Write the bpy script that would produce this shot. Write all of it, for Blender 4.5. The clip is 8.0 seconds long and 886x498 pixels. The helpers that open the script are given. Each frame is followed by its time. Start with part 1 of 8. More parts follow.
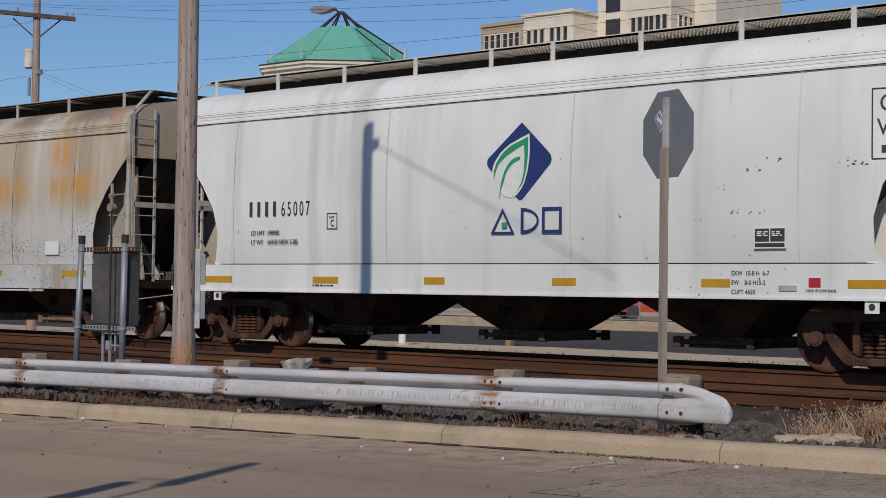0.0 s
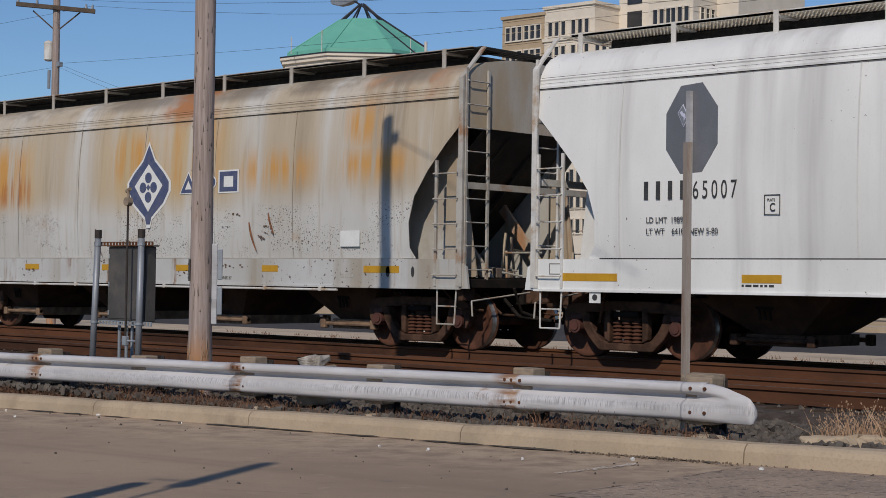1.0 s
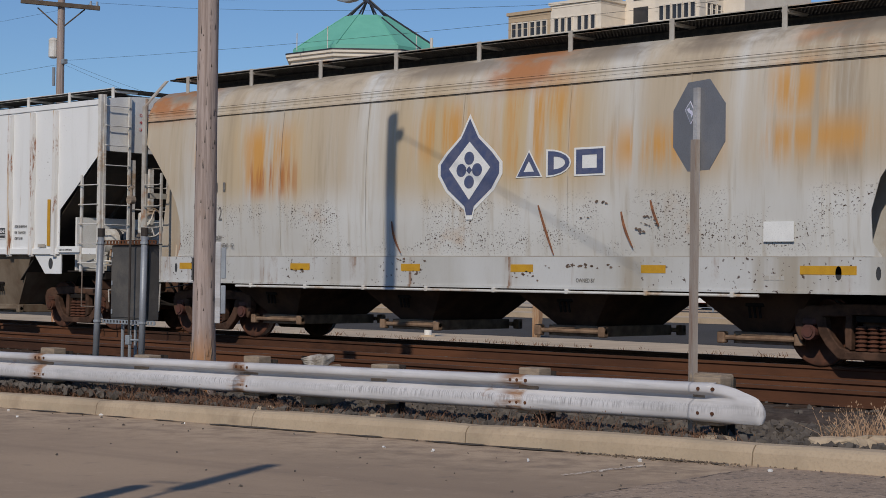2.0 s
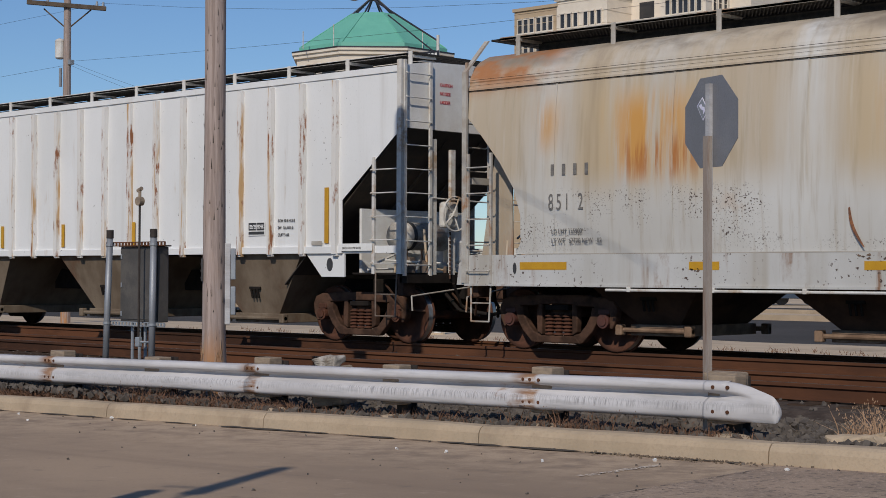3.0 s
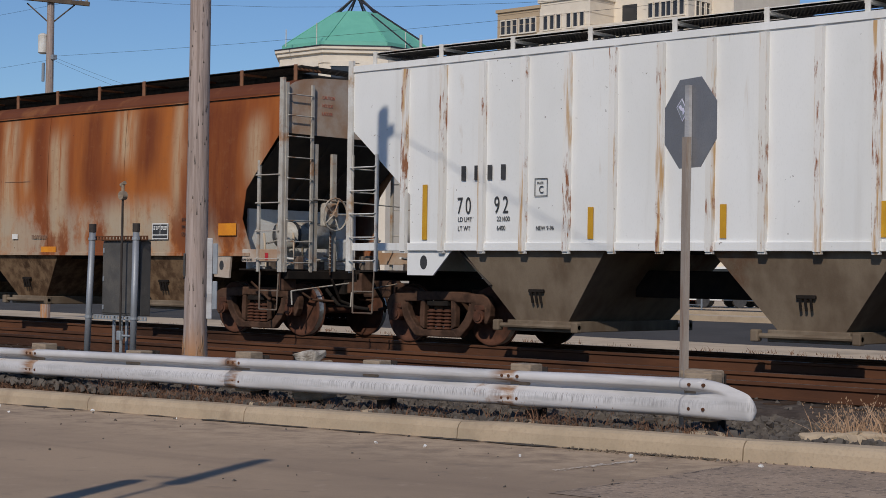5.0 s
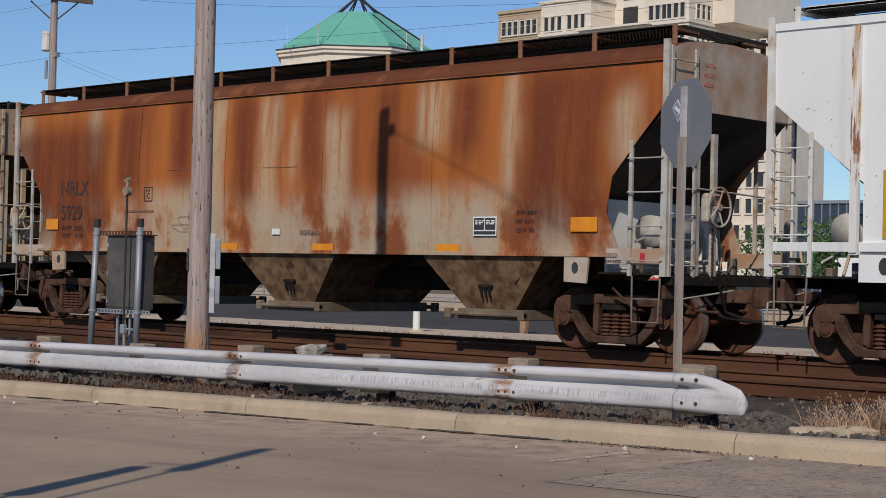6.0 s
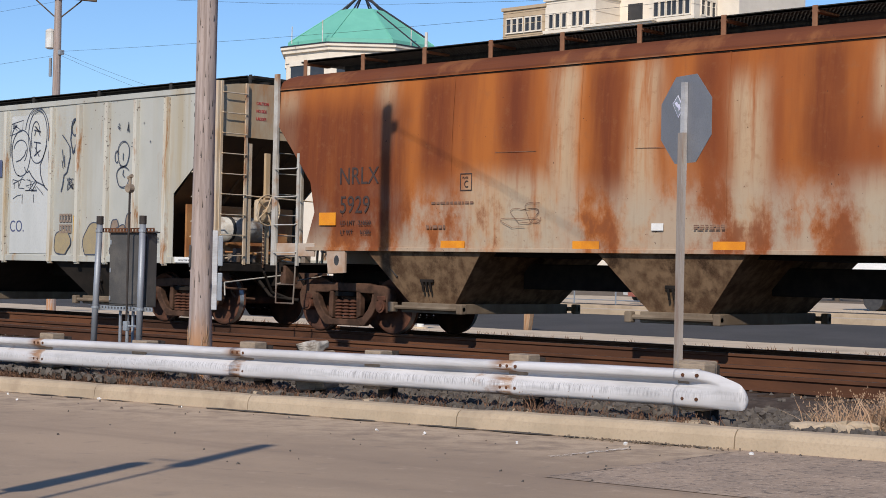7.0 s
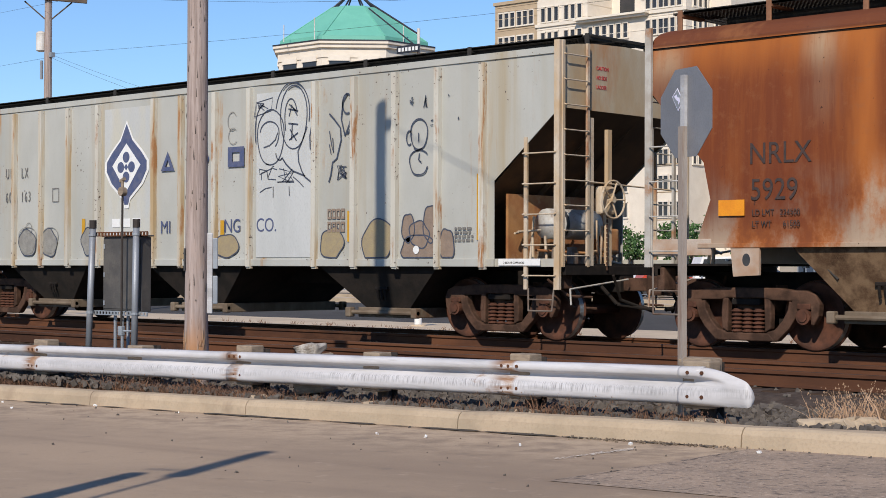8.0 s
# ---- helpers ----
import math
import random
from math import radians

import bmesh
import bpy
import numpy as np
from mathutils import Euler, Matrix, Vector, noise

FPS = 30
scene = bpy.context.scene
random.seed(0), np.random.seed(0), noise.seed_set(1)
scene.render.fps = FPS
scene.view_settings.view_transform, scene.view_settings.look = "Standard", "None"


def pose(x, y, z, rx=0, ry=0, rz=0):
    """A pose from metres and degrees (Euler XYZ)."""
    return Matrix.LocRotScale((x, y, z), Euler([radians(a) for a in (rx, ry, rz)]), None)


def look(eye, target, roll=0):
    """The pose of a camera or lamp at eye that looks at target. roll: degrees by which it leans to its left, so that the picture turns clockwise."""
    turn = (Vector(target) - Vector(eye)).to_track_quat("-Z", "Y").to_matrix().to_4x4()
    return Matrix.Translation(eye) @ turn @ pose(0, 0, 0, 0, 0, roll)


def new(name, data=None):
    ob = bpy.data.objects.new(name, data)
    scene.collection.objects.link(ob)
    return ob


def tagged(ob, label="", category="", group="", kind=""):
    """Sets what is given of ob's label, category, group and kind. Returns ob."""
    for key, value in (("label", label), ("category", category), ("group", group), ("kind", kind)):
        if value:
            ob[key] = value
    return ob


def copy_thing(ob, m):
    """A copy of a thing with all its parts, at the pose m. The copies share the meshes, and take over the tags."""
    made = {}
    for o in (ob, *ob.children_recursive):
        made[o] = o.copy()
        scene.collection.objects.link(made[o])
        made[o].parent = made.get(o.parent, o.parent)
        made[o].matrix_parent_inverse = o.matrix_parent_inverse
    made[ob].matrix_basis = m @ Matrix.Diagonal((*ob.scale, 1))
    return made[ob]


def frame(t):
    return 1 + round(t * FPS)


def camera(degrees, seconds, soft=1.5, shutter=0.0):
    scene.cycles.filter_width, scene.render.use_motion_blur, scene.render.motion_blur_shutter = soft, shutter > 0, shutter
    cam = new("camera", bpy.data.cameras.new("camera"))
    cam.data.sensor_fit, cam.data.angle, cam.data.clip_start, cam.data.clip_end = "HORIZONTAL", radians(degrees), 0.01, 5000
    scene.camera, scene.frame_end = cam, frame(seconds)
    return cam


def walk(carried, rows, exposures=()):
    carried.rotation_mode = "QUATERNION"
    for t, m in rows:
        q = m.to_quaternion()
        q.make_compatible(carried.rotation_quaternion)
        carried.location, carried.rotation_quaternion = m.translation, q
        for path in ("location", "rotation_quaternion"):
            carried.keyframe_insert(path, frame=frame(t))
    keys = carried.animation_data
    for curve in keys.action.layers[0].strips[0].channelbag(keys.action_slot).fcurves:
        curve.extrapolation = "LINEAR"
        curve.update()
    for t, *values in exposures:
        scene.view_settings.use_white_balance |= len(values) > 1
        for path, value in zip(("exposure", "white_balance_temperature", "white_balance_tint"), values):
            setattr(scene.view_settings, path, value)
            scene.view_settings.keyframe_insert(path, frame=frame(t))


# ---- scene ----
cam = camera(30.26, 8.0, soft=0.5)
walk(cam, [
    (0.0, look((0.3386, -0.3041, 1.4238), (-13.0895, 14.5097, 1.9099), 0.70)),
    (0.5, look((0.2719, -0.2122, 1.4409), (-13.2132, 14.5512, 1.8816), 0.80)),
    (1.0, look((0.1876, -0.1129, 1.4635), (-13.4291, 14.5306, 1.8529), 0.80)),
    (1.2, look((0.1650, -0.0850, 1.4690), (-13.5330, 14.4520, 1.8450), 0.80)),
    (2.3, look((0.0750, 0.0360, 1.4930), (-13.5850, 14.6300, 1.8240), 0.70)),
    (2.5, look((0.0611, 0.0502, 1.4958), (-13.6755, 14.5833, 1.8042), 0.60)),
    (3.0, look((0.0071, 0.0552, 1.5152), (-13.7354, 14.5829, 1.8176), 0.20)),
    (3.5, look((0.0475, 0.0137, 1.4951), (-13.5899, 14.6392, 1.8374), 0.10)),
    (4.0, look((0.1008, -0.0374, 1.4955), (-13.2794, 14.8234, 1.8503), 0.70)),
    (4.2, look((0.0900, -0.0450, 1.4910), (-13.2520, 14.8480, 1.8440), 0.75)),
    (5.5, look((0.1533, -0.0785, 1.4675), (-13.5279, 14.5070, 1.7619), 0.90)),
    (6.0, look((0.3058, -0.2753, 1.4322), (-13.2564, 14.4204, 1.7507), 1.30)),
    (6.5, look((0.4052, -0.3297, 1.4038), (-13.0813, 14.4353, 1.7329), 1.40)),
    (7.0, look((0.3492, -0.2623, 1.4247), (-13.2613, 14.3895, 1.7063), 1.20)),
    (7.5, look((0.1769, -0.0929, 1.4637), (-13.4545, 14.5403, 1.6930), 0.50)),
    (8.0, look((0.1730, -0.1050, 1.4628), (-13.3993, 14.5831, 1.6918), 0.20)),
], exposures=[(0.0, -0.66), (2.5, -0.62), (4.0, -0.56), (5.5, -0.62), (6.3, -0.26), (7.0, 0.02), (8.0, 0.05)])

# ---- world, sun ----
SUN = Vector((-0.461, 0.887, -0.72)).normalized()
world = bpy.data.worlds.new("world")
scene.world = world
world.use_nodes = True
wn = world.node_tree.nodes
sky = wn.new("ShaderNodeTexSky")
sky.sky_type = "NISHITA"
sky.sun_disc = False
sky.sun_elevation = math.asin(-SUN.z)
sky.sun_rotation = math.atan2(-SUN.x, -SUN.y)
sky.air_density, sky.dust_density, sky.ozone_density = 1.0, 0.0, 2.0
tone = wn.new("ShaderNodeMix")
tone.data_type, tone.blend_type = "RGBA", "MULTIPLY"
tone.inputs[0].default_value = 1.0
tone.inputs[7].default_value = (0.8, 1.02, 1.34, 1)
world.node_tree.links.new(sky.outputs[0], tone.inputs[6])
world.node_tree.links.new(tone.outputs[2], wn["Background"].inputs[0])
wn["Background"].inputs[1].default_value = 0.092
sun = new("sun", bpy.data.lights.new("sun", "SUN"))
sun.data.energy, sun.data.angle, sun.data.color = 4.3, radians(0.6), (1.0, 0.905, 0.785)
sun.matrix_world = look((0, 0, 60), Vector((0, 0, 60)) + SUN)

# ---- materials ----


def shader(name, rough=0.6, metal=0.0):
    m = bpy.data.materials.new(name)
    m.use_nodes = True
    n, l = m.node_tree.nodes, m.node_tree.links
    b = n["Principled BSDF"]
    b.inputs["Roughness"].default_value, b.inputs["Metallic"].default_value = rough, metal
    tc = n.new("ShaderNodeTexCoord")
    return m, n, l, b, tc.outputs["Object"]


def tex_noise(n, l, co, scale, stretch=(1, 1, 1), detail=5.0, rough=0.6, shift=(0, 0, 0)):
    mp = n.new("ShaderNodeMapping")
    mp.inputs["Scale"].default_value = stretch
    mp.inputs["Location"].default_value = shift
    l.new(co, mp.inputs[0])
    t = n.new("ShaderNodeTexNoise")
    t.inputs["Scale"].default_value, t.inputs["Detail"].default_value, t.inputs["Roughness"].default_value = scale, detail, rough
    l.new(mp.outputs[0], t.inputs[0])
    return t.outputs["Fac"]


def ramp(n, l, fac, lo, hi):
    r = n.new("ShaderNodeMapRange")
    r.interpolation_type = "SMOOTHSTEP"
    r.inputs["From Min"].default_value, r.inputs["From Max"].default_value = lo, hi
    l.new(fac, r.inputs["Value"])
    return r.outputs["Result"]


def times(n, l, a, b):
    m = n.new("ShaderNodeMath")
    m.operation = "MULTIPLY"
    l.new(a, m.inputs[0])
    if isinstance(b, (int, float)):
        m.inputs[1].default_value = b
    else:
        l.new(b, m.inputs[1])
    return m.outputs[0]


def blend(n, l, fac, a, b):
    m = n.new("ShaderNodeMix")
    m.data_type = "RGBA"
    if isinstance(fac, (int, float)):
        m.inputs[0].default_value = fac
    else:
        l.new(fac, m.inputs[0])
    for s, c in ((m.inputs[6], a), (m.inputs[7], b)):
        if isinstance(c, tuple):
            s.default_value = (*c, 1)
        else:
            l.new(c, s)
    return m.outputs[2]


def bump(n, l, b, height, strength=0.3, dist=0.01):
    k = n.new("ShaderNodeBump")
    k.inputs["Strength"].default_value, k.inputs["Distance"].default_value = strength, dist
    l.new(height, k.inputs["Height"])
    l.new(k.outputs[0], b.inputs["Normal"])


def axis(n, l, co, which):
    s = n.new("ShaderNodeSeparateXYZ")
    l.new(co, s.inputs[0])
    return s.outputs[which]


def simple(name, c1, c2, rough=0.6, metal=0.0, scale=6.0, stretch=(1, 1, 1), rel=0.2, lo=0.35, hi=0.65, third=None, fine=60.0):
    """Two-tone surface with a coarse mottling, a fine grain and slight relief."""
    m, n, l, b, co = shader(name, rough, metal)
    f = tex_noise(n, l, co, scale, stretch)
    g = tex_noise(n, l, co, fine, stretch, 3.0)
    col = blend(n, l, ramp(n, l, f, lo, hi), c1, c2)
    if third:
        col = blend(n, l, ramp(n, l, tex_noise(n, l, co, scale * 0.37, stretch, 6.0, 0.7, (7, 3, 1)), 0.52, 0.66), col, third)
    dark = tuple(v * 0.72 for v in c1)
    col = blend(n, l, times(n, l, ramp(n, l, g, 0.45, 0.75), 0.5), col, dark)
    l.new(col, b.inputs["Base Color"])
    bump(n, l, b, g, rel)
    return m


def apart(n, l, co):
    """Shifts the pattern from one repeat to the next."""
    oi = n.new("ShaderNodeObjectInfo")
    k = n.new("ShaderNodeMath")
    k.operation = "MULTIPLY"
    k.inputs[1].default_value = 137.0
    l.new(oi.outputs["Random"], k.inputs[0])
    cb = n.new("ShaderNodeCombineXYZ")
    l.new(k.outputs[0], cb.inputs[0])
    ad = n.new("ShaderNodeVectorMath")
    l.new(co, ad.inputs[0])
    l.new(cb.outputs[0], ad.inputs[1])
    return ad.outputs[0]


def car_paint(name, base, shade, stain, rust, stain_at=(0.55, 0.75), rust_at=(0.62, 0.72), spots=0.7, stripe=1.1, seed=0.0, zlo=None, zhi=None, rough=0.5, rib=False, patch_at=(0.45, 0.6)):
    """Weathered car-side paint: fading, run-down stains, rust and small chips, at the size of the real car."""
    m, n, l, b, co = shader(name, rough)
    whole = co
    if rib:
        co = apart(n, l, co)
    broad = tex_noise(n, l, co, 0.5, (1, 1, 0.5), 4, 0.6, (seed, 0, 0))
    runs = tex_noise(n, l, co, stripe, (1, 0.4, 0.055), 5, 0.62, (seed + 3, 0, 0))
    runs2 = tex_noise(n, l, co, stripe * 2.6, (1, 0.4, 0.08), 5, 0.65, (seed + 9, 0, 0))
    patch = tex_noise(n, l, co, 1.5, (1, 1, 0.6), 7, 0.7, (seed + 5, 0, 2))
    chips = tex_noise(n, l, co, 16.0, (1, 1, 1), 3, 0.55, (seed, 0, 0))
    where = tex_noise(n, l, co, 0.55, (1, 1, 1.2), 3, 0.5, (seed + 2, 0, 5))
    grain = tex_noise(n, l, co, 45.0, (1, 1, 0.4), 4, 0.7)
    col = blend(n, l, ramp(n, l, broad, 0.35, 0.7), base, shade)
    st = ramp(n, l, runs, *stain_at)
    ru = times(n, l, ramp(n, l, runs2, *rust_at), ramp(n, l, patch, *patch_at))
    if zlo is not None:
        h = ramp(n, l, axis(n, l, whole, 2), zlo, zhi)
        st, ru = times(n, l, st, h), times(n, l, ru, h)
    col = blend(n, l, st, col, stain)
    col = blend(n, l, ru, col, rust)
    ch = times(n, l, ramp(n, l, chips, spots, spots + 0.03), ramp(n, l, where, 0.5, 0.6))
    col = blend(n, l, ch, col, (0.07, 0.04, 0.03))
    col = blend(n, l, times(n, l, ramp(n, l, grain, 0.5, 0.8), 0.25), col, tuple(v * 0.75 for v in shade))
    l.new(col, b.inputs["Base Color"])
    bump(n, l, b, broad, 0.12, 0.03)
    return m


M = {}
M["w_paint"] = car_paint("white_car_paint", (0.79, 0.79, 0.77), (0.68, 0.68, 0.66), (0.5, 0.49, 0.475), (0.4, 0.35, 0.29), (0.5, 0.8), (0.6, 0.78), 0.7, 1.1, 1.0)


def wavy(n, l, co, much, seed):
    """The place along the car, wandering a little with the height."""
    w = tex_noise(n, l, co, 0.9, (1, 0.3, 0.3), 4, 0.6, (seed, 0, 0))
    m = n.new("ShaderNodeMath")
    m.operation = "MULTIPLY_ADD"
    l.new(w, m.inputs[0])
    m.inputs[1].default_value = much
    l.new(axis(n, l, co, 0), m.inputs[2])
    k = n.new("ShaderNodeMath")
    l.new(m.outputs[0], k.inputs[0])
    k.inputs[1].default_value = -much / 2
    return k.outputs[0]


def stretch(n, l, v, a, b, s):
    """One between a and b, with soft edges."""
    return times(n, l, ramp(n, l, v, a - s, a + s), ramp(n, l, v, b + s, b - s))


def either(n, l, facs):
    out = facs[0]
    for f in facs[1:]:
        m = n.new("ShaderNodeMath")
        m.operation = "MAXIMUM"
        l.new(out, m.inputs[0])
        l.new(f, m.inputs[1])
        out = m.outputs[0]
    return out


def grey_paint():
    """Old grey paint: brown runs from the roof, orange blooms at their places, rust pits in clusters low down."""
    m, n, l, b, co = shader("grey_car_paint", 0.55)
    z = axis(n, l, co, 2)
    x = wavy(n, l, co, 0.7, 3)
    broad = tex_noise(n, l, co, 0.45, (1, 1, 0.4), 5, 0.6, (11, 0, 0))
    runs = tex_noise(n, l, co, 1.0, (1, 0.4, 0.05), 6, 0.6, (14, 0, 0))
    fine = tex_noise(n, l, co, 3.6, (1, 0.4, 0.06), 6, 0.66, (15, 0, 0))
    thin = tex_noise(n, l, co, 8.0, (1, 0.4, 0.07), 5, 0.62, (19, 0, 0))
    pits = tex_noise(n, l, co, 36.0, (1, 1, 1), 3, 0.55, (2, 0, 0))
    where = tex_noise(n, l, co, 0.9, (1, 1, 1.4), 4, 0.6, (9, 0, 5))
    high = ramp(n, l, z, 2.1, 2.75)
    col = blend(n, l, ramp(n, l, broad, 0.35, 0.68), (0.6, 0.595, 0.57), (0.5, 0.485, 0.45))
    col = blend(n, l, times(n, l, times(n, l, ramp(n, l, runs, 0.3, 0.56), high), 0.85), col, (0.46, 0.37, 0.255))
    col = blend(n, l, times(n, l, times(n, l, ramp(n, l, runs, 0.55, 0.7), high), 0.75), col, (0.29, 0.23, 0.165))
    col = blend(n, l, times(n, l, times(n, l, ramp(n, l, fine, 0.52, 0.72), high), 0.6), col, (0.56, 0.53, 0.46))
    col = blend(n, l, times(n, l, ramp(n, l, thin, 0.5, 0.72), 0.5), col, (0.34, 0.275, 0.19))
    blooms = [times(n, l, stretch(n, l, x, a, e, 0.35), stretch(n, l, z, lo, hi, 0.28)) for a, e, lo, hi in
              ((-5.1, -3.9, 2.55, 3.6), (-6.6, -6.2, 3.0, 3.6), (-0.9, 0.1, 2.9, 3.7), (0.8, 2.1, 2.7, 3.9), (2.8, 4.6, 2.7, 3.2), (5.2, 6.9, 2.75, 3.15), (5.4, 6.2, 3.3, 3.9))]
    wash = [times(n, l, stretch(n, l, x, a, e, 0.6), stretch(n, l, z, 2.35, 3.85, 0.4)) for a, e in ((-5.4, -3.6), (-1.3, 2.4))]
    col = blend(n, l, times(n, l, times(n, l, either(n, l, wash), ramp(n, l, runs, 0.36, 0.56)), 0.55), col, (0.56, 0.4, 0.19))
    orange = times(n, l, either(n, l, blooms), ramp(n, l, fine, 0.38, 0.56))
    col = blend(n, l, times(n, l, orange, 0.95), col, (0.56, 0.285, 0.07))
    deep = times(n, l, times(n, l, stretch(n, l, x, -5.0, -3.8, 0.3), stretch(n, l, z, 2.5, 3.0, 0.2)), ramp(n, l, thin, 0.45, 0.6))
    col = blend(n, l, times(n, l, deep, 0.9), col, (0.4, 0.15, 0.04))
    top = tex_noise(n, l, co, 0.9, (0.6, 1, 1), 6, 0.65, (31, 0, 0))
    roof_rust = times(n, l, either(n, l, [stretch(n, l, x, a, e, 0.5) for a, e in ((-8.4, -6.3), (0.4, 1.9), (5.9, 7.3))]), times(n, l, ramp(n, l, z, 3.7, 4.15), ramp(n, l, top, 0.4, 0.56)))
    col = blend(n, l, times(n, l, roof_rust, 0.9), col, (0.38, 0.15, 0.05))
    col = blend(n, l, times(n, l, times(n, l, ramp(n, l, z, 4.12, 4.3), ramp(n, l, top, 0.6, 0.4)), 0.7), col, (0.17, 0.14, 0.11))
    lowdown = stretch(n, l, z, 1.5, 2.3, 0.12)
    spots = times(n, l, times(n, l, ramp(n, l, pits, 0.59, 0.63), ramp(n, l, where, 0.44, 0.56)), lowdown)
    col = blend(n, l, times(n, l, times(n, l, ramp(n, l, where, 0.6, 0.76), lowdown), 0.45), col, (0.42, 0.24, 0.1))
    col = blend(n, l, spots, col, (0.06, 0.035, 0.026))
    l.new(col, b.inputs["Base Color"])
    bump(n, l, b, broad, 0.12, 0.03)
    return m


M["a_paint"] = grey_paint()
M["a_sill"] = car_paint("grey_sill_paint", (0.54, 0.54, 0.53), (0.44, 0.43, 0.4), (0.36, 0.32, 0.26), (0.22, 0.11, 0.05), (0.5, 0.7), (0.55, 0.68), 0.63, 0.9, 14.0)
M["r_paint"] = car_paint("white_ribbed_paint", (0.75, 0.755, 0.75), (0.68, 0.685, 0.675), (0.52, 0.5, 0.47), (0.4, 0.27, 0.14), (0.56, 0.8), (0.62, 0.76), 0.7, 1.3, 21.0)
M["r_rib"] = car_paint("rusting_rib_paint", (0.74, 0.73, 0.71), (0.66, 0.64, 0.6), (0.5, 0.31, 0.14), (0.25, 0.09, 0.03), (0.53, 0.66), (0.5, 0.58), 0.69, 10.0, 24.0, rib=True, patch_at=(0.49, 0.57))
M["u_paint"] = car_paint("cream_car_paint", (0.45, 0.45, 0.415), (0.36, 0.36, 0.325), (0.36, 0.3, 0.2), (0.36, 0.2, 0.08), (0.52, 0.76), (0.58, 0.72), 0.68, 1.0, 31.0)
M["u_rib"] = car_paint("cream_rib_paint", (0.55, 0.53, 0.46), (0.44, 0.4, 0.33), (0.42, 0.3, 0.16), (0.33, 0.15, 0.05), (0.48, 0.66), (0.5, 0.62), 0.62, 5.0, 34.0, rib=True)


def rust_paint():
    """The rusted-through car: orange ground, maroon and washed-out grey bands running down, pale worn patches low on the side."""
    m, n, l, b, co = shader("rusted_car_side", 0.75)
    z = axis(n, l, co, 2)
    x = wavy(n, l, co, 0.8, 21)
    c = tex_noise(n, l, co, 1.1, (1, 0.3, 0.13), 5, 0.58, (47, 0, 0))
    d = tex_noise(n, l, co, 4.5, (1, 0.3, 0.08), 6, 0.7, (3, 0, 0))
    e = tex_noise(n, l, co, 1.3, (1, 0.3, 0.6), 7, 0.66, (61, 0, 0))
    f = tex_noise(n, l, co, 7.0, (1, 1, 1), 6, 0.7, (5, 0, 8))
    col = blend(n, l, ramp(n, l, c, 0.36, 0.66), (0.38, 0.122, 0.03), (0.25, 0.072, 0.024))
    pale = [times(n, l, stretch(n, l, x, a, g, 0.22), stretch(n, l, z, lo, hi, 0.3)) for a, g, lo, hi in
            ((-5.6, -5.2, 3.0, 4.15), (-3.6, -1.8, 1.3, 2.5), (-2.0, -1.5, 2.0, 4.15), (-0.5, -0.05, 1.4, 4.05), (1.2, 1.7, 1.6, 3.7), (0.25, 0.45, 2.6, 3.6), (3.2, 3.9, 3.1, 4.05), (3.0, 5.0, 1.3, 2.3), (5.0, 5.3, 1.8, 4.15), (7.1, 7.5, 2.6, 3.7), (-7.9, -7.4, 2.8, 4.05))]
    col = blend(n, l, times(n, l, times(n, l, either(n, l, pale), ramp(n, l, d, 0.25, 0.6)), 0.9), col, (0.47, 0.355, 0.23))
    low = ramp(n, l, z, 2.65, 1.85)
    col = blend(n, l, times(n, l, times(n, l, low, ramp(n, l, e, 0.38, 0.56)), 0.82), col, (0.41, 0.345, 0.26))
    col = blend(n, l, times(n, l, times(n, l, low, ramp(n, l, e, 0.44, 0.34)), 0.8), col, (0.2, 0.065, 0.028))
    dark = [times(n, l, stretch(n, l, x, a, g, 0.25), stretch(n, l, z, lo, hi, 0.35)) for a, g, lo, hi in
            ((-8.3, -6.9, 1.9, 3.8), (-7.5, -4.9, 1.6, 3.8), (-4.6, -3.9, 2.5, 4.15), (-2.9, -2.4, 2.8, 4.15), (-1.2, -0.6, 2.2, 4.15), (0.6, 0.95, 2.6, 4.15), (2.2, 2.8, 2.4, 4.15), (5.4, 6.9, 1.7, 4.15), (4.0, 4.5, 2.8, 4.15))]
    streaky = n.new("ShaderNodeMath")
    streaky.operation = "MULTIPLY_ADD"
    l.new(ramp(n, l, d, 0.35, 0.65), streaky.inputs[0])
    streaky.inputs[1].default_value, streaky.inputs[2].default_value = 0.3, 0.7
    col = blend(n, l, times(n, l, times(n, l, either(n, l, dark), streaky.outputs[0]), 0.92), col, (0.125, 0.032, 0.016))
    col = blend(n, l, times(n, l, ramp(n, l, d, 0.5, 0.75), 0.45), col, (0.22, 0.07, 0.027))
    col = blend(n, l, times(n, l, ramp(n, l, f, 0.52, 0.7), 0.3), col, (0.24, 0.1, 0.045))
    roofy = ramp(n, l, z, 4.09, 4.13)
    col = blend(n, l, times(n, l, roofy, 0.9), col, (0.115, 0.038, 0.021))
    col = blend(n, l, times(n, l, roofy, times(n, l, ramp(n, l, e, 0.52, 0.64), 0.6)), col, (0.25, 0.1, 0.04))
    chips = tex_noise(n, l, co, 14.0, (1, 1, 1), 3)
    col = blend(n, l, ramp(n, l, chips, 0.72, 0.75), col, (0.07, 0.03, 0.02))
    l.new(col, b.inputs["Base Color"])
    g = tex_noise(n, l, co, 30.0)
    bump(n, l, b, g, 0.15)
    return m


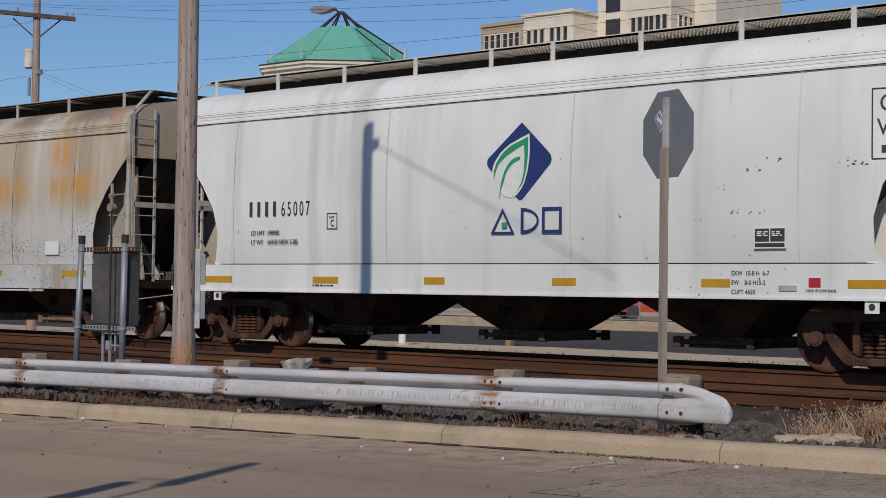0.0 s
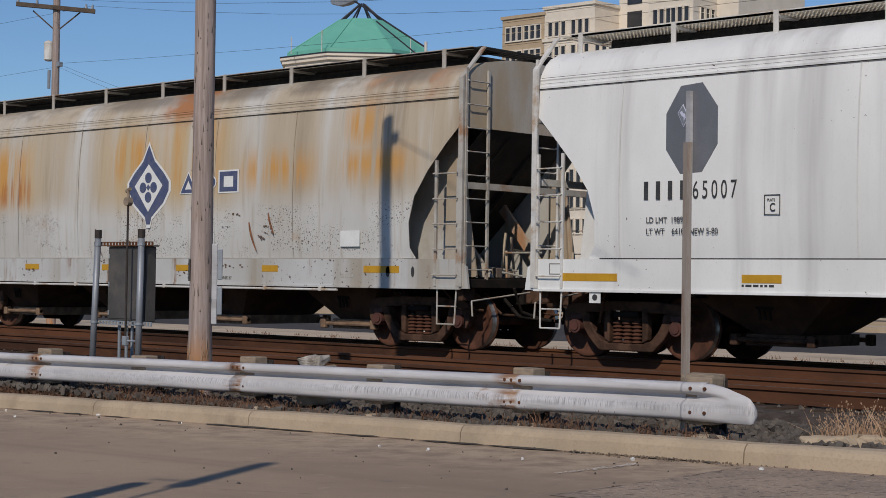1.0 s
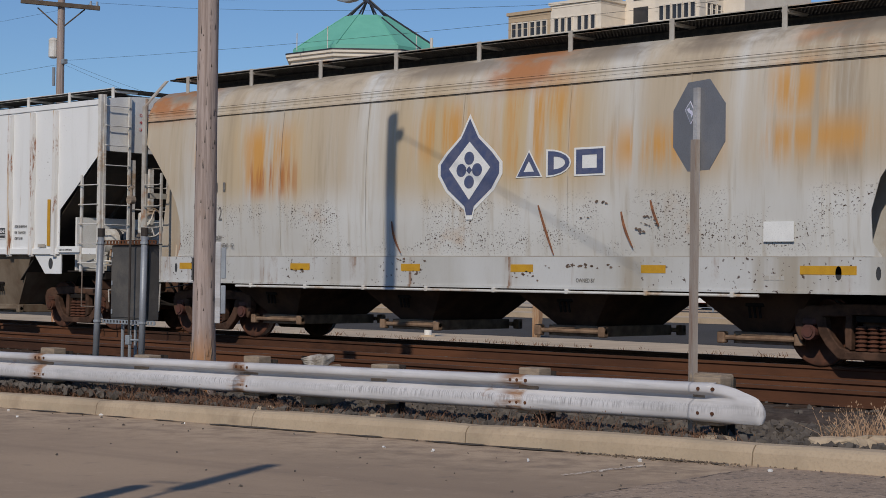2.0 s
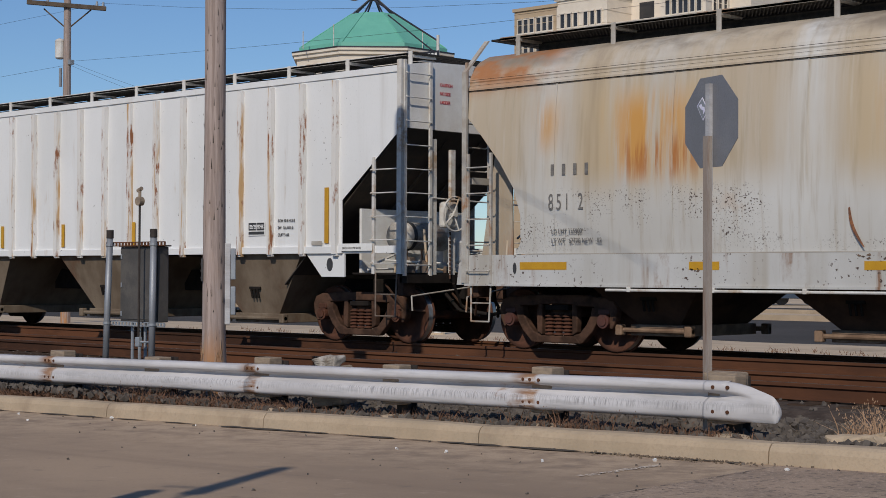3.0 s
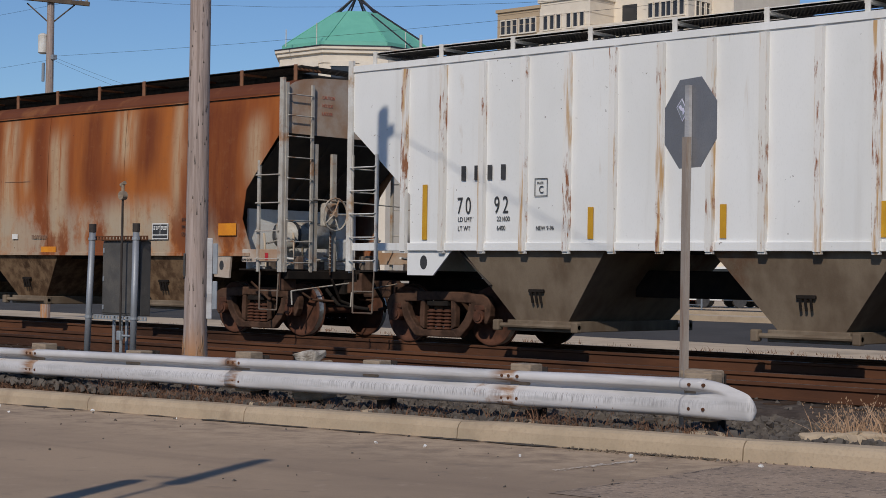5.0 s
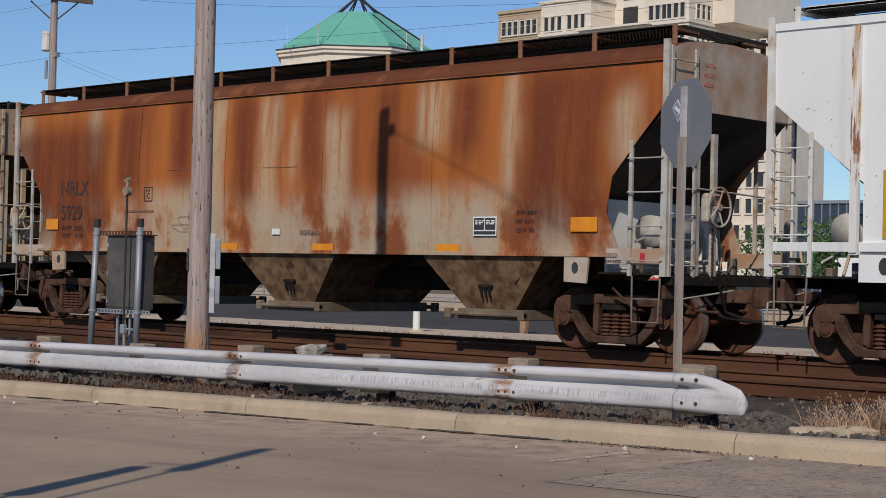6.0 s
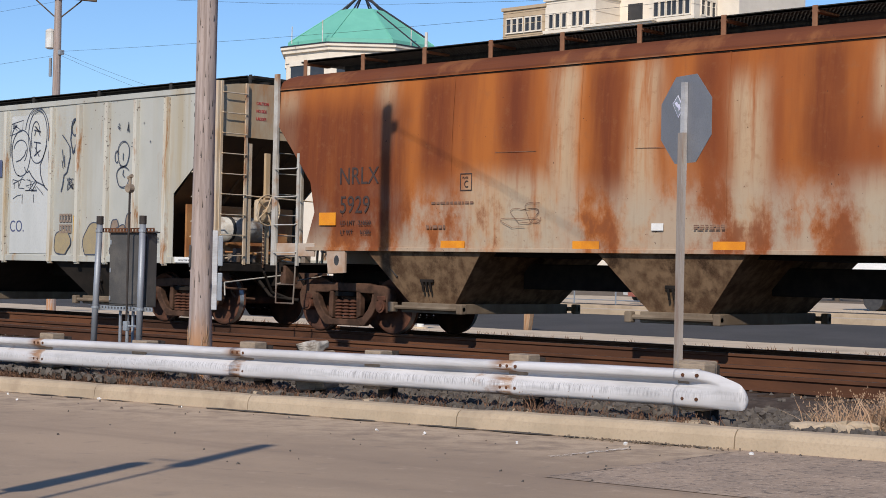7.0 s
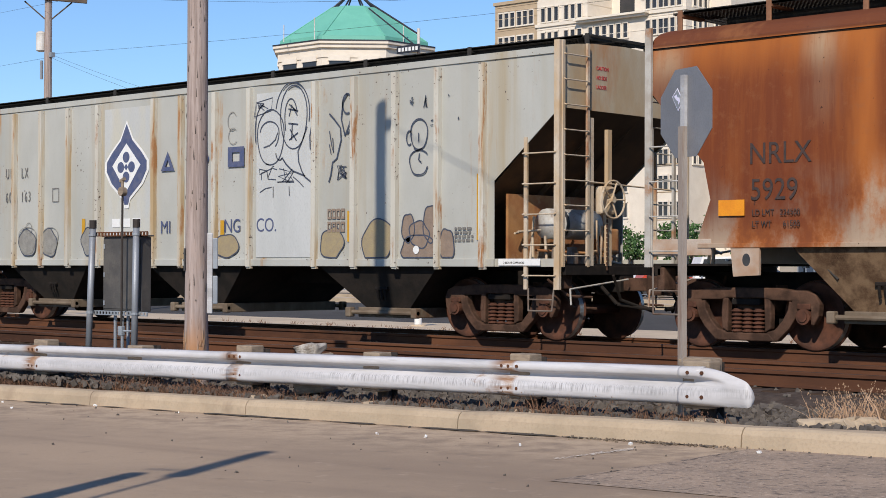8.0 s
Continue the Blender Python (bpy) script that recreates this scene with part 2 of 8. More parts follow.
M["n_paint"] = rust_paint()
for chalky, gloss in (("n_paint", 0.12), ("a_paint", 0.3), ("u_paint", 0.3)):
    M[chalky].node_tree.nodes["Principled BSDF"].inputs["Specular IOR Level"].default_value = gloss
M["n_end"] = simple("rust_stained_tan_end", (0.46, 0.38, 0.31), (0.36, 0.21, 0.12), 0.7, 0, 1.5, third=(0.5, 0.46, 0.4))
M["u_wall"] = simple("cream_end_with_rust_runs", (0.45, 0.39, 0.29), (0.4, 0.29, 0.17), 0.7, 0, 1.3, (1, 1, 0.35), third=(0.4, 0.2, 0.08))
M["u_end"] = simple("rusty_cream_end", (0.4, 0.2, 0.075), (0.27, 0.1, 0.035), 0.75, 0, 2.4, third=(0.48, 0.34, 0.2))
M["w_end"] = simple("dusty_white_end", (0.78, 0.78, 0.76), (0.68, 0.66, 0.62), 0.6, 0, 1.6)
M["a_end"] = simple("streaked_grey_end", (0.5, 0.47, 0.42), (0.42, 0.33, 0.22), 0.6, 0, 1.2, (1, 1, 0.3), third=(0.4, 0.18, 0.07))
# grime plus the deep shade below the cars, both in this near-black
M["under"] = simple("shade_dark_grimy_steel", (0.014, 0.012, 0.011), (0.024, 0.019, 0.016), 0.85, 0, 5)
M["tan_hopper"] = simple("dusty_tan_hopper", (0.21, 0.165, 0.12), (0.13, 0.095, 0.066), 0.8, 0, 1.6, (1, 1, 0.6), third=(0.12, 0.058, 0.032))
M["rust_hopper"] = simple("flaking_tan_hopper", (0.2, 0.128, 0.074), (0.085, 0.048, 0.027), 0.85, 0, 5.0, third=(0.05, 0.028, 0.016))
# hopper grime, blackened further to hold the shade under the body
M["black_hopper"] = simple("shade_dark_grimy_hopper", (0.018, 0.016, 0.014), (0.03, 0.024, 0.02), 0.85, 0, 3.0)
M["truck"] = simple("brown_grimy_cast_steel", (0.1, 0.055, 0.037), (0.045, 0.026, 0.018), 0.8, 0.0, 5, third=(0.12, 0.068, 0.045))
M["wheel"] = simple("rusty_wheel_steel", (0.12, 0.052, 0.033), (0.06, 0.03, 0.021), 0.75, 0.0, 4)
M["tread"] = simple("polished_wheel_tread", (0.45, 0.43, 0.42), (0.3, 0.28, 0.27), 0.3, 0.9, 9)
# the shade under the car ends is put into these slope sheet colours
M["slope_shade"] = simple("shade_dark_slope_sheet", (0.07, 0.062, 0.055), (0.045, 0.04, 0.036), 0.8, 0, 1.0, third=(0.1, 0.08, 0.06))
M["slope_brown"] = simple("shaded_rust_brown_slope_sheet", (0.1, 0.06, 0.035), (0.06, 0.04, 0.028), 0.8, 0, 1.0, third=(0.16, 0.085, 0.04))
M["web"] = simple("rust_run_grey_web", (0.46, 0.42, 0.36), (0.38, 0.3, 0.21), 0.65, 0, 1.3, (1, 1, 0.35), third=(0.3, 0.11, 0.035))
M["grating"] = simple("dark_roofwalk_grating", (0.03, 0.029, 0.028), (0.055, 0.05, 0.045), 0.7, 0.4, 8)
M["pale_grating"] = simple("dusty_white_grating", (0.6, 0.57, 0.5), (0.5, 0.45, 0.37), 0.6, 0, 6, third=(0.33, 0.24, 0.15))
M["white_steel"] = simple("chipped_white_steel", (0.66, 0.65, 0.62), (0.55, 0.52, 0.47), 0.55, 0, 4, third=(0.4, 0.27, 0.16))
M["grey_steel"] = simple("worn_grey_steel", (0.46, 0.44, 0.4), (0.36, 0.32, 0.27), 0.6, 0, 4, third=(0.33, 0.17, 0.08))
M["tan_steel"] = simple("rusting_tan_steel", (0.54, 0.46, 0.36), (0.47, 0.33, 0.19), 0.65, 0, 3, (1, 1, 0.4), third=(0.3, 0.12, 0.045))
M["yellow"] = simple("faded_yellow_reflective", (0.55, 0.3, 0.015), (0.48, 0.25, 0.012), 0.5, 0, 5)
M["orange"] = simple("bright_orange_reflective", (0.75, 0.28, 0.01), (0.66, 0.22, 0.01), 0.5, 0, 5)
M["black"] = simple("black_lettering", (0.03, 0.03, 0.033), (0.05, 0.05, 0.05), 0.6, 0, 7)
M["fade_black"] = simple("faded_grey_lettering", (0.13, 0.12, 0.115), (0.2, 0.19, 0.17), 0.7, 0, 12)
M["rustink"] = simple("rust_darkened_lettering", (0.035, 0.024, 0.022), (0.06, 0.035, 0.028), 0.7, 0, 12)
M["blue"] = simple("navy_blue_paint", (0.018, 0.035, 0.17), (0.022, 0.04, 0.15), 0.5, 0, 5)
M["fade_blue"] = simple("faded_navy_paint", (0.06, 0.08, 0.17), (0.1, 0.11, 0.18), 0.6, 0, 9)
M["green"] = simple("bright_green_paint", (0.02, 0.33, 0.15), (0.025, 0.28, 0.13), 0.5, 0, 5)
M["cleanwhite"] = simple("clean_white_paint", (0.78, 0.78, 0.76), (0.72, 0.72, 0.7), 0.5, 0, 5)
M["red"] = simple("red_decal", (0.5, 0.02, 0.03), (0.4, 0.02, 0.03), 0.5, 0, 5)
M["graffiti"] = simple("blue_black_spray", (0.035, 0.045, 0.075), (0.07, 0.08, 0.11), 0.6, 0, 12)
M["graffiti_tan"] = simple("tan_spray", (0.3, 0.24, 0.15), (0.34, 0.27, 0.15), 0.6, 0, 8)
M["graffiti_grey"] = simple("grey_spray", (0.22, 0.21, 0.19), (0.28, 0.27, 0.24), 0.6, 0, 8)
M["chrome"] = simple("dusty_grey_tank_paint", (0.5, 0.49, 0.46), (0.36, 0.33, 0.29), 0.6, 0.0, 4, third=(0.2, 0.14, 0.1))
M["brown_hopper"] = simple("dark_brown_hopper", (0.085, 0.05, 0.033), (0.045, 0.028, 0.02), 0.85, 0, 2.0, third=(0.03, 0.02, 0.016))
M["rust_steel"] = simple("rust_brown_steel", (0.27, 0.13, 0.065), (0.18, 0.08, 0.04), 0.75, 0, 4, third=(0.4, 0.26, 0.15))
M["fade_red"] = simple("faded_red_lettering", (0.42, 0.13, 0.09), (0.46, 0.2, 0.13), 0.7, 0, 8)
M["fresh_panel"] = simple("repainted_pale_panel", (0.52, 0.53, 0.52), (0.46, 0.47, 0.455), 0.55, 0, 1.2, (1, 1, 0.3), third=(0.5, 0.48, 0.4))
M["grey_cast"] = simple("greyed_brown_step_steel", (0.2, 0.165, 0.135), (0.14, 0.1, 0.075), 0.75, 0, 4, third=(0.1, 0.055, 0.035))
for dull in ("under", "black_hopper", "brown_hopper", "slope_shade", "slope_brown", "truck", "wheel", "grating", "tan_hopper", "rust_hopper"):
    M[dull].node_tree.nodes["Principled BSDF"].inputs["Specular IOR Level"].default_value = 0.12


def parent_to(ob, up):
    ob.parent = up
    return ob


def part(name, bm, material, parent=None, label="", smooth=False):
    me = bpy.data.meshes.new(name)
    bmesh.ops.recalc_face_normals(bm, faces=bm.faces)
    bm.to_mesh(me)
    bm.free()
    me.materials.append(material)
    if smooth:
        me.shade_smooth()
    ob = new(name, me)
    if parent:
        ob.parent = parent
    if label:
        ob["label"] = label
    return ob


def share(name, src, parent, m):
    """A further piece on the mesh of src."""
    ob = new(name, src.data)
    ob.parent = parent
    ob.matrix_basis = m
    return ob


def box(bm, x0, x1, y0, y1, z0, z1, bev=0.0):
    v = [bm.verts.new((x, y, z)) for x in (x0, x1) for y in (y0, y1) for z in (z0, z1)]
    fs = [bm.faces.new([v[i] for i in f]) for f in ((0, 1, 3, 2), (4, 6, 7, 5), (0, 4, 5, 1), (2, 3, 7, 6), (0, 2, 6, 4), (1, 5, 7, 3))]
    if bev:
        es = list({e for f in fs for e in f.edges})
        bmesh.ops.bevel(bm, geom=es, offset=bev, segments=2, affect="EDGES", profile=0.5)
    return bm


def rod(bm, a, b, r, n=8, r2=None):
    a, b = Vector(a), Vector(b)
    q = (b - a).to_track_quat("Z", "Y").to_matrix()
    r2 = r if r2 is None else r2
    ca = [bm.verts.new(a + q @ Vector((r * math.cos(t), r * math.sin(t), 0))) for t in (2 * math.pi * i / n for i in range(n))]
    cb = [bm.verts.new(b + q @ Vector((r2 * math.cos(t), r2 * math.sin(t), 0))) for t in (2 * math.pi * i / n for i in range(n))]
    for i in range(n):
        bm.faces.new((ca[i], ca[(i + 1) % n], cb[(i + 1) % n], cb[i]))
    bm.faces.new(ca[::-1])
    bm.faces.new(cb)
    return bm


def slab(bm, pts, lo, hi, plane="xz"):
    """A polygon pushed through from lo to hi along the third axis."""
    def at(p, w):
        return {"xz": (p[0], w, p[1]), "yz": (w, p[0], p[1]), "xy": (p[0], p[1], w)}[plane]
    a = [bm.verts.new(at(p, lo)) for p in pts]
    b = [bm.verts.new(at(p, hi)) for p in pts]
    k = len(pts)
    for i in range(k):
        bm.faces.new((a[i], a[(i + 1) % k], b[(i + 1) % k], b[i]))
    bm.faces.new(a[::-1])
    bm.faces.new(b)
    return bm


def lathe(bm, prof, n=28, axis_y=True):
    """Turns (r, y) pairs round the y axis (or z)."""
    rings = []
    for r, y in prof:
        rings.append([bm.verts.new((r * math.cos(t), y, r * math.sin(t)) if axis_y else (r * math.cos(t), r * math.sin(t), y))
                      for t in (2 * math.pi * i / n for i in range(n))])
    for a, b in zip(rings, rings[1:]):
        for i in range(n):
            bm.faces.new((a[i], a[(i + 1) % n], b[(i + 1) % n], b[i]))
    bm.faces.new(rings[0][::-1])
    bm.faces.new(rings[-1])
    return bm


def nb():
    return bmesh.new()


def thing(name, m, label, category, group="", kind=""):
    e = new(name)
    e.matrix_basis = m
    e.empty_display_size = 0.3
    return tagged(e, label, category, group, kind)


def words(name, text, size, mat, parent, x, y, z, wide=1.0, tilt=0.0, align="LEFT"):
    """Painted lettering on a side that faces -y; x, z is its lower left corner."""
    cu = bpy.data.curves.new(name, "FONT")
    cu.body, cu.size, cu.extrude, cu.align_x = text, size, 0.002, align
    cu.space_character = 1.0 if wide > 0.7 else 1.45
    tmp = bpy.data.objects.new(name, cu)
    scene.collection.objects.link(tmp)
    bpy.context.view_layer.update()
    me = bpy.data.meshes.new_from_object(tmp)
    bpy.data.objects.remove(tmp)
    me.materials.append(mat)
    place = pose(x, y, z, 90 + tilt) @ Matrix.Diagonal((wide, 1, 1, 1))
    if size < 0.19:
        ob = new(name, me)
        ob.matrix_basis = place
        ob.parent = parent
        ob["kind"] = "stuff"
        return ob
    # large characters are painted one by one
    whole = nb()
    whole.from_mesh(me)
    bpy.data.meshes.remove(me)
    left = set(whole.verts)
    while left:
        grow, seen = [next(v for v in whole.verts if v in left)], set()
        while grow:
            v = grow.pop()
            if v in seen:
                continue
            seen.add(v)
            grow += [e.other_vert(v) for e in v.link_edges]
        left -= seen
        one = nb()
        twin = {v: one.verts.new(v.co) for v in whole.verts if v in seen}
        for f in whole.faces:
            if f.verts[0] in seen:
                one.faces.new([twin[v] for v in f.verts])
        part("letter", one, mat, parent).matrix_basis = place
    whole.free()


M["a_web"] = simple("dusty_light_grey_web", (0.5, 0.49, 0.46), (0.43, 0.41, 0.37), 0.65, 0, 1.0, third=(0.38, 0.33, 0.27))
M["fade_rust"] = simple("worn_brown_lettering", (0.15, 0.08, 0.055), (0.24, 0.13, 0.08), 0.75, 0, 14)
# white car's seam: the weld's soft shading is put into a greyer white
M["w_seam"] = simple("shade_grey_weld_seam", (0.69, 0.68, 0.66), (0.6, 0.59, 0.57), 0.6, 0, 1.6)
M["a_seam"] = simple("brown_grey_weld_seam", (0.46, 0.43, 0.38), (0.38, 0.34, 0.29), 0.65, 0, 1.6)

# ---- ground, road, tracks ----
M["dirt"] = simple("dry_brown_dirt", (0.2, 0.155, 0.11), (0.13, 0.1, 0.075), 0.95, 0, 2.5, rel=0.6, third=(0.26, 0.22, 0.16), fine=30)


def road_paint():
    """Old concrete: broad worn patches, tyre-dark bands along the road, grit and pits."""
    m, n, l, b, co = shader("worn_tan_concrete_road", 0.92)
    broad = tex_noise(n, l, co, 0.28, (0.6, 1, 1), 6, 0.62)
    band = tex_noise(n, l, co, 0.9, (0.08, 1.2, 1), 4, 0.6, (5, 2, 0))
    spots = tex_noise(n, l, co, 3.2, (1, 1, 1), 6, 0.7, (1, 8, 0))
    grit = tex_noise(n, l, co, 70.0, (1, 1, 1), 4, 0.7)
    pits = tex_noise(n, l, co, 24.0, (1, 1, 1), 3, 0.6)
    col = blend(n, l, ramp(n, l, broad, 0.38, 0.62), (0.4, 0.29, 0.195), (0.295, 0.215, 0.148))
    col = blend(n, l, times(n, l, ramp(n, l, band, 0.5, 0.7), 0.55), col, (0.235, 0.168, 0.118))
    # paler towards the curb, broken up by the spots
    curb_pale = times(n, l, ramp(n, l, axis(n, l, co, 1), 8.4, 10.6), ramp(n, l, spots, 0.62, 0.4))
    col = blend(n, l, times(n, l, curb_pale, 0.75), col, (0.52, 0.39, 0.265))
    col = blend(n, l, times(n, l, ramp(n, l, spots, 0.56, 0.74), 0.6), col, (0.2, 0.155, 0.12))
    col = blend(n, l, times(n, l, ramp(n, l, spots, 0.42, 0.28), 0.6), col, (0.48, 0.36, 0.26))
    col = blend(n, l, times(n, l, ramp(n, l, grit, 0.5, 0.72), 0.5), col, (0.2, 0.16, 0.125))
    col = blend(n, l, ramp(n, l, pits, 0.7, 0.76), col, (0.1, 0.08, 0.065))
    l.new(col, b.inputs["Base Color"])
    bump(n, l, b, grit, 0.35, 0.01)
    return m


M["concrete"] = road_paint()
M["curb"] = simple("sunlit_tan_curb_concrete", (0.45, 0.352, 0.245), (0.37, 0.29, 0.2), 0.9, 0, 1.7, rel=0.4, third=(0.3, 0.225, 0.155), fine=38)
M["asphalt"] = simple("grey_asphalt", (0.082, 0.076, 0.072), (0.064, 0.06, 0.057), 0.98, 0, 0.3, rel=0.4, third=(0.065, 0.06, 0.056))


def patch_paint():
    """Coarse worn asphalt: pale stones, dark pits between them, broad dusty areas."""
    m, n, l, b, co = shader("coarse_worn_asphalt", 0.95)
    broad = tex_noise(n, l, co, 1.4, (1, 1, 1), 5, 0.6)
    stones = tex_noise(n, l, co, 26.0, (1, 1, 1), 4, 0.75)
    pits = tex_noise(n, l, co, 13.0, (1, 1, 1), 4, 0.75, (3, 9, 0))
    col = blend(n, l, ramp(n, l, broad, 0.38, 0.62), (0.37, 0.275, 0.2), (0.285, 0.215, 0.16))
    col = blend(n, l, times(n, l, ramp(n, l, stones, 0.54, 0.64), 0.8), col, (0.5, 0.39, 0.3))
    col = blend(n, l, times(n, l, ramp(n, l, pits, 0.54, 0.62), 0.85), col, (0.13, 0.1, 0.08))
    l.new(col, b.inputs["Base Color"])
    bump(n, l, b, pits, 0.9, 0.02)
    return m


M["patch"] = patch_paint()
M["ballast"] = simple("dark_grey_brown_ballast", (0.085, 0.066, 0.055), (0.05, 0.038, 0.032), 0.95, 0, 9, rel=0.8, third=(0.12, 0.1, 0.085), fine=28)
M["stone"] = simple("grey_ballast_stone", (0.135, 0.118, 0.102), (0.075, 0.064, 0.056), 0.95, 0, 7)
M["gravel"] = simple("pale_dusty_gravel", (0.58, 0.46, 0.32), (0.5, 0.39, 0.275), 0.95, 0, 1.2, rel=0.6, third=(0.4, 0.315, 0.22), fine=25)
M["rail"] = simple("rusty_brown_rail", (0.125, 0.053, 0.027), (0.075, 0.034, 0.02), 0.85, 0.0, 2, (0.3, 1, 1), third=(0.045, 0.022, 0.014))
M["railtop"] = simple("worn_rail_head", (0.1, 0.062, 0.046), (0.065, 0.04, 0.03), 0.55, 0.4, 2, (0.3, 1, 1))
M["tie"] = simple("weathered_brown_tie", (0.075, 0.048, 0.032), (0.045, 0.03, 0.022), 0.95, 0, 3, (0.5, 3, 3), 0.5)
M["galv"] = simple("weathered_galvanised_steel", (0.5, 0.5, 0.51), (0.42, 0.42, 0.43), 0.55, 0.1, 2.0, (0.6, 1, 3), 0.2, third=(0.34, 0.33, 0.33), fine=34)
M["pipe"] = simple("grey_galvanised_pipe", (0.27, 0.29, 0.32), (0.22, 0.235, 0.26), 0.5, 0.3, 3)


def beam_paint():
    """Scraped galvanised beam: bright zinc, upright scuffs on the crests, grime in streaks, rust at random."""
    m, n, l, b, co = shader("scraped_guardrail_zinc", 0.55, 0.0)
    broad = tex_noise(n, l, co, 0.9, (1, 1, 2), 6, 0.65)
    ticks = tex_noise(n, l, co, 95.0, (1, 0.0, 0.07), 4, 0.65)
    up = n.new("ShaderNodeMath")
    up.operation = "MULTIPLY_ADD"
    l.new(axis(n, l, co, 0), up.inputs[0])
    up.inputs[1].default_value = -0.0165
    l.new(axis(n, l, co, 2), up.inputs[2])
    lip = times(n, l, ramp(n, l, up.outputs[0], 0.505, 0.545), ramp(n, l, up.outputs[0], 0.605, 0.585))
    smear = tex_noise(n, l, co, 3.0, (0.35, 1, 4.0), 6, 0.65, (4, 0, 1))
    rusty = tex_noise(n, l, co, 1.1, (1, 1, 1.4), 7, 0.7, (17, 0, 3))
    where = tex_noise(n, l, co, 0.7, (1, 1, 3.0), 3, 0.5, (2, 0, 8))
    col = blend(n, l, ramp(n, l, broad, 0.35, 0.65), (0.57, 0.56, 0.57), (0.47, 0.46, 0.465))
    col = blend(n, l, times(n, l, ramp(n, l, smear, 0.48, 0.7), 0.7), col, (0.36, 0.355, 0.355))
    col = blend(n, l, times(n, l, times(n, l, times(n, l, ramp(n, l, ticks, 0.46, 0.62), lip), ramp(n, l, where, 0.34, 0.56)), 0.75), col, (0.2, 0.195, 0.195))
    col = blend(n, l, times(n, l, ramp(n, l, rusty, 0.62, 0.7), 0.8), col, (0.27, 0.155, 0.09))
    for j in (-21.1, -17.27, -13.42, -9.54):
        near = times(n, l, ramp(n, l, axis(n, l, co, 0), j - 0.34, j - 0.1), ramp(n, l, axis(n, l, co, 0), j + 0.03, j - 0.02))
        col = blend(n, l, times(n, l, near, ramp(n, l, smear, 0.4, 0.55)), col, (0.25, 0.14, 0.08))
    l.new(col, b.inputs["Base Color"])
    bump(n, l, b, broad, 0.1, 0.01)
    return m


M["beam"] = beam_paint()
M["block"] = simple("weathered_wood_blockout", (0.3, 0.235, 0.17), (0.2, 0.155, 0.115), 0.9, 0, 8, (1, 1, 4))
M["darkpost"] = simple("dark_steel_post", (0.07, 0.06, 0.055), (0.05, 0.043, 0.04), 0.7, 0.4, 6)
for dull in ("asphalt", "rail", "tie", "ballast", "dirt", "darkpost", "stone"):
    M[dull].node_tree.nodes["Principled BSDF"].inputs["Specular IOR Level"].default_value = 0.15
M["straw"] = simple("dry_straw_grass", (0.46, 0.31, 0.2), (0.36, 0.22, 0.13), 0.9, 0, 5)
M["weed"] = simple("dead_brown_weeds", (0.2, 0.105, 0.06), (0.12, 0.066, 0.042), 0.95, 0, 5)


def road_z(x):
    return -0.01 + 0.021 * (min(max(x, -42.0), 9.0) + 10)


def ground_z(x, y):
    r = road_z(x)
    if y < 11.0:
        return r - 0.03
    top = r + 0.13
    k = min(max((y - 11.3) / 2.6, 0), 1)
    z = top + (0.1 - top) * k
    if y > 22.4:
        z -= 0.24 * min((y - 22.4) / 1.6, 1, max((43 - y) / 7, 0))
    return z


bm = nb()
gx = [-3000, -600, -200, -80] + [-60 + 3 * i for i in range(31)] + [60, 150, 600, 3000]
gy = [-3000, -500, -100, -30, 0, 6, 10.6, 10.96, 11.04, 11.3, 12, 12.8, 13.6, 14.2, 22.4, 24, 36, 43, 60, 120, 300, 1000, 3000]
vs = [[bm.verts.new((x, y, ground_z(x, y))) for y in gy] for x in gx]
for i in range(len(gx) - 1):
    for j in range(len(gy) - 1):
        bm.faces.new((vs[i][j], vs[i + 1][j], vs[i + 1][j + 1], vs[i][j + 1]))
ground = tagged(part("ground", bm, M["dirt"]), "dry brown dirt ground reaching the horizon", "ground", kind="structure")

bm = nb()
rx = [-120, -60] + [-42 + 3 * i for i in range(18)] + [20, 60]
ry = [-40, -20, -8, 0, 4, 8, 10.97]
vs = [[bm.verts.new((x, y, road_z(x) + 0.012 * math.sin(0.7 * y) * 0)) for y in ry] for x in rx]
for i in range(len(rx) - 1):
    for j in range(len(ry) - 1):
        bm.faces.new((vs[i][j], vs[i + 1][j], vs[i + 1][j + 1], vs[i][j + 1]))
road = tagged(part("road", bm, M["concrete"]), "worn tan concrete road beside the curb", "road", kind="structure")

# coarse asphalt patch, joints, cracks and litter lying on the road


def on_road(x, y, h=0.004):
    return (x, y, road_z(x) + h)


bm = nb()
edge = [(-6.62, 8.3), (-6.62, 8.91), (-6.64, 9.7), (-6.66, 10.3), (-6.7, 10.9)]
left = [bm.verts.new(on_road(x + 0.05 * math.sin(9 * y), y)) for x, y in edge]
right = [bm.verts.new(on_road(3.0, y)) for x, y in edge]
for i in range(4):
    bm.faces.new((left[i], right[i], right[i + 1], left[i + 1]))
tagged(part("asphalt_patch", bm, M["patch"]), "coarse grey asphalt patch worn into the road", "road patch", kind="structure")


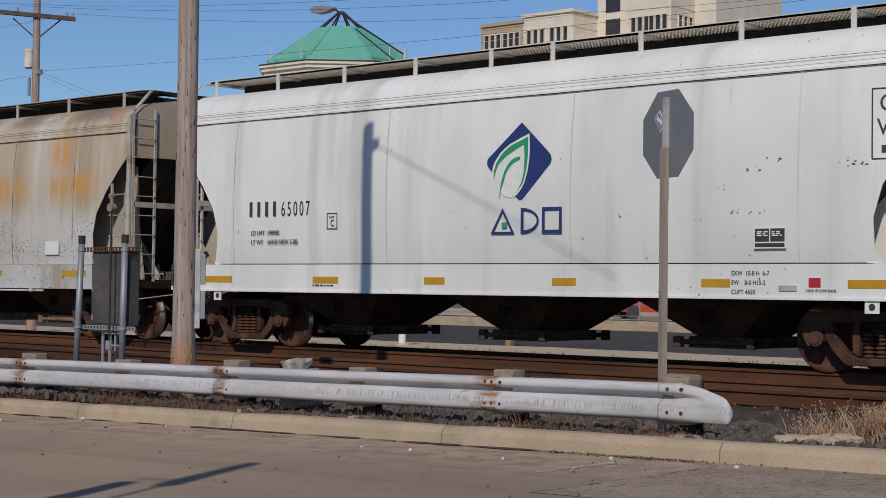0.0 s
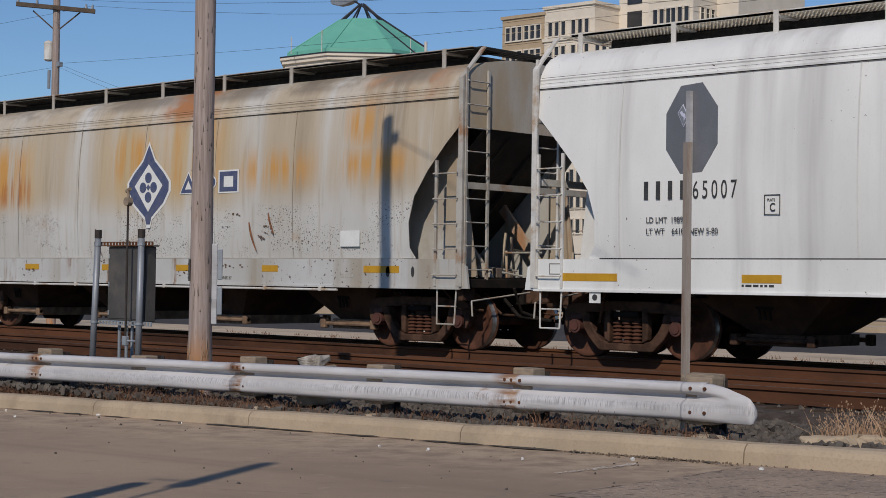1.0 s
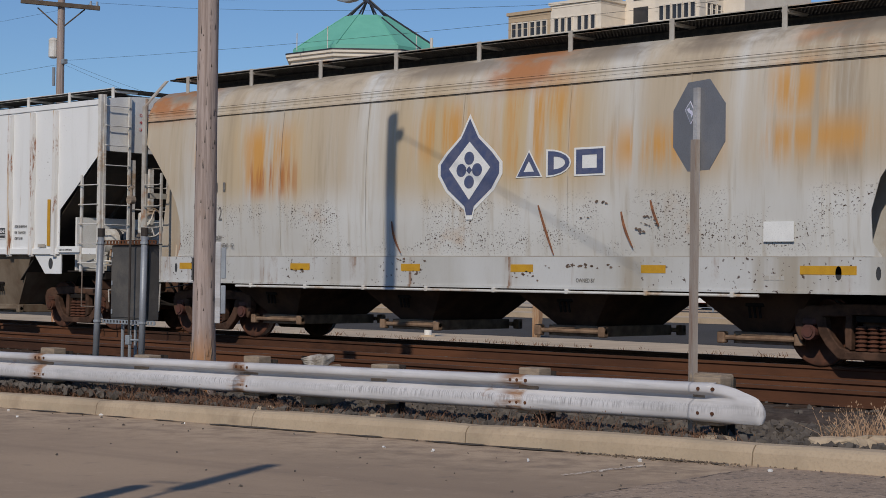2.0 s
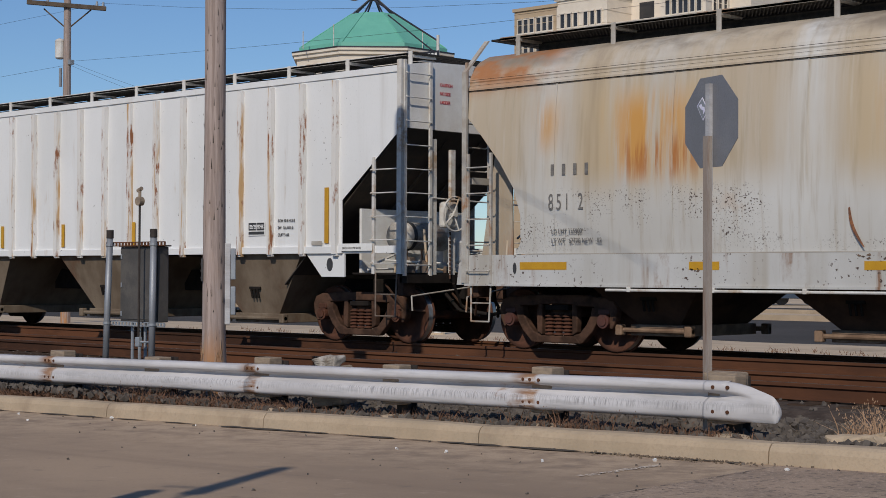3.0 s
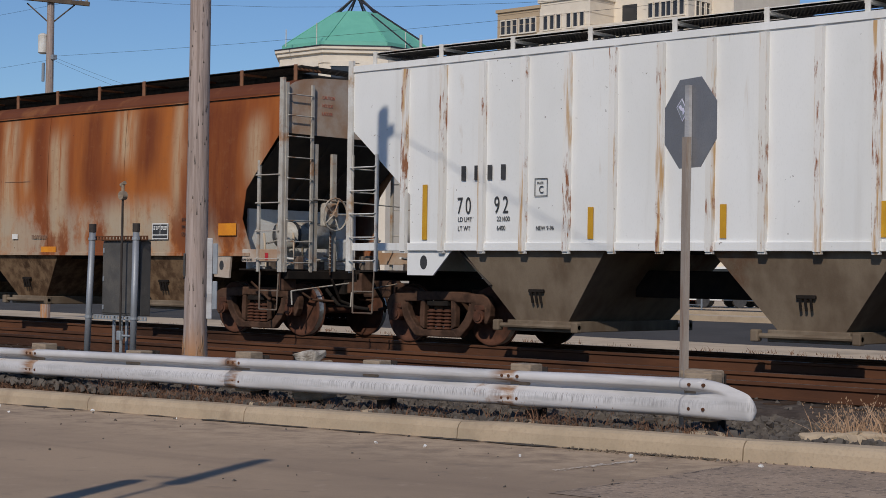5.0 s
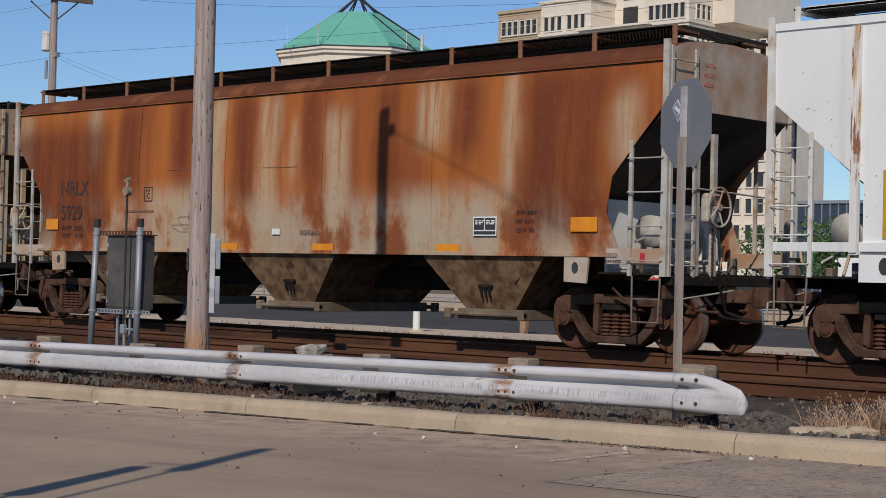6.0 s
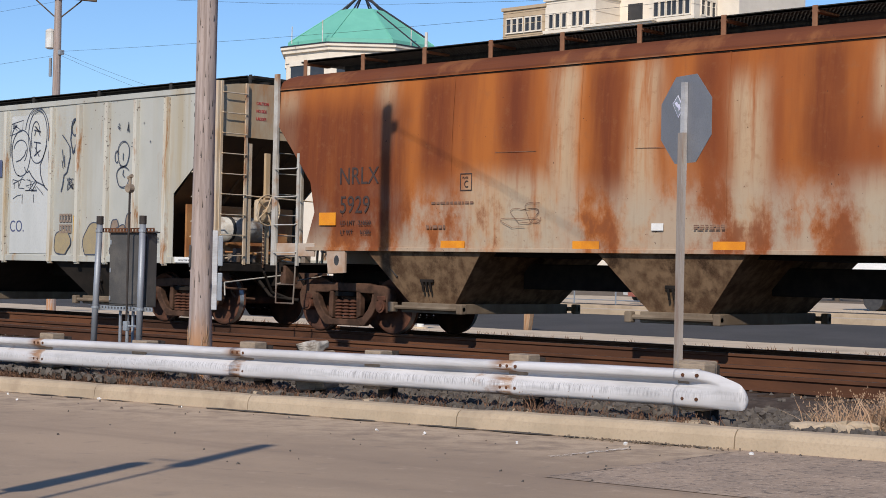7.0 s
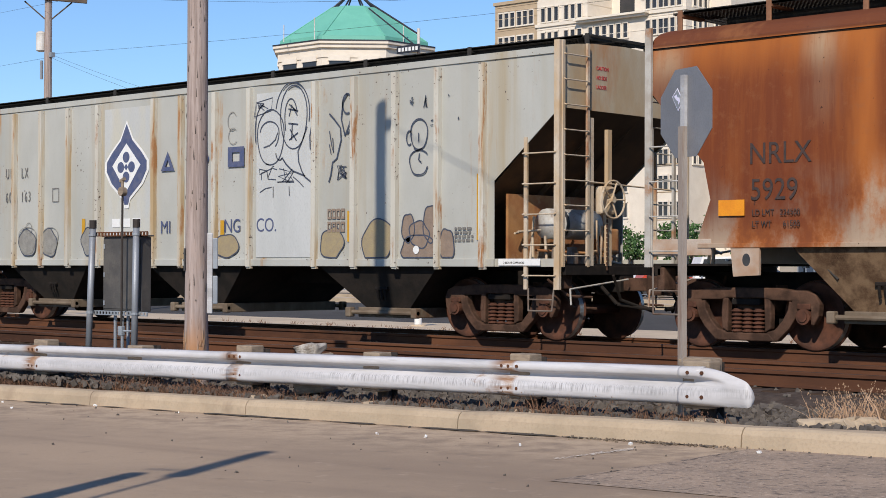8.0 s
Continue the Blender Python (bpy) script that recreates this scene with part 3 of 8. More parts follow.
def crack(pts, w, mat, name="road_crack", label="thin dark crack in the concrete road"):
    bm = nb()
    rng = random.Random(int(abs(pts[0][0]) * 100))
    prev = None
    for (x0, y0), (x1, y1) in zip(pts, pts[1:]):
        for k in range(8):
            f = k / 8
            x, y = x0 + (x1 - x0) * f, y0 + (y1 - y0) * f
            d = Vector((y1 - y0, x0 - x1)).normalized() * w * rng.choice((0.05, 0.3, 0.6, 1.0))
            j = rng.uniform(-w, w) * 1.5
            a, b = bm.verts.new(on_road(x + d.x + j, y + d.y, 0.008)), bm.verts.new(on_road(x - d.x + j, y - d.y, 0.008))
            if prev:
                bm.faces.new((prev[0], a, b, prev[1]))
            prev = (a, b)
    return tagged(part(name, bm, mat), label, "crack", kind="structure")


M["crack"] = simple("dark_crack_dirt", (0.05, 0.042, 0.035), (0.08, 0.065, 0.05), 0.95, 0, 9)
M["chalk"] = simple("worn_white_road_paint", (0.8, 0.72, 0.62), (0.66, 0.57, 0.48), 0.9, 0, 10)
# joint along the curb, drawn wider to paint in the shadow at its foot
crack([(-19, 10.86), (-18, 10.87), (-16.2, 10.87), (-15, 10.88), (-13, 10.87), (-11.5, 10.88), (-9.9, 10.87), (-8.4, 10.88), (-6.9, 10.87)], 0.075, M["crack"], "gutter_joint", "dark open joint between road and curb with its shadow painted in")
crack([(-6.62, 8.3), (-6.62, 8.91), (-6.64, 9.7), (-6.66, 10.3), (-6.7, 10.9)], 0.006, M["crack"])
crack([(-9.2, 6.6), (-8.6, 7.0), (-7.7, 7.3)], 0.007, M["crack"])
bm = nb()
rng = random.Random(77)
for i in range(110):
    f = rng.random()
    x, y = -7.47 + rng.gauss(0, 0.022), 9.35 + 1.0 * f ** 0.7
    w, h = rng.uniform(0.003, 0.009), rng.uniform(0.02, 0.07)
    bm.faces.new([bm.verts.new(on_road(px, py, 0.004 + 0.00004 * i)) for px, py in ((x - w, y), (x + w, y), (x + w * 0.6, y + h), (x - w * 0.5, y + h))])
tagged(part("paint_scrape", bm, M["chalk"]), "worn white scrape of paint on the road", "paint mark", kind="structure")

# curb, in cast lengths
CURB = [-24.4, -21.45, -18.5, -15.55, -12.82, -9.86, -6.85, -3.9, -0.9]
curb = thing("curb", pose(0, 0, 0), "sunlit tan concrete curb in cast lengths", "curb", kind="structure")
prof = [(10.95, -0.25), (10.945, 0.0), (10.955, 0.10), (10.975, 0.145), (11.01, 0.165), (11.15, 0.168), (11.16, -0.25)]
for a, b in zip(CURB, CURB[1:]):
    bm = nb()
    cols = []
    n = 6
    for i in range(n + 1):
        x = a + 0.006 + (b - a - 0.012) * i / n
        inset = 0.008 if i in (0, n) else 0.0
        cols.append([bm.verts.new((x, y + (inset if y < 11 else 0), road_z(x) + z - (inset if z > 0.1 else 0) + 0.006 * noise.noise((x * 2.1, y * 5, 1)))) for y, z in prof])
    for c, d in zip(cols, cols[1:]):
        for i in range(len(prof) - 1):
            bm.faces.new((c[i], c[i + 1], d[i + 1], d[i]))
    bm.faces.new(cols[0])
    bm.faces.new(cols[-1][::-1])
    part("curb_length", bm, M["curb"], curb)

# far ground beyond the tracks
for name, y0, y1, mat, label in (("gravel_strip", 25.0, 34.3, "gravel", "pale dusty gravel strip beyond the tracks"),
                                 ("far_road", 34.1, 43.8, "asphalt", "dark grey asphalt street beyond the gravel"),
                                 ("far_pavement", 44.1, 52.0, "gravel", "pale concrete pavement along the far street"),
                                 ("parking_lot", 53.0, 60.0, "asphalt", "grey asphalt parking lot"),
                                 ("far_forecourt", 60.5, 84.0, "gravel", "pale concrete forecourt before the buildings")):
    bm = nb()
    xs = [-260, -200, -140] + [-100 + i for i in range(101)] + [20, 60]
    up = 0.022 if name == "gravel_strip" else 0.014
    ys = sorted({y0, y1} | {y for y in (36.0, 43.0) if y0 < y < y1})
    g = [[bm.verts.new((x, y + (0.5 * noise.noise((x * 0.35, 3, 0)) + 0.25 * noise.noise((x * 1.7, 8, 0))) * (name == "gravel_strip"), ground_z(-20, y) + up)) for y in ys] for x in xs]
    for a, b in zip(g, g[1:]):
        for i in range(len(ys) - 1):
            bm.faces.new((a[i], b[i], b[i + 1], a[i + 1]))
    tagged(part(name, bm, M[mat]), label, "ground", kind="structure")
bm = nb()
box(bm, -200, 20, 44.0, 44.2, 0.1, 0.28, 0.0)
box(bm, -200, 20, 52.3, 52.5, 0.1, 0.25, 0.0)
tagged(part("far_curb", bm, M["curb"]), "pale concrete curbs of the far street", "curb", kind="structure")

# ballast beds
RAIL_Z = 0.38


def bed(yc, wide, name):
    bm = nb()
    prof = [(-wide - 0.55, 0.07), (-wide, 0.19), (wide, 0.19), (wide + 0.55, 0.07)]
    xs = [-90 + 1.0 * i for i in range(111)]
    vs = [[bm.verts.new((x, yc + y + 0.08 * noise.noise((x, y, 3)), z + 0.015 * noise.noise((x * 2.3, y * 2, 0)))) for y, z in prof] for x in xs]
    for c, d in zip(vs, vs[1:]):
        for i in range(3):
            bm.faces.new((c[i], d[i], d[i + 1], c[i + 1]))
    return tagged(part(name, bm, M["ballast"]), "dark grey-brown stone ballast under the track", "ballast", kind="structure")


bed(17.9, 3.9, "ballast_bed")


def track(yc, name):
    tr = thing(name, pose(0, yc, 0), "rusty railway track on dark wooden ties", "track", kind="structure")
    rp = [(-0.07, -0.17), (-0.07, -0.158), (-0.012, -0.14), (-0.01, -0.045), (-0.036, -0.035), (-0.036, -0.004), (-0.03, 0), (0.03, 0), (0.036, -0.004), (0.036, -0.035), (0.01, -0.045), (0.012, -0.14), (0.07, -0.158), (0.07, -0.17)]
    for s in (-0.755, 0.755):
        bm = nb()
        slab(bm, [(s + y, RAIL_Z + z) for y, z in rp], -90, 20, "yz")
        r = part("rail", bm, M["rail"], tr, "rusty brown steel rail")
        bm = nb()
        box(bm, -90, 20, s - 0.026, s + 0.026, RAIL_Z + 0.0005, RAIL_Z + 0.003)
        part("rail_head", bm, M["railtop"], r, "worn running surface")
    bm = nb()
    box(bm, -0.115, 0.115, -1.3, 1.3, 0.02, 0.158, 0.012)
    first = part("tie", bm, M["tie"], tr)
    rng = random.Random(int(yc * 10))
    first.matrix_basis = pose(-40, 0, 0.05)
    for i in range(1, 74):
        share("tie", first, tr, pose(-40 + i * 0.52 + rng.uniform(-0.02, 0.02), rng.uniform(-0.05, 0.05), 0.05 + rng.uniform(-0.008, 0.0015), 0, 0, rng.uniform(-1, 1)))
    return tr


track(19.95, "railway_track")
track(15.9, "railway_track")

# ballast stones and rubble between curb and tracks
bm = nb()
rng = random.Random(5)


def pebble(bm, x, y, z, r):
    """A chipped stone: a rough block turned at random."""
    m = pose(x, y, z, rng.uniform(0, 360), rng.uniform(0, 360), rng.uniform(0, 360))
    a, b, c = r * rng.uniform(0.55, 1.0), r * rng.uniform(0.45, 0.85), r * rng.uniform(0.4, 0.7)
    v = [bm.verts.new(m @ Vector((sx * a * rng.uniform(0.5, 1.1), sy * b * rng.uniform(0.5, 1.1), sz * c * rng.uniform(0.6, 1.1)))) for sz in (-1, 1) for sx, sy in ((-1, -1), (1, -1), (1, 1), (-1, 1))]
    for f in ((3, 2, 1, 0), (4, 5, 6, 7), (0, 1, 5, 4), (1, 2, 6, 5), (2, 3, 7, 6), (3, 0, 4, 7)):
        bm.faces.new([v[k] for k in f])


for i in range(5600):
    x = rng.uniform(-20, -2.5)
    y = 11.2 + 3.0 * rng.random() ** 1.2
    pebble(bm, x, y, max(ground_z(x, y), 0.07) + 0.012, rng.choice((0.025, 0.035, 0.04, 0.05, 0.065)))
for i in range(1500):
    x, y = rng.uniform(-24, -6), rng.uniform(14.0, 21.6)
    pebble(bm, x, y, 0.195, rng.uniform(0.02, 0.04))
tagged(part("ballast_stones", bm, M["stone"]), "loose grey ballast stones between curb and track", "stones", kind="stuff")

# dry weeds along the curb and the straw clump at the rail's end


def grass(name, spots, mat, label, seed, hgt):
    bm = nb()
    rng = random.Random(seed)
    for x, y, sp, n in spots:
        for i in range(n):
            px, py = rng.gauss(x, sp), y + rng.gauss(0, min(sp * 0.5, 0.18))
            if py < 11.19:
                py = 11.19 + rng.random() * 0.1
            z = ground_z(px, py)
            h = hgt * rng.uniform(0.35, 1.1)
            lean = Vector((rng.gauss(0, 0.35), rng.gauss(0, 0.35), 1)).normalized() * h
            w = 0.006
            b0 = Vector((px, py, z - 0.01))
            side = Vector((rng.uniform(-1, 1), rng.uniform(-1, 1), 0)).normalized() * w
            mid = b0 + lean * 0.55
            tip = b0 + lean + Vector((lean.x, lean.y, 0)) * 0.5
            q = [bm.verts.new(p) for p in (b0 - side, b0 + side, mid + side * 0.8, mid - side * 0.8, tip)]
            bm.faces.new((q[0], q[1], q[2], q[3]))
            bm.faces.new((q[3], q[2], q[4]))
            if rng.random() < 0.5:
                for k in range(3):
                    c = tip + Vector((rng.gauss(0, 0.012), rng.gauss(0, 0.012), rng.gauss(0, 0.02)))
                    r = rng.uniform(0.003, 0.008)
                    t = [bm.verts.new(c + Vector(d) * r) for d in ((1, 0, -1), (-1, 0.3, -1), (0, 0, 1.6))]
                    bm.faces.new(t)
    return tagged(part(name, bm, mat), label, "dry grass", kind="stuff")


rng = random.Random(8)
grass("dead_weeds", [(rng.uniform(-19.5, -7.5), rng.uniform(11.2, 11.42), 0.24, 26) for i in range(70)] + [(rng.uniform(-20, -12.6), rng.uniform(11.2, 11.4), 0.24, 40) for i in range(50)], M["weed"], "dead brown weeds along the curb under the guardrail", 3, 0.13)
grass("weed_tufts", [(-15.6, 11.3, 0.18, 90), (-15.0, 11.3, 0.25, 90), (-14.2, 11.3, 0.3, 60), (-9.2, 11.3, 0.3, 60)], M["weed"], "taller brown weed tufts at the curb", 4, 0.24)
grass("straw_clump", [(-6.0, 12.1, 0.22, 500), (-5.6, 12.4, 0.3, 700), (-5.2, 12.2, 0.3, 600), (-5.75, 12.2, 0.18, 1800), (-5.3, 12.35, 0.25, 1200), (-6.4, 11.72, 0.15, 120)], M["straw"], "dry straw-coloured grass clump beside the ballast", 5, 0.34)

# ---- guardrail ----
GR_Y = 11.4


def gr_top(x):
    return 0.60 + 0.0165 * (x + 10)


W = [(0.045, 0.0), (0.0, -0.003), (-0.03, -0.012), (-0.044, -0.028), (-0.045, -0.06), (-0.034, -0.074), (0.035, -0.088), (0.05, -0.1), (0.05, -0.122), (0.03, -0.14), (-0.022, -0.166), (-0.043, -0.19), (-0.05, -0.23), (-0.05, -0.275), (-0.035, -0.297), (0.02, -0.309), (0.045, -0.313)]
rail_thing = thing("guardrail", pose(0, 0, 0), "weathered galvanised steel W-beam guardrail beside the curb", "guardrail")


def beam(xs, shape, name="beam", proud=0.0, rngseed=1):
    bm = nb()
    rows = []
    for i, x in enumerate(xs):
        back, squash, drop = shape(x)
        rows.append([bm.verts.new((x, GR_Y + y - proud + back + 0.006 * noise.noise((x * 1.7, z * 9, rngseed)), gr_top(x) + z * squash - drop + 0.005 * noise.noise((x * 0.9, 2, rngseed)))) for y, z in W])
    for c, d in zip(rows, rows[1:]):
        for i in range(len(W) - 1):
            bm.faces.new((c[i], c[i + 1], d[i + 1], d[i]))
    ob = part(name, bm, M["beam"], rail_thing, smooth=True)
    mod = ob.modifiers.new("thick", "SOLIDIFY")
    mod.thickness = 0.006
    return ob


def plain(x):
    return (0, 1, 0)


J = [-24.95, -21.1, -17.27, -13.42, -9.54, -7.5]
for k in range(len(J) - 1):
    n = 26
    beam([J[k] - (0.18 if k else 0) + (J[k + 1] - J[k] + (0.18 if k else 0)) * i / n for i in range(n + 1)], plain, "beam", 0.004 * (k % 2), k)


bm = nb()
rows = []
for i in range(30):
    u = i / 29
    f = min(max((u - 0.15) / 0.85, 0), 1)
    wrap = max(f - 0.86, 0) / 0.14
    x = -7.72 + 0.74 * u - 0.03 * wrap
    top_drop = 0.15 * f ** 2.0
    flat = min(1.0, f * 1.7) ** 0.7
    row = []
    for y, z in W:
        yy = y * (1 - flat) - 0.04 * flat + 0.05 * wrap ** 2 + 0.03 * flat * (abs(z + 0.156) / 0.156) ** 3 * (1 - wrap)
        low = 0.318 - 0.02 * wrap ** 2
        zz = -top_drop - 0.025 * wrap ** 2 + z * (low - top_drop - 0.025 * wrap ** 2) / 0.313
        row.append(bm.verts.new((x - 0.022 * wrap ** 2 * (abs(z + 0.156) / 0.156) ** 2, GR_Y - 0.008 + yy, gr_top(x) + zz + 0.003 * noise.noise((x * 9, z * 20, 4)))))
    rows.append(row)
for c, d in zip(rows, rows[1:]):
    for i in range(len(W) - 1):
        bm.faces.new((c[i], c[i + 1], d[i + 1], d[i]))
wingob = part("end_wing", bm, M["beam"], rail_thing, "rounded pale end wing", True)
wingob.modifiers.new("thick", "SOLIDIFY").thickness = 0.006
bm = nb()
for x in J[1:-1]:
    for dx in (-0.05, 0.05, -0.13):
        for dz in (-0.044, -0.245):
            rod(bm, (x + dx, GR_Y - 0.044, gr_top(x) + dz), (x + dx, GR_Y - 0.06, gr_top(x) + dz), 0.016, 8)
for x in (-7.62, -7.48):
    for dz in (-0.045, -0.245):
        rod(bm, (x, GR_Y - 0.05, gr_top(x) + dz), (x, GR_Y - 0.066, gr_top(x) + dz), 0.016, 8)
part("splice_bolts", bm, M["rail"], rail_thing, "small rusty splice bolts")["kind"] = "stuff"
pi = 0
for x in [-23.0, -21.1, -19.2, -17.27, -15.35, -13.42, -11.48, -9.54, -7.6]:
    bm = nb()
    z0, z1 = ground_z(x, 11.55) - 0.3, gr_top(x) - 0.02
    box(bm, x - 0.075, x + 0.075, 11.62, 11.632, z0, z1 + 0.05)
    box(bm, x - 0.075, x + 0.075, 11.745, 11.757, z0, z1 + 0.05)
    box(bm, x - 0.006, x + 0.006, 11.632, 11.745, z0, z1 + 0.05)
    part("post", bm, M["darkpost"], rail_thing, "dark steel post")
    bm = nb()
    box(bm, x - 0.13 + 0.03 * math.sin(x * 7), x + 0.13, GR_Y + 0.035, 11.618, z1 - 0.33, z1 + 0.075 + 0.02 * math.sin(x * 5), 0.012)
    part("blockout", bm, M["block"], rail_thing, "weathered tan wooden blockout")
    bm = nb()
    lathe(bm, [(0.22, -0.1), (0.2, 0.02), (0.12, 0.05), (0.01, 0.055)], 10, False)
    ft = part("footing", bm, M["curb"], rail_thing, "chipped concrete footing")
    ft.matrix_basis = pose(x + 0.1, 11.42, ground_z(x, 11.4) - 0.01, 0, 0, x * 50)
M["crushed"] = simple("dented_dull_zinc", (0.4, 0.37, 0.33), (0.27, 0.24, 0.2), 0.7, 0, 9, third=(0.16, 0.12, 0.09))
bm = nb()
box(bm, -0.17, 0.15, -0.09, 0.09, 0, 0.1, 0.02)
bmesh.ops.subdivide_edges(bm, edges=bm.edges, cuts=2, use_grid_fill=True)
for v in bm.verts:
    v.co += Vector((noise.noise(v.co * 9), noise.noise(v.co * 9 + Vector((5, 0, 0))), noise.noise(v.co * 8 + Vector((0, 7, 0))))) * 0.05
cr = tagged(part("crushed_block", bm, M["crushed"]), "crushed pale metal block behind the guardrail", "debris")
cr.matrix_basis = pose(-12.62, 11.66, gr_top(-12.6) - 0.03, 4, -6, 10)
bm = nb()
box(bm, -0.2, 0.2, -0.14, 0.14, -0.4, 0.0, 0.03)
cr.matrix_basis = pose(-12.62, 11.7, gr_top(-12.6) - 0.02, 4, -6, 10)
sup = part("stub_post", bm, M["block"], cr, "grey stub")
for x, y, s in ((-12.98, 11.28, 0.1), (-6.45, 11.45, 0.16), (-6.2, 11.62, 0.2), (-11.8, 11.22, 0.05), (-8.4, 11.25, 0.06)):
    bm = nb()
    box(bm, -s, s, -s * 0.5, s * 0.5, -0.05, s * 0.45, 0.02)
    bmesh.ops.subdivide_edges(bm, edges=bm.edges, cuts=2, use_grid_fill=True)
    for v in bm.verts:
        v.co += Vector((noise.noise(v.co * 9 + Vector((x, 0, 0))), noise.noise(v.co * 9 + Vector((0, x, 0))), noise.noise(v.co * 7 + Vector((0, 0, x))))) * s * 0.4
    ck = tagged(part("concrete_chunk", bm, M["curb"]), "broken chunk of pale concrete by the curb", "rubble", "rubble chunks")
    ck.matrix_basis = pose(x, y, ground_z(x, y) + 0.01, 3, 4, x * 77)

# ---- wooden utility pole ----


def pole_paint():
    """Old pole: grey-brown, split along the grain, raw orange wood worn bare near the foot."""
    m, n, l, b, co = shader("weathered_grey_brown_pole_wood", 0.9)
    grain = tex_noise(n, l, co, 9.0, (3.0, 3.0, 0.12), 6, 0.7)
    split = tex_noise(n, l, co, 16.0, (3.0, 3.0, 0.22), 4, 0.6, (4, 0, 2))
    blot = tex_noise(n, l, co, 2.4, (1, 1, 0.6), 5, 0.65, (8, 0, 0))
    col = blend(n, l, ramp(n, l, grain, 0.35, 0.65), (0.4, 0.325, 0.295), (0.25, 0.195, 0.17))
    col = blend(n, l, times(n, l, ramp(n, l, blot, 0.5, 0.68), 0.5), col, (0.34, 0.25, 0.2))
    foot = times(n, l, ramp(n, l, axis(n, l, co, 2), 1.0, 0.4), ramp(n, l, tex_noise(n, l, co, 6.0, (3, 3, 0.2), 6, 0.65, (2, 0, 7)), 0.42, 0.55))
    col = blend(n, l, foot, col, (0.4, 0.2, 0.09))
    col = blend(n, l, times(n, l, ramp(n, l, split, 0.62, 0.7), 0.85), col, (0.07, 0.05, 0.04))
    l.new(col, b.inputs["Base Color"])
    bump(n, l, b, grain, 0.6, 0.02)
    return m


M["polewood"] = pole_paint()
pole = thing("utility_pole", pose(-14.93, 12.0, 0), "weathered grey-brown wooden utility pole with splintered base", "utility pole")
bm = nb()
n = 20
rings = []
for k in range(26):
    z = -0.3 + 9.5 * k / 25
    r = 0.137 - 0.0038 * max(z, 0)
    if z < 0.8:
        r += 0.009
    rings.append([bm.verts.new(((r + 0.008 * noise.noise((3 * math.cos(t), 3 * math.sin(t), z * 0.5))) * math.cos(t), (r + 0.008 * noise.noise((3 * math.cos(t), 3 * math.sin(t), z * 0.5))) * math.sin(t), z)) for t in (2 * math.pi * i / n for i in range(n))])
for a, b in zip(rings, rings[1:]):
    for i in range(n):
        bm.faces.new((a[i], a[(i + 1) % n], b[(i + 1) % n], b[i]))
bm.faces.new(rings[-1])
shaft = part("shaft", bm, M["polewood"], pole, smooth=True)
M["splint"] = simple("raw_orange_brown_splintered_wood", (0.33, 0.17, 0.08), (0.4, 0.29, 0.19), 0.9, 0, 6, (4, 4, 0.4))
bm = nb()
rng = random.Random(4)
for i in range(34):
    t = rng.uniform(-2.9, 0.2)
    r = 0.147
    z = rng.uniform(0.3, 0.6)
    c = Vector((r * math.cos(t), r * math.sin(t), z))
    s = Vector((-math.sin(t), math.cos(t), 0)) * rng.uniform(0.006, 0.016)
    h = rng.uniform(0.06, 0.2)
    o = Vector((math.cos(t), math.sin(t), 0)) * 0.005
    v = [bm.verts.new(p) for p in (c - s, c + s, c + Vector((0, 0, h)) + o * 0.3, c + o + Vector((0, 0, h * 0.4)))]
    for f in ((0, 1, 3), (1, 2, 3), (2, 0, 3), (0, 2, 1)):
        bm.faces.new([v[j] for j in f])
part("splinters", bm, M["splint"], shaft, "raw orange splintered wood")["kind"] = "stuff"
bm = nb()
for i in range(42):
    t = rng.uniform(-2.8, 0.3)
    z = rng.uniform(0.9, 4.6)
    r = 0.137 - 0.0038 * z + 0.003
    c = Vector((r * math.cos(t), r * math.sin(t), z))
    s = Vector((-math.sin(t), math.cos(t), 0)) * rng.uniform(0.003, 0.008)
    h = rng.uniform(0.02, 0.12)
    o = Vector((math.cos(t), math.sin(t), 0)) * 0.006
    v = [bm.verts.new(p) for p in (c - s, c + s, c + Vector((0, 0, h)), c + o + Vector((0, 0, h * 0.5)))]
    for f in ((0, 1, 3), (1, 2, 3), (2, 0, 3), (0, 2, 1)):
        bm.faces.new([v[j] for j in f])
part("knot_marks", bm, M["crack"], shaft, "dark knots and splits")["kind"] = "stuff"
M["boxgrey"] = simple("blue_grey_meter_box", (0.3, 0.33, 0.36), (0.24, 0.26, 0.29), 0.5, 0.2, 5)
turned = pose(0, 0, 0, 0, 0, 50.7)
bm = nb()
box(bm, 0.12, 0.185, -0.05, 0.05, 0.92, 1.86, 0.008)
part("conduit_cover", bm, M["galv"], pole, "pale plastic conduit cover").matrix_basis = turned
for z0, z1 in ((1.44, 1.8), (1.03, 1.36)):
    bm = nb()
    box(bm, 0.187, 0.245, -0.05, 0.06, z0, z1, 0.01)
    part("meter_box", bm, M["boxgrey"], pole, "small blue-grey meter box").matrix_basis = turned
bm = nb()
box(bm, -0.15, -0.13, -0.06, -0.02, 1.42, 1.68)
for k in range(3):
    box(bm, -0.156, -0.151, -0.06, -0.02, 1.45 + 0.08 * k, 1.47 + 0.08 * k)
part("number_strip", bm, M["black"], pole, "small dark tag strip").matrix_basis = turned
bm = nb()
rod(bm, (0, 0, 8.95), (6.4, -2.78, 8.99), 0.009, 8)
part("guy_arm", bm, M["galv"], pole, "long thin galvanised arm")
bm = nb()
box(bm, 0.08, 0.24, -0.06, 0.06, 8.8, 8.95, 0.03)
part("pole_bracket", bm, M["darkpost"], pole, "dark bracket at the top")

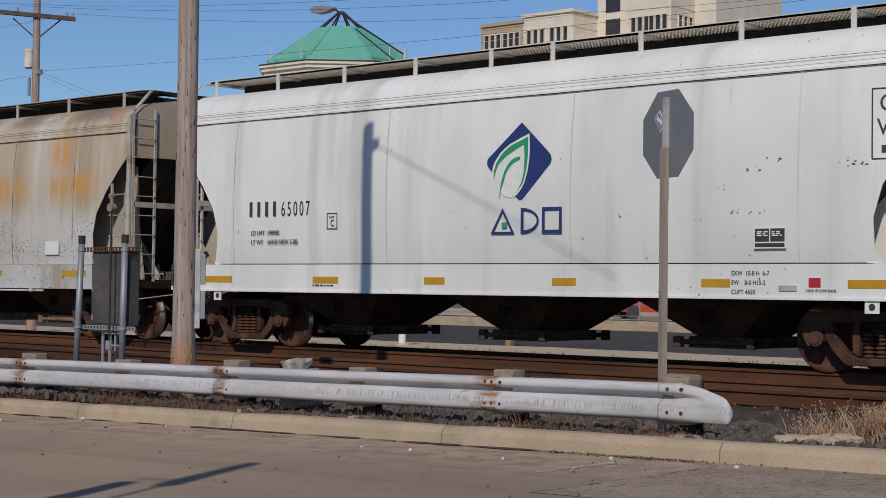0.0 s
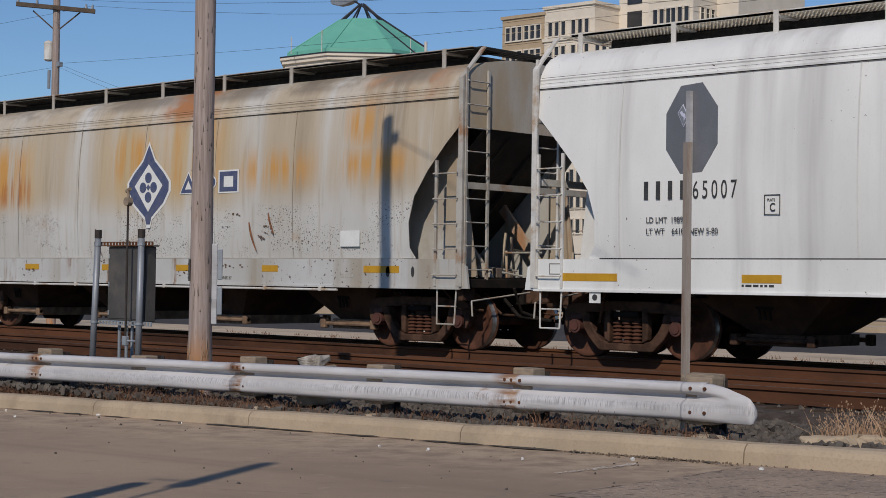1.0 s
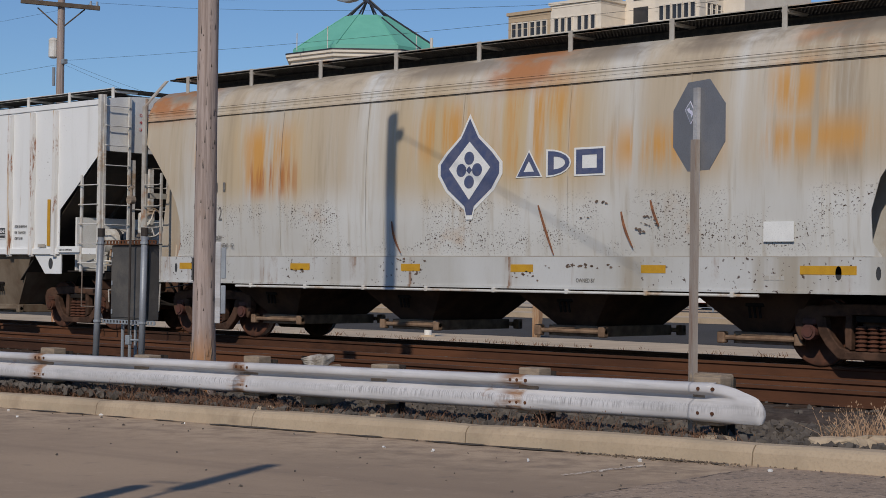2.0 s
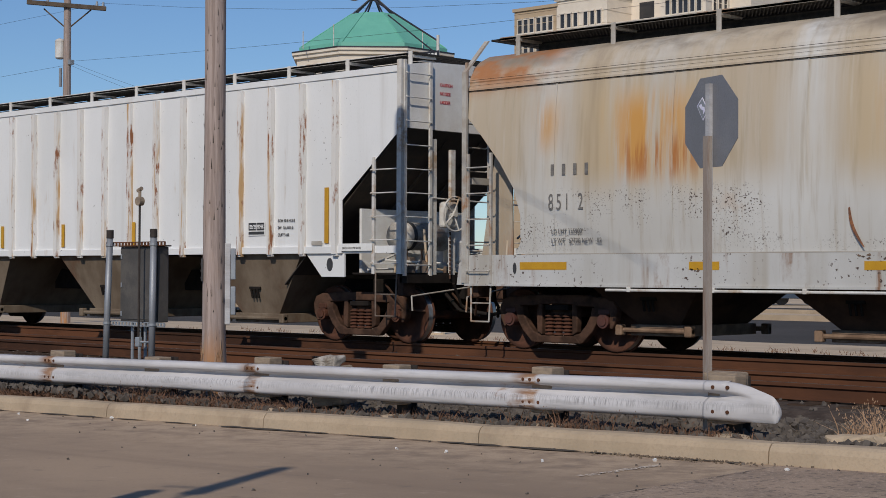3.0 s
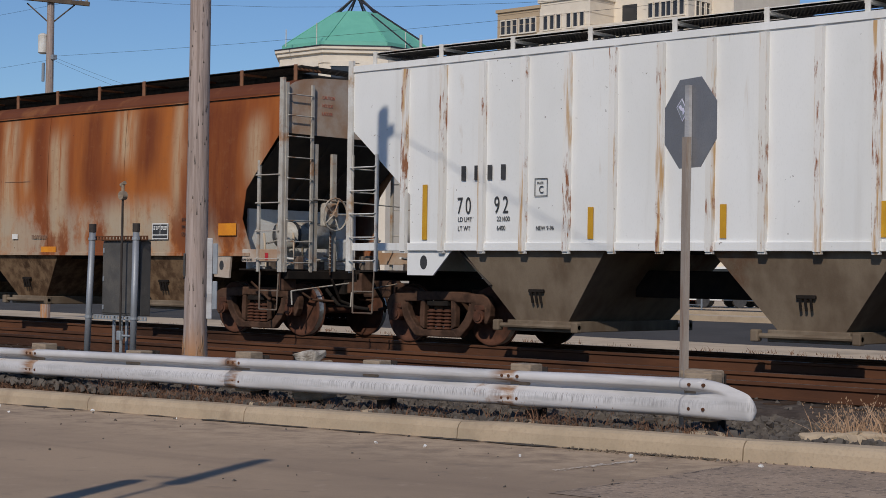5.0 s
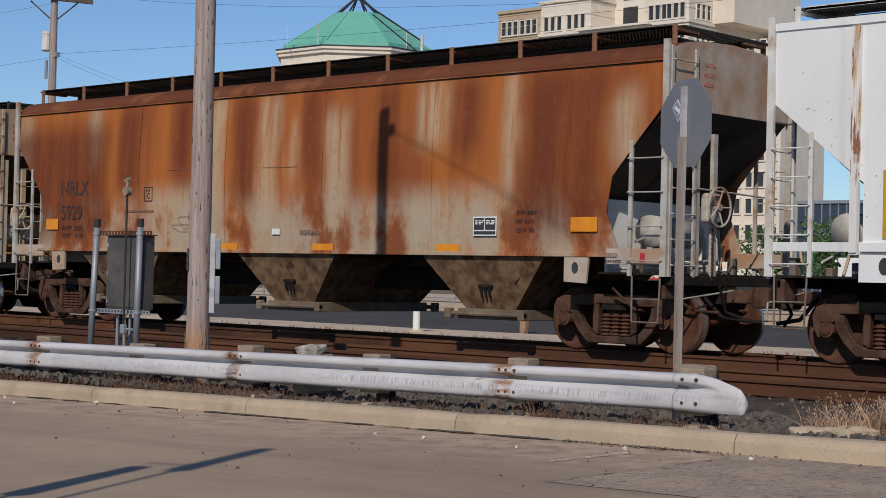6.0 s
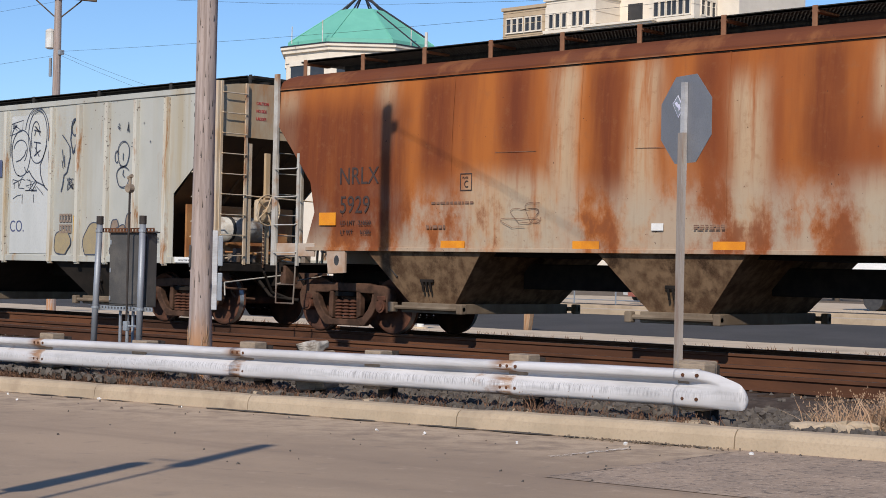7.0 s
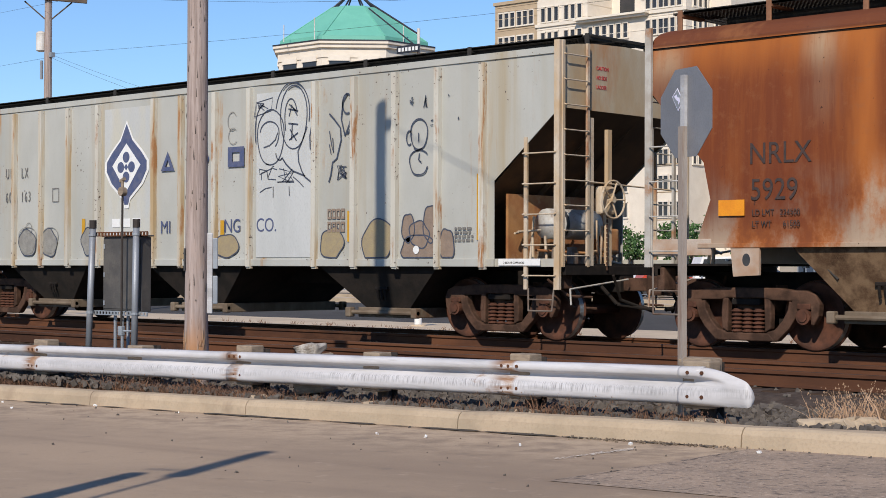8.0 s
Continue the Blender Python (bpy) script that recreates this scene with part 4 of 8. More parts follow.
# ---- signal cabinet between two posts ----
cab = thing("signal_cabinet", pose(0, 0, 0), "dark grey steel signal cabinet hung between two galvanised posts", "cabinet")
M["cabgrey"] = simple("dark_grey_cabinet_paint", (0.058, 0.055, 0.052), (0.078, 0.073, 0.068), 0.6, 0.0, 3, third=(0.1, 0.092, 0.082))
bm = nb()
box(bm, -17.24, -16.45, 12.34, 12.5, 0.9, 1.84, 0.012)
body = part("cabinet_body", bm, M["cabgrey"], cab)
bm = nb()
box(bm, -17.27, -16.42, 12.33, 12.52, 1.842, 1.86, 0.006)
part("cabinet_lid", bm, M["cabgrey"], body)
for x0, x1 in ((-17.225, -16.86), (-16.84, -16.465)):
    bm = nb()
    box(bm, x0, x1, 12.329, 12.339, 0.93, 1.8, 0.004)
    dr = part("cabinet_door", bm, M["cabgrey"], body, "dark grey cabinet door")
    for z in (1.0, 1.36, 1.72):
        bm = nb()
        xh = x0 + 0.03 if x0 < -17 else x1 - 0.03
        box(bm, xh - 0.012, xh + 0.012, 12.316, 12.328, z - 0.03, z + 0.03, 0.003)
        part("hinge", bm, M["boxgrey"], dr, "small worn hinge")
for xa, xb in ((-17.44, -17.343), (-16.466, -16.43)):
    bm = nb()
    rod(bm, (xa, 12.25, 0.1), (xb, 12.25, 2.0), 0.041, 14)
    po = part("post", bm, M["pipe"], cab, "galvanised pipe post", True)
    bm = nb()
    rod(bm, (xb, 12.25, 1.95), (xb, 12.25, 2.055), 0.046, 14)
    part("post_cap", bm, M["darkpost"], po, "dark pipe cap")
    for z in (0.86, 1.85):
        bm = nb()
        xz = xa + (xb - xa) * (z - 0.1) / 1.9
        rod(bm, (xz, 12.25, z), (xz, 12.25, z + 0.03), 0.05, 12)
        part("post_clamp", bm, M["boxgrey"], po)
for z, mat in ((0.875, "boxgrey"), (1.875, "rail")):
    bm = nb()
    box(bm, -17.5, -16.27, 12.30, 12.312, z - 0.028, z - 0.016)
    box(bm, -17.5, -16.27, 12.30, 12.312, z + 0.016, z + 0.028)
    for i in range(19):
        box(bm, -17.5 + 0.067 * i, -17.47 + 0.067 * i, 12.30, 12.312, z - 0.016, z + 0.016)
    part("perforated_strip", bm, M[mat], cab, "perforated steel strap")
bm = nb()
rod(bm, (-16.66, 12.2, 0.62), (-16.65, 12.2, 2.36), 0.014, 8)
mast = part("pipe_mast", bm, M["darkpost"], cab, "thin dark pipe")
bm = nb()
rod(bm, (-16.65, 12.165, 2.4), (-16.65, 12.235, 2.4), 0.055, 16)
rod(bm, (-16.65, 12.2, 2.44), (-16.65, 12.2, 2.53), 0.02, 10)
rod(bm, (-16.69, 12.2, 2.53), (-16.61, 12.2, 2.56), 0.024, 10)
rod(bm, (-16.72, 12.2, 2.38), (-16.67, 12.2, 2.39), 0.01, 6)
part("gauge_head", bm, M["block"], mast, "round weathered fitting")
for x in (-17.06, -16.91, -16.79):
    bm = nb()
    rod(bm, (x, 12.4, 0.0), (x, 12.4, 0.9), 0.021, 8)
    part("conduit", bm, M["boxgrey"], cab)
bm = nb()
rod(bm, (-16.68, 12.2, 0.66), (-16.45, 12.24, 0.66), 0.014, 6)
box(bm, -16.7, -16.62, 12.17, 12.23, 0.6, 0.72, 0.01)
part("pipe_tee", bm, M["boxgrey"], cab)

# ---- signs ----
M["signback"] = simple("dull_aluminium_sign_back", (0.21, 0.215, 0.235), (0.19, 0.195, 0.21), 0.5, 0.3, 2.0, third=(0.24, 0.245, 0.26))
stop = thing("stop_sign", pose(-7.79, 11.56, 0.015, 0, 0, -21), "back of an octagonal sign, grey aluminium on a channel post", "road sign")
bm = nb()
R = 0.381 / math.cos(math.pi / 8)
slab(bm, [(R * math.cos(math.pi / 8 + math.pi / 4 * i), 2.78 + R * math.sin(math.pi / 8 + math.pi / 4 * i)) for i in range(8)], 0.0, 0.004)
part("sign_panel", bm, M["signback"], stop)
bm = nb()
box(bm, -0.03, 0.03, -0.035, -0.029, 2.2, 3.1)
box(bm, -0.03, -0.024, -0.029, -0.003, 2.2, 3.1)
box(bm, 0.024, 0.03, -0.029, -0.003, 2.2, 3.1)
for i in range(16):
    box(bm, -0.006, 0.006, -0.037, -0.0355, 2.25 + 0.05 * i, 2.27 + 0.05 * i)
part("upper_channel", bm, M["galv"], stop, "galvanised channel bar")
bm = nb()
box(bm, -0.035, 0.035, -0.055, -0.037, 0.2, 2.66)
box(bm, -0.035, -0.028, -0.037, -0.01, 0.2, 2.66)
box(bm, 0.028, 0.035, -0.037, -0.01, 0.2, 2.66)
M["rustpost"] = simple("rust_brown_channel_post", (0.3, 0.245, 0.205), (0.37, 0.335, 0.3), 0.8, 0.2, 2.0, (6, 6, 0.6), third=(0.22, 0.125, 0.08))
part("lower_channel", bm, M["rustpost"], stop, "rust-brown channel post")
M["violet"] = simple("pale_violet_sticker", (0.75, 0.75, 0.85), (0.6, 0.6, 0.8), 0.5, 0, 20)
bm = nb()
diam = [(-0.2, 2.93), (-0.12, 3.0), (-0.035, 2.88), (-0.11, 2.8)]
slab(bm, diam, -0.004, -0.001)
st = part("sticker", bm, M["violet"], stop, "small pale diamond-shaped sticker")
bm = nb()
slab(bm, [(-0.117 + (x + 0.117) * 0.88, 2.9025 + (z - 2.9025) * 0.88) for x, z in diam], -0.006, -0.0045)
inner = part("sticker_field", bm, M["boxgrey"], st, "grey field of the sticker")
bm = nb()
slab(bm, [(-0.165, 2.93), (-0.13, 2.945), (-0.115, 2.92), (-0.085, 2.915), (-0.075, 2.88), (-0.1, 2.855), (-0.105, 2.885), (-0.135, 2.9)], -0.008, -0.0065)
part("sticker_figure", bm, M["violet"], st, "pale shape on the sticker")
bm = nb()
box(bm, -7.83, -7.5, 11.5, 11.7, gr_top(-7.6) - 0.1, gr_top(-7.6) + 0.07, 0.02)
tagged(part("wood_block", bm, M["block"]), "weathered tan wooden block behind the sign post", "block")

oneway = thing("one_way_sign", pose(-5.55, 11.5, 0, 0, 0, 8), "white one way sign with black lettering on a steel post", "road sign")
bm = nb()
slab(bm, [(-0.25, 2.46), (0.25, 2.46), (0.27, 2.48), (0.27, 3.04), (0.25, 3.06), (-0.25, 3.06), (-0.27, 3.04), (-0.27, 2.48)], -0.004, 0.0)
pan = part("sign_panel", bm, M["cleanwhite"], oneway, "white sign panel")
bm = nb()
for a, b, c, d in ((-0.25, 0.25, 3.03, 3.042), (-0.25, 0.25, 2.478, 2.49), (-0.252, -0.24, 2.49, 3.03), (0.24, 0.252, 2.49, 3.03)):
    box(bm, a, b, -0.007, -0.0045, c, d)
slab(bm, [(-0.17, 2.53), (0.05, 2.53), (0.05, 2.5), (0.2, 2.56), (0.05, 2.62), (0.05, 2.59), (-0.17, 2.59)], -0.007, -0.0045)
part("border_and_arrow", bm, M["black"], pan, "black border and arrow")
words("lettering", "ONE", 0.19, M["black"], pan, 0, -0.006, 2.86, 0.95, 0, "CENTER")
words("lettering", "WAY", 0.19, M["black"], pan, 0, -0.006, 2.67, 0.95, 0, "CENTER")
bm = nb()
box(bm, -0.03, 0.03, 0.002, 0.03, 0.0, 3.0)
part("post", bm, M["galv"], oneway, "galvanised steel post")

# ---- street lamp post behind the viewer; only its shadow reaches the road in view ----
for x, y, h, r, arm in ((-5.85, 1.11, 6.0, 0.1, True), (-6.7, 2.0, 4.0, 0.11, False)):
    lp = thing("sign_mast", pose(x, y, 0), "tall grey steel mast beside the road", "mast", "roadside masts")
    bm = nb()
    rod(bm, (0, 0, -0.3), (0, 0, h - 1.15), 0.024, 10)
    part("post", bm, M["galv"], lp)
    bm = nb()
    rod(bm, (0, 0, h - 1.2), (0, 0, h), r, 10, r * 0.8)
    part("head", bm, M["galv"], lp)
    if arm:
        bm = nb()
        rod(bm, (0, 0, h - 1.0), (-0.4, -0.1, h - 1.0), 0.015, 6)
        part("arm", bm, M["galv"], lp)
# pebbles and leaf litter on the road
bm = nb()
rng = random.Random(17)
for i in range(80):
    x = rng.uniform(-17.5, -5.2)
    y = 10.9 - 3.6 * rng.random() ** 2.2
    pebble(bm, x, y, road_z(x) + 0.004, rng.choice((0.006, 0.008, 0.012, 0.018)))
tagged(part("road_grit", bm, M["stone"]), "small loose stones and grit on the road", "grit", kind="stuff")
bm = nb()
for i in range(260):
    x = rng.gauss(-7.6, 0.45)
    y = 10.93 - abs(rng.gauss(0, 0.07))
    pebble(bm, x, y, road_z(x) + 0.004, rng.choice((0.006, 0.008, 0.012, 0.016)))
tagged(part("soil_crumbs", bm, M["dirt"]), "brown soil crumbs washed against the curb", "soil", kind="stuff")
bm = nb()
for i in range(9):
    x = rng.uniform(-17, -5.5)
    y = 10.88 - 0.9 * rng.random() ** 2
    pebble(bm, x, y, road_z(x) + 0.01, rng.uniform(0.01, 0.022))
tagged(part("gutter_litter", bm, M["cleanwhite"]), "scraps of pale litter in the gutter", "litter", kind="stuff")

# ---- the train ----
SPEED = 7.86
TRACK_Y = 19.95
SPIN = []          # wheelsets, with their place in the truck
CARS = []


def interp(table, z):
    for (a, u), (b, v) in zip(table, table[1:]):
        if z <= b:
            return u if b == a else u + (v - u) * min(max((z - a) / (b - a), 0), 1)
    return table[-1][1]


def side_sheet(rows, half, inset, side, mat, parent, name="side", dent=0.0):
    """rows: (z, half width). inset: (z, how far the sheet stops short of the car's end)."""
    bm = nb()
    n = 28
    grid = []
    for z, w in rows:
        xe = half - interp(inset, z)
        grid.append([bm.verts.new((-xe + 2 * xe * i / n, side * (w + dent * noise.noise((i * 0.9, z * 1.7, half))), z)) for i in range(n + 1)])
    for a, b in zip(grid, grid[1:]):
        for i in range(n):
            bm.faces.new((a[i], a[i + 1], b[i + 1], b[i]))
    ob = part(name, bm, mat, parent, smooth=name == "side_sheet")
    mod = ob.modifiers.new("thick", "SOLIDIFY")
    mod.thickness, mod.offset = 0.012, 0
    if name != "side_sheet":
        return ob
    sharp = ob.modifiers.new("sharp", "EDGE_SPLIT")
    sharp.split_angle = radians(28)
    return ob


def build_wheelset():
    bm = nb()
    for s in (-1, 1):
        y = s * 0.755
        prof = [(0.10, 0.085), (0.10, 0.06), (0.2, 0.03), (0.36, 0.035), (0.385, 0.065), (0.445, 0.068), (0.457, 0.06)]
        prof += [(0.46, -0.035), (0.482, -0.045), (0.485, -0.062), (0.45, -0.068), (0.38, -0.06), (0.2, -0.04), (0.1, -0.06)]
        b2 = nb()
        lathe(b2, [(r, y - s * d) if s > 0 else (r, y - s * d) for r, d in [(r, -d) for r, d in prof]], 36)
        me = bpy.data.meshes.new("tmp")
        b2.to_mesh(me)
        b2.free()
        bm.from_mesh(me)
        bpy.data.meshes.remove(me)
    rod(bm, (0, -1.05, 0), (0, 1.05, 0), 0.075, 12)
    for s in (-1, 1):
        for k in range(3):
            t = 2 * math.pi * k / 3
            rod(bm, (0.045 * math.cos(t), s * 1.05, 0.045 * math.sin(t)), (0.045 * math.cos(t), s * 1.068, 0.045 * math.sin(t)), 0.016, 6)
    return bm


def build_truck(label, red=False):
    """A two-axle freight truck at the origin, z from the rail; wheels +-0.889 along the track."""
    bm = nb()
    box(bm, -0.2, 0.2, -0.98, 0.98, 0.5, 0.72, 0.03)
    rod(bm, (0, 0, 0.7), (0, 0, 0.86), 0.2, 14)
    tr = part("truck", bm, M["truck"], None, label)
    for s in (-1, 1):
        bm = nb()
        y0, y1 = s * 0.96, s * 1.1
        if s < 0:
            y0, y1 = y1, y0
        slab(bm, [(-0.5, 0.83), (0.5, 0.83), (0.82, 0.79), (0.84, 0.66), (0.4, 0.665), (0.3, 0.69), (-0.3, 0.69), (-0.4, 0.665), (-0.84, 0.66), (-0.82, 0.79)], y0, y1)
        for d in (-1, 1):
            slab(bm, [(d * x, z) for x, z in ((0.74, 0.8), (0.92, 0.8), (1.06, 0.75), (1.12, 0.63), (1.1, 0.47), (1.03, 0.34), (0.985, 0.35), (0.985, 0.56), (0.79, 0.56), (0.74, 0.5), (0.68, 0.56))], y0 + 0.003, y1 - 0.003)
            slab(bm, [(d * x, z) for x, z in ((0.8, 0.6), (0.76, 0.44), (0.66, 0.29), (0.48, 0.12), (0.3, 0.12), (0.32, 0.24), (0.44, 0.27), (0.56, 0.4), (0.64, 0.54), (0.66, 0.66))], y0 + 0.006, y1 - 0.006)
            slab(bm, [(d * x, z) for x, z in ((0.28, 0.7), (0.37, 0.69), (0.39, 0.48), (0.38, 0.28), (0.29, 0.23), (0.285, 0.48))], y0 + 0.01, y1 - 0.01)
        slab(bm, [(-0.46, 0.115), (0.46, 0.115), (0.36, 0.225), (-0.36, 0.225)], y0, y1)
        bmesh.ops.recalc_face_normals(bm, faces=bm.faces)
        sf = part("side_frame", bm, M["truck"], tr)
        mod = sf.modifiers.new("round", "BEVEL")
        mod.width, mod.segments, mod.limit_method = 0.018, 2, "ANGLE"
        for k in (-0.168, 0.0, 0.168):
            bm = nb()
            lathe(bm, [(0.084 if j % 4 in (1, 2) else 0.052, 0.225 + 0.0135 * j) for j in range(25)], 12, False)
            sp = part("coil_spring", bm, M["wheel"], tr)
            sp.matrix_basis = pose(k, s * 1.03, 0)
        bm = nb()
        box(bm, -0.22, 0.22, s * 1.05 - 0.05, s * 1.05 + 0.05, 0.6, 0.68, 0.012)
        part("bolster_end", bm, M["under"], tr)
        for d in (-1, 1):
            bm = nb()
            rod(bm, (d * 0.889, s * 0.97, 0.457), (d * 0.889, s * 1.13, 0.457), 0.105, 16)
            rod(bm, (d * 0.889, s * 1.13, 0.457), (d * 0.889, s * 1.15, 0.457), 0.07, 12)
            box(bm, d * 0.889 - 0.1, d * 0.889 + 0.1, s * 1.03 - 0.08, s * 1.03 + 0.08, 0.55, 0.63, 0.015)
            part("journal_bearing", bm, M["redbrown"] if red else M["wheel"], tr, "round bearing cap")
    bm = nb()
    for d in (-1, 1):
        box(bm, d * 0.36 - 0.04, d * 0.36 + 0.04, -0.78, 0.78, 0.3, 0.42, 0.01)
    part("brake_beams", bm, M["under"], tr)
    ws = part("wheelset", build_wheelset(), M["wheel"], tr, "pair of rusty steel wheels on an axle", True)
    ws.data.materials.append(M["tread"])
    for p in ws.data.polygons:
        r = math.hypot(p.center.x, p.center.z)
        if 0.448 < r < 0.47 and abs(p.normal.y) < 0.5:
            p.material_index = 1
    ws.matrix_basis = pose(-0.889, 0, 0.457)
    share("wheelset", ws, tr, pose(0.889, 0, 0.457))["label"] = "pair of rusty steel wheels on an axle"
    return tr


M["redbrown"] = simple("red_brown_bearing_paint", (0.1, 0.035, 0.025), (0.06, 0.026, 0.02), 0.7, 0, 5)


def ladder(parent, x0, x1, y, z0, z1, n, mat, name="ladder", wide=0.05, lean=0.0, along="x", rung_mat=None):
    """A ladder on two flat stiles; rungs stand off and bend down a little at the ends."""
    bm = nb()

    def P(u, z):
        return (u, y + lean * (z - z0), z) if along == "x" else (y + lean * (z - z0), u, z)
    for u in (x0, x1):
        if along == "x":
            box(bm, u - wide / 2, u + wide / 2, y - 0.006, y + 0.03, z0, z1)
        else:
            box(bm, y - 0.006, y + 0.03, u - wide / 2, u + wide / 2, z0, z1)
    ob = part(name, bm, mat, parent)
    first = None
    for i in range(n):
        z = z0 + (z1 - z0) * (i + 0.5) / n
        if first is None:
            bm = nb()
            off = -0.05 if y < 0 or along == "y" and False else 0.05
            if along == "x":
                rod(bm, (x0, y, 0), (x0 + 0.02, y + off, -0.02), 0.011, 6)
                rod(bm, (x0 + 0.02, y + off, -0.02), (x1 - 0.02, y + off, -0.02), 0.011, 6)
                rod(bm, (x1 - 0.02, y + off, -0.02), (x1, y, 0), 0.011, 6)
            else:
                o = 0.05 if y > 0 else -0.05
                rod(bm, (y, x0, 0), (y + o, x0 + 0.02, -0.02), 0.011, 6)
                rod(bm, (y + o, x0 + 0.02, -0.02), (y + o, x1 - 0.02, -0.02), 0.011, 6)
                rod(bm, (y + o, x1 - 0.02, -0.02), (y, x1, 0), 0.011, 6)
            first = part("rung", bm, rung_mat or mat, ob)
            first.matrix_basis = pose(0, 0, z)
        else:
            share("rung", first, ob, pose(0, 0, z))
    return ob


def roof_walk(car, half, zr, w0, posts, mat, post_mat, deck=4.66, y_out=1.12, edge_mat=None):
    """Longitudinal grating along both roof edges with upright supports."""
    for s in (-1, 1):
        bm = nb()
        ya, yb = s * y_out, s * (y_out - 0.62)
        lo, hi = min(ya, yb), max(ya, yb)
        for i in range(8):
            y = lo + (hi - lo) * i / 7
            box(bm, -half + 0.25, half - 0.25, y - 0.012, y + 0.012, deck - 0.034, deck)
        k = -half + 0.25
        while k < half - 0.25:
            box(bm, k, k + 0.03, lo, hi, deck - 0.03, deck - 0.004)
            k += 0.06
        walk_part = part("roof_walk", bm, mat, car, "steel grating roof walk")
        bm = nb()
        box(bm, -half + 0.25, half - 0.25, ya - 0.012, ya + 0.012, deck - 0.036, deck + 0.014)
        part("walk_edge", bm, edge_mat or (post_mat if s < 0 else mat), walk_part)
        bm = nb()
        h = deck - (zr - 0.1)
        box(bm, -0.038, 0.038, -0.01, 0.01, -h, 0.02)
        box(bm, -0.045, 0.045, -0.01 if s < 0 else -0.55, 0.55 if s < 0 else 0.01, -0.07, -0.037)
        first = part("walk_support", bm, post_mat, car, "flat upright steel support")
        first.matrix_basis = pose(posts[0], s * (y_out + 0.02), deck)
        for x in posts[1:]:
            share("walk_support", first, car, pose(x, s * (y_out + 0.02), deck))
    for d in (-1, 1):
        bm = nb()
        for i in range(4):
            x = d * (half - 0.5 + 0.14 * i)
            box(bm, x - 0.012, x + 0.012, -y_out, y_out, deck - 0.03, deck)
        for i in range(24):
            y = -y_out + 2 * y_out * i / 23
            box(bm, min(d * (half - 0.5), d * (half - 0.08)), max(d * (half - 0.5), d * (half - 0.08)), y - 0.01, y + 0.01, deck - 0.026, deck - 0.004)
        part("end_walk", bm, mat, car, "crosswise grating at the roof end")
    # trough made wide and dark to stand for the shade below the walk
    bm = nb()
    box(bm, -half + 0.6, half - 0.6, -0.62, 0.62, zr - 0.1, max(deck - 0.045, zr + 0.05), 0.03)
    tr = part("hatch_trough", bm, M["grating"], car, "long roof hatch trough, widened and dark for the walk's shade")
    bm = nb()
    box(bm, -0.06, 0.06, -0.42, 0.42, 0.0, 0.05, 0.01)
    box(bm, -0.1, 0.1, -0.46, -0.38, -0.1, 0.06, 0.01)
    first = part("hatch_clamp", bm, M["under"], tr)
    n = int(2 * half / 1.3)
    for i in range(n):
        m4 = pose(-half + 1.1 + (2 * half - 2.2) * i / (n - 1), 0, max(deck - 0.03, zr + 0.05))
        if i:
            share("hatch_clamp", first, tr, m4)
        else:
            first.matrix_basis = m4


def roof(car, half, rows, mat, name="roof"):
    """rows: (y, z) from the eave to the ridge, mirrored."""
    bm = nb()
    full = [(-y, z) for y, z in rows] + [(y, z) for y, z in rows[::-1][1:]]
    n = 10
    g = [[bm.verts.new((-half + 2 * half * i / n, y, z)) for y, z in full] for i in range(n + 1)]
    for a, b in zip(g, g[1:]):
        for i in range(len(full) - 1):
            bm.faces.new((a[i], a[i + 1], b[i + 1], b[i]))
    ob = part(name, bm, mat, car, smooth=True)
    mod = ob.modifiers.new("thick", "SOLIDIFY")
    mod.thickness = 0.012
    sharp = ob.modifiers.new("sharp", "EDGE_SPLIT")
    sharp.split_angle = radians(28)
    return ob


